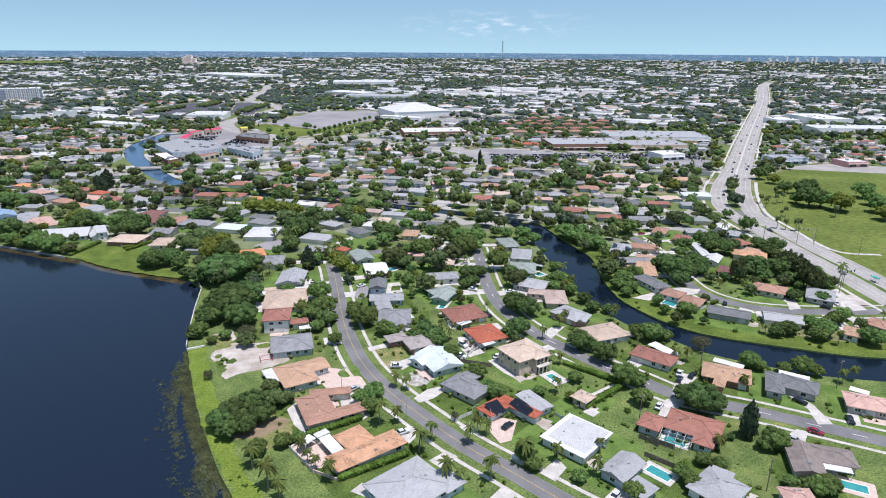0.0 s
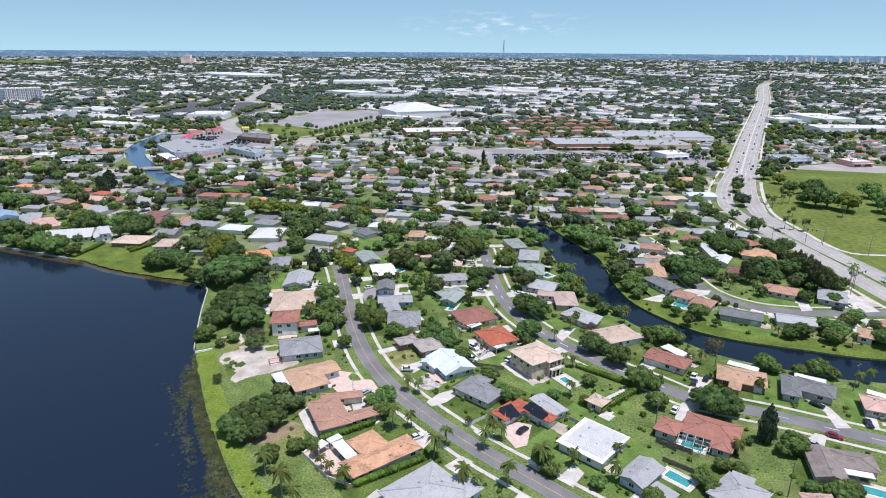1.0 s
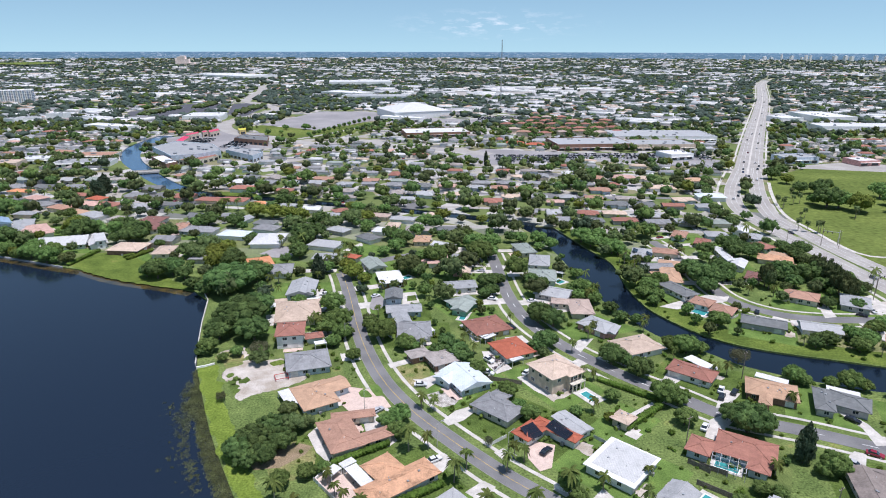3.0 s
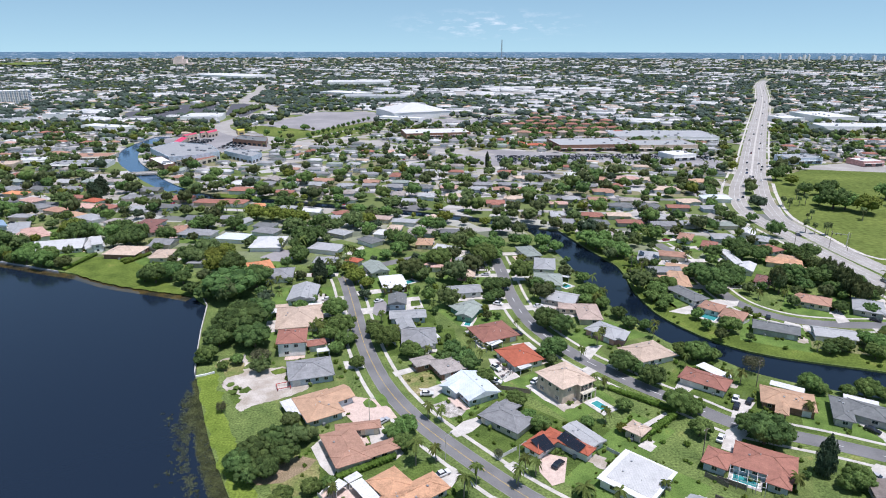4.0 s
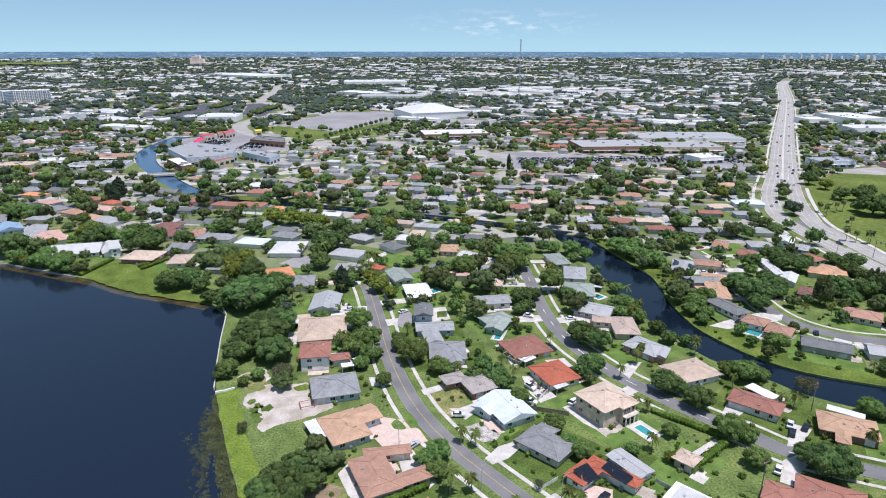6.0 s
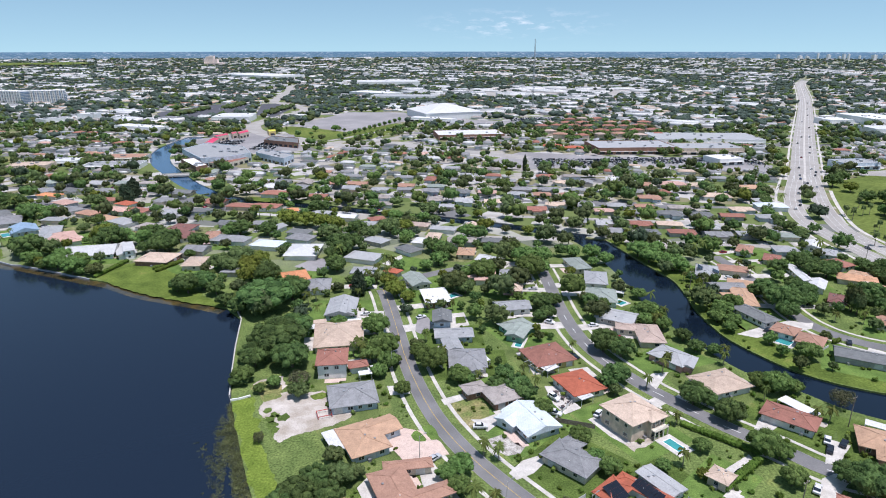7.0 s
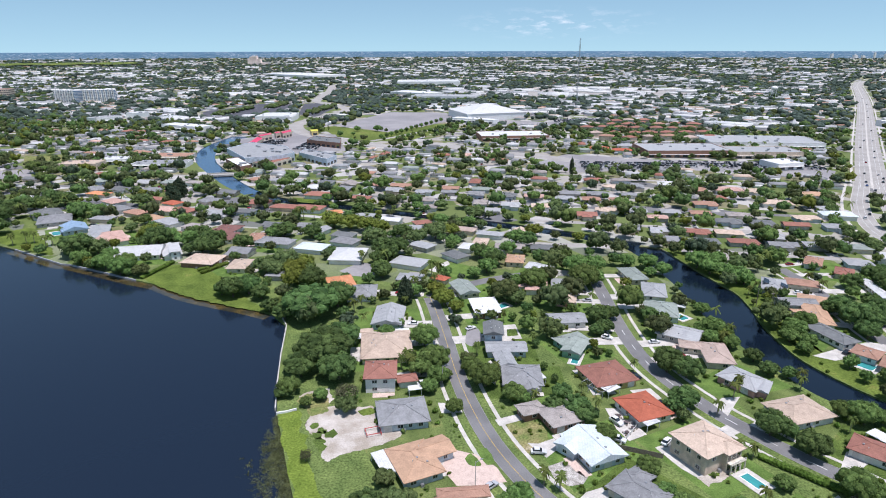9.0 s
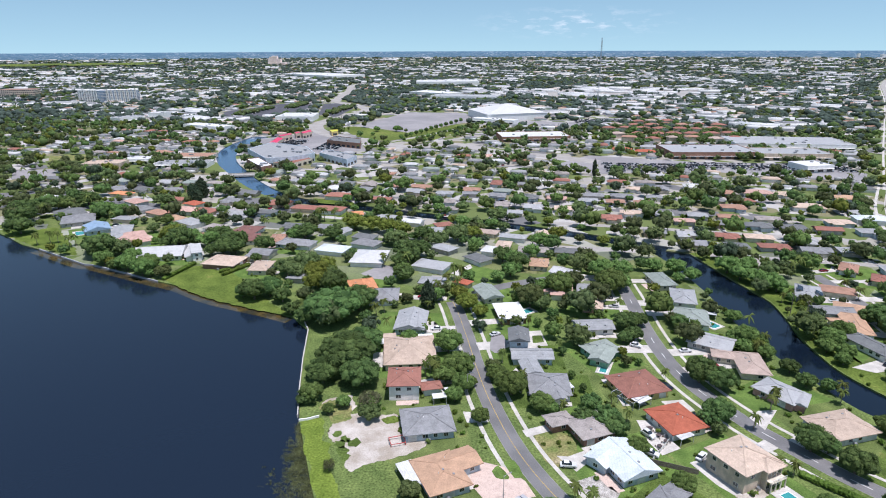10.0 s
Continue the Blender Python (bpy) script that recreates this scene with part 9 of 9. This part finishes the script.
def back_houses():
    """Rows of small houses along the back streets; the nearer ones stand singly, the rest are joined by colour."""
    spare, paved = {}, []
    single = 0
    for k in range(10):
        for side in (-1, 1):
            x = -620.0
            while x < 700:
                x += CHANCE.uniform(19, 25)
                y = 338 + 52 * k - 0.06 * x + 6 * math.sin(x / 130.0 + k) + side * CHANCE.uniform(13.5, 16.5)
                if not in_view(x, y) or is_taken(x, y, 6.5, 255 - 2) or CHANCE.random() < (0.85 if x < -0.45 * y - 125 and y < 640 else 0.2):
                    continue
                L, W = CHANCE.uniform(13, 18), CHANCE.uniform(8.5, 11.5)
                paved.append((CHANCE.randrange(2), x + CHANCE.uniform(-5, 5), y - side * 10, 0.015, CHANCE.uniform(3.5, 7), CHANCE.uniform(7, 9), 1, -0.06))
                rot = -0.06 + CHANCE.uniform(-0.06, 0.06) + (math.pi / 2 if CHANCE.random() < 0.2 else 0)
                rf = CHANCE.choice(ROOF_MIX)
                if y < 560 and single < 260:
                    single += 1
                    HOMES.append((x, y))
                    wings = [(round(x, 1), round(y, 1), rot, L, W, 2.6, CHANCE.choice(("hip", "hip", "gable")))]
                    if CHANCE.random() < 0.6:
                        wings.append((x + CHANCE.uniform(-4, 4), y - W * 0.4, rot + math.pi / 2, W * 0.95, 7.0, 2.75, "hip"))
                    house("low %s-roofed bungalow among garden trees" % ROOF_SAY.get(rf, rf), rf, CHANCE.choice(("white", "cream", "cream", "grey", "blue", "tan")), *wings, near=False, group="back street houses")
                else:
                    take(x, y, 6.5)
                    spare.setdefault(rf, []).append((CHANCE.randrange(2), x, y, 0, L, W, 4.6, rot))
    b = bmesh.new()
    box(b, 0, 0, 0.55, 4.4, 1.8, 0.75, 0, 0)
    box(b, -0.2, 0, 1.15, 2.2, 1.6, 0.5, 0, 1)
    motor = [template(b)]
    for key in ("white", "black", "silver", "red"):
        rows = [(0, q[1] + CHANCE.uniform(-1.5, 1.5), q[2] + CHANCE.uniform(-2, 2), 0.05, 1, 1, 1, 1.5 + CHANCE.uniform(-.1, .1)) for q in paved if CHANCE.random() < (0.1 if key == "red" else 0.28)]
        stuff("back_street_cars", motor, rows, [PAINTS[key], GLASS], "small %s cars parked along the back streets" % key, "cars")
    rows = [(0, q[1] + CHANCE.uniform(-9, 9), q[2] + CHANCE.choice((-1, 1)) * CHANCE.uniform(18, 24), 0, CHANCE.uniform(3, 6), CHANCE.uniform(2.5, 4), 3.2, CHANCE.uniform(-.2, .2)) for q in paved if CHANCE.random() < 0.6]
    stuff("garden_sheds", [small_house(5)], [q for q in rows if not is_taken(q[1], q[2], 2)], [WALLS["grey"], ROOFS["silver"]], "small pale sheds in back gardens", "sheds")
    slabs = []
    for n in (1, 2):
        b = bmesh.new()
        box(b, 0, 0, 0, 1, 1, 0.06)
        if n == 2:
            box(b, 0.8, 0.35, 0, 0.7, 0.3, 0.07)
        slabs.append(template(b))
    stuff("back_driveways", slabs, paved, [CONCRETE], "short pale concrete driveways of the back streets", "driveways")
    kit = [small_house(1), wing_house(2)]
    for rf, rows in spare.items():
        stuff("far_houses", kit, rows, [WHITE, ROOFS[rf]], "distant rows of %s-roofed houses" % ROOF_SAY.get(rf, rf), "houses")


def light_tree(seed, lobes, cards, size):
    tb, cb = broad_tree(seed, lobes, cards, size, 1)
    tb.free()
    return template(cb)


def wooded(x, y):
    """How thickly trees stand: more in the old woods to the west."""
    w = 0.25 * noise.noise(Vector((x / 60, y / 60, 3)))
    if x < -0.28 * y and y > 560:
        w += 0.08
    if 405 < y < 640 and x < -0.45 * y - 125:
        w += 0.15
    if 150 < x < 240 and 275 < y < 380:
        w -= 0.42
    return 0.77 + w


def back_trees():
    """Garden trees among the back streets, joined by kind."""
    bush = []
    for q in HOMES:
        for _ in range(5):
            a, d = CHANCE.uniform(0, 6.28), CHANCE.uniform(5.5, 8.5)
            r = CHANCE.uniform(0.9, 2.1)
            bush.append((6 + CHANCE.randrange(3), q[0] + d * 1.25 * math.cos(a), q[1] + d * 0.85 * math.sin(a), -0.4, r, r, r * CHANCE.uniform(1.2, 2.2), a))
    kit = [light_tree(300 + s, 11, 230, 0.085) for s in range(3)] + [light_tree(310 + s, 7, 74, 0.115) for s in range(3)] + [light_tree(320 + s, 4, 26, 0.17) for s in range(3)]
    fronds = [template(palm_tree(340 + s, 11, 3)[1]) for s in range(2)]
    rows = [[] for _ in range(12)]
    palms = []
    for _ in range(11200):
        y = 262 + 680 * CHANCE.random() ** 0.8
        x = CHANCE.uniform(-1.0 * y - 90, 0.88 * y + 60)
        r = (2.0 if y < 620 else 1.8) + (5.6 if y < 620 else 4.8) * CHANCE.random() ** 1.7
        open_lot = (-345 < x < -140 and 316 < y < 405) or (-150 < x < -14 and 318 < y < 452)
        r = min(r, 3.6) if open_lot else r
        if CHANCE.random() > wooded(x, y) * (0.42 if open_lot else 1.0) or is_taken(x, y, 0.1, 5) or (-330 < x < -150 and 560 < y < 800 and CHANCE.random() < 0.6) or is_taken(x, y, r * 0.35, 2):
            continue
        if x < -0.2 * y and y > 480 and (is_water(x + 12 * x / y, y + 12) or is_water(x + 25 * x / y, y + 25)):
            continue
        if CHANCE.random() < 0.10:
            h = CHANCE.uniform(7, 12)
            palms.append((CHANCE.randrange(2), x, y, 0, h * 0.8, h * 0.8, h, CHANCE.uniform(0, 6.28)))
            continue
        h = r * CHANCE.uniform(1.1, 1.6) + 1.5
        take(x, y, 0.34 * r, 2)
        rows[CHANCE.randrange(12)].append((CHANCE.randrange(3) + (0 if y < 420 else 3 if y < 640 else 6), x, y, 0, r, r * CHANCE.uniform(0.8, 1.1), h, CHANCE.uniform(0, 6.28)))
    for ki, rr in enumerate(rows):
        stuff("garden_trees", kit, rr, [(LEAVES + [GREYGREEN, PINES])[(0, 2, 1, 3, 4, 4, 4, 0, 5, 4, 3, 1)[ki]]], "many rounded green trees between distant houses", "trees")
    stuff("garden_bushes", kit, [q for q in bush if not is_water(q[1], q[2])], [HEDGE], "dark bushes round the back street houses", "bushes")
    stuff("garden_palms", fronds, palms, [PALMLEAF], "small palms between distant houses", "palms")


def far_country():
    """Woods, halls and roofs that thin out towards the horizon."""
    woods = []
    for s in range(6):
        rng = random.Random(400 + s)
        b = bmesh.new()
        lo = [((0, 0, 0.5), 0.85, 0.5), ((rng.uniform(-.5, .5), rng.uniform(-.5, .5), 0.6), 0.55, 0.55), ((rng.uniform(-.6, .6), rng.uniform(-.6, .6), 0.45), 0.5, 0.55)][: 1 + s % 3]
        for c, r, fl in lo:
            blob(b, c, r, 1, rng, 0.25, fl)
        leaf_cards(b, lo, 3, 0.36, rng)
        woods.append(template(b))
    halls = [flat_hall(), small_house(3), wing_house(4)]
    rows = [[] for _ in range(6)]
    yards = [[], []]
    built = {"chalk": [], "silver": [], "palegrey": [], "beige": [], "brown": [], "grey": [], "taupe": []}
    for _ in range(25000):
        d = 880 * (4600 / 880.0) ** (CHANCE.random() ** 0.74)
        a = CHANCE.uniform(-0.84, 0.76)
        x, y = d * math.sin(a), d * math.cos(a)
        if y < 2440 and is_taken(x, y, 4.0):
            continue
        z = rise(x, y)
        zone = noise.noise(Vector((x / 170, y / 260, 1.5))) + 0.6 * noise.noise(Vector((x / 420, y / 150, 4.5)))
        busy = 0.26 if x > -0.16 * y and y < 2300 else -0.16 if x < -0.3 * y and y < 1500 else 0.06
        if x > 0.42 * y and y < 1900:
            busy = -0.14
        if d > 3600:
            busy -= 0.16
        pick = CHANCE.random()
        s = 1 + min(d, 3000) / 5000
        if zone + busy > 0.04 and pick < 0.18:
            rf = CHANCE.choice(("chalk", "chalk", "silver", "silver", "palegrey", "palegrey", "beige", "grey") if d < 1500 else ("chalk", "silver", "silver", "palegrey", "palegrey", "grey", "beige"))
            big = CHANCE.random() ** 2
            if y < 2400 and is_taken(x, y, (8 + 26 * big) * s):
                continue
            L, W, turn = (13 + 50 * big) * s, (10 + 26 * big) * s, CHANCE.choice((0.0, 0.12, -0.45)) + CHANCE.uniform(-.05, .05)
            built[rf].append((0, x, y, z, L, W, CHANCE.uniform(4, 8), turn))
            yards[CHANCE.randrange(2)].append((0, x + CHANCE.uniform(-8, 8), y - W * 0.5, z + CHANCE.uniform(0.02, 0.05), L * CHANCE.uniform(0.9, 1.2), W * CHANCE.uniform(1.2, 1.7), 1, turn))
            if y < 2400:
                take(x, y, W * 0.5)
        elif pick < ((0.40 if d < 2400 else 0.28) if zone > -0.25 else 0.08):
            if y < 2440 and is_taken(x, y, 9.0):
                continue
            rf = CHANCE.choice(("chalk", "palegrey", "palegrey", "beige", "brown", "silver", "silver", "taupe") if d < 2400 else ("palegrey", "silver", "grey", "beige", "taupe", "brown"))
            built[rf].append((CHANCE.choice((1, 2)), x, y, z, CHANCE.uniform(12, 20) * s, CHANCE.uniform(9, 13) * s, CHANCE.uniform(4.0, 5.0), CHANCE.uniform(-0.4, 0.4)))
        else:
            r = CHANCE.uniform(2.8, 6.6) * (0.85 + min(d, 3000) / 3600)
            # with distance, more trees take the haze-tinted leaf colour
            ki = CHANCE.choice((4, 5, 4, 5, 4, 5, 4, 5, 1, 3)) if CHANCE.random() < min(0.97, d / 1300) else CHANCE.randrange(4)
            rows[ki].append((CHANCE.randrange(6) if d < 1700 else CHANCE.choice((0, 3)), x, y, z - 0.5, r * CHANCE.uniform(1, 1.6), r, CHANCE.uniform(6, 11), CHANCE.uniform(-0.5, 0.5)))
    # halls on the concrete yards behind the arena
    x0, y0, x1, y1 = HALL_YARD
    for _ in range(60):
        built[CHANCE.choice(("chalk", "chalk", "silver", "palegrey"))].append((0, CHANCE.uniform(x0, x1), CHANCE.uniform(y0, y1), 0, CHANCE.uniform(18, 70), CHANCE.uniform(12, 26), CHANCE.uniform(4, 8), CHANCE.uniform(-0.1, 0.1)))
        rows[4].append((CHANCE.randrange(6), CHANCE.uniform(x0, x1), CHANCE.uniform(y0, y1), 0, CHANCE.uniform(4, 12), 4, 8, 0))
    # trees in the islands of the two dark car parks
    for x0, y0, x1, y1 in CAR_PARKS[2:5]:
        for _ in range(70):
            r = CHANCE.uniform(3, 6)
            rows[CHANCE.randrange(4)].append((CHANCE.randrange(6), CHANCE.uniform(x0, x1), CHANCE.uniform(y0, y1), 0, r, r, r * 1.3, 0))
    # the last two leaf colours have distance haze painted in
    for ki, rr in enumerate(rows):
        stuff("far_woods", woods, rr, [(GREYGREEN, LEAVES[1], GREYGREEN, LEAVES[3], HAZED_WOOD, HAZED_WOOD)[ki]], "dark green belts of distant trees", "woods")
    for rf, rr in built.items():
        stuff("far_buildings", halls, rr, [WALLS["white"], ROOFS[rf]], "distant low %s-roofed halls and houses" % ROOF_SAY.get(rf, rf), "buildings")
    b = bmesh.new()
    box(b, 0, 0, 0, 1, 1, 0.06)
    slab = [template(b)]
    for rr, mm, words in zip(yards, (LOT, ASPHALT), ("grey asphalt", "dark asphalt")):
        stuff("far_yards", slab, rr, [mm], words + " yards round distant halls", "yards")
    # a long green meadow before the far woods
    v, f = [], []
    for i in range(13):
        a = radians(-43.5 + i * 1.0)
        for d in (3760 + 60 * math.sin(i * 1.7), 3990 - 50 * math.cos(i * 2.1)):
            p = (d * math.sin(a), d * math.cos(a))
            v.append((*p, rise(*p) + 7.5))
    f = [(2 * i, 2 * i + 2, 2 * i + 3, 2 * i + 1) for i in range(12)]
    me = bpy.data.meshes.new("meadow")
    me.from_pydata(v, [], f)
    me.materials.append(PARKGRASS)
    tagged(new("meadow", me), "long pale green meadow far off", "grass", "", "structure")


def parked_rows():
    """Parked cars on the far car parks, too small to tell apart."""
    b = bmesh.new()
    box(b, 0, 0, 0.6, 4.4, 1.8, 0.7, 0, 0)
    box(b, -0.2, 0, 1.15, 2.2, 1.6, 0.5, 0, 1)
    kit = [template(b)]
    for mm, key in ((PAINTS["white"], "white"), (PAINTS["black"], "black"), (PAINTS["silver"], "silver")):
        rows = []
        for x0, y0, x1, y1 in CAR_PARKS:
            for _ in range(135):
                x, y = CHANCE.uniform(x0, x1), CHANCE.uniform(y0, y1)
                rows.append((0, x, round(y / 12) * 12 + CHANCE.choice((-2.6, 2.6)), 0.03, 1, 1, 1, 1.57 + CHANCE.uniform(-.05, .05)))
        stuff("parked_cars", kit, rows, [mm, GLASS], "rows of %s cars on a distant car park" % key, "cars")


def reed_bed():
    """Reeds and water weeds in the shallows along the lake's east shore."""
    kits = []
    for s in range(3):
        rng = random.Random(s)
        b = bmesh.new()
        for _ in range(16):
            x, y, a = rng.uniform(-1, 1), rng.uniform(-1, 1), rng.uniform(0, 3.14)
            w, h = rng.uniform(0.12, 0.3), rng.uniform(0.25, 1.0)
            dx, dy = math.cos(a) * w, math.sin(a) * w
            lx, ly = rng.uniform(-.5, .5), rng.uniform(-.5, .5)
            poly(b, [(x - dx, y - dy, 0), (x + dx, y + dy, 0), (x + lx, y + ly, h)], [(0, 1, 2)])
        kits.append(template(b))
    line = smooth_line(SHORE_EAST, 0.7)
    rows = []
    for i, (p, q) in enumerate(zip(line, offset_line(line, -1.0))):
        side = (q - p)
        wide = min(1.0, 0.12 + min(i, len(line) - 1 - i) / 34.0)
        for _ in range(int(34 * (0.2 + 0.8 * wide))):
            d = abs(CHANCE.gauss(0, 4.2 * wide))
            if noise.noise(Vector((p[0] / 9, d / 4, 0))) < -0.2 and d > 2.0:
                continue
            c = p + side * (d - 0.6) + np.array([CHANCE.uniform(-.5, .5), CHANCE.uniform(-.5, .5)])
            rows.append((CHANCE.randrange(3), c[0], c[1], -0.62, CHANCE.uniform(0.3, 0.8), CHANCE.uniform(0.3, 0.8), CHANCE.uniform(0.1, 0.5), CHANCE.uniform(0, 6.28)))
    stuff("reed_bed", kits, rows, [REED], "brown-green reeds and weeds in the lake shallows", "reeds")


def garden_fill():
    """Small garden trees and shrubs round the nearer houses."""
    n = m = 0
    while n < 190:
        x, y = CHANCE.uniform(-60, 260), CHANCE.uniform(212, 330)
        m += 1
        if m > 22000:
            break
        if not in_view(x, y, 20) or is_taken(x, y, 1.0, 1) or is_taken(x, y, 0.8, 6):
            continue
        if not is_taken(x, y, 6, 1):
            continue
        n += 1
        if n % 4 == 1:
            r = CHANCE.uniform(1.3, 3.1)
            tree("mid%d" % CHANCE.choice((0, 1, 2, 3)), x, y, r * 1.7 + 0.8, r)
        elif n % 5 == 0:
            tree("palm", x, y, CHANCE.uniform(4.5, 7), CHANCE.uniform(4.5, 6))
        else:
            shrub(x, y, CHANCE.uniform(0.5, 1.5))
    # low bushes close to the walls and lot edges of the nearest houses
    dice = random.Random(91)
    n = m = 0
    while n < 150 and m < 20000:
        x, y = dice.uniform(-45, 150), dice.uniform(128, 214)
        m += 1
        if in_view(x, y, 10) and not is_taken(x, y, 0.9, 1) and not is_taken(x, y, 0.7, 6) and is_taken(x, y, 3.5, 1):
            n += 1
            shrub(x, y, dice.uniform(0.4, 1.15))


verge = smooth_line(SHORE_EAST, 2.0)
patch("shore_grass", [tuple(p) for p in offset_line(verge, 0.3)] + [tuple(p) for p in offset_line(verge, 6.5)][::-1], 0.028, LIME, "lime-green grass along the lake shore", "grass", v=0)
for paint, x, y, turn in PARKED:
    car(paint, x, y, turn)
garden_fill()
for k, (mm, words) in enumerate(((LEAVES[0], "leafy mid-green"), (HEDGE, "dark green"), (LEAVES[2], "yellow-green"), (PALMLEAF, "olive spiky"))):
    stuff("border_shrubs", [template(shrub_mesh(160 + 2 * k + s, 46)) for s in range(2)], BEDS[k], [mm], words + " shrubs beside the house walls", "shrubs")
grove = []
for k in range(4):
    wood, leaves = broad_tree(520 + k, 15, 560, 0.075, 1)
    limb(leaves, (0, 0, 0), (0.02, 0, 0.36), 0.075, 0.05, 6, 1)
    wood.free()
    grove.append(template(leaves))
for k, rows in enumerate(GROVE):
    stuff("garden_trees", grove, rows, [LEAVES[k], BARK], ("mid-green", "deep green", "yellow-green", "olive")[k] + " spreading trees among the gardens", "trees")
back_streets()
back_houses()
back_trees()
far_country()
parked_rows()
reed_bed()
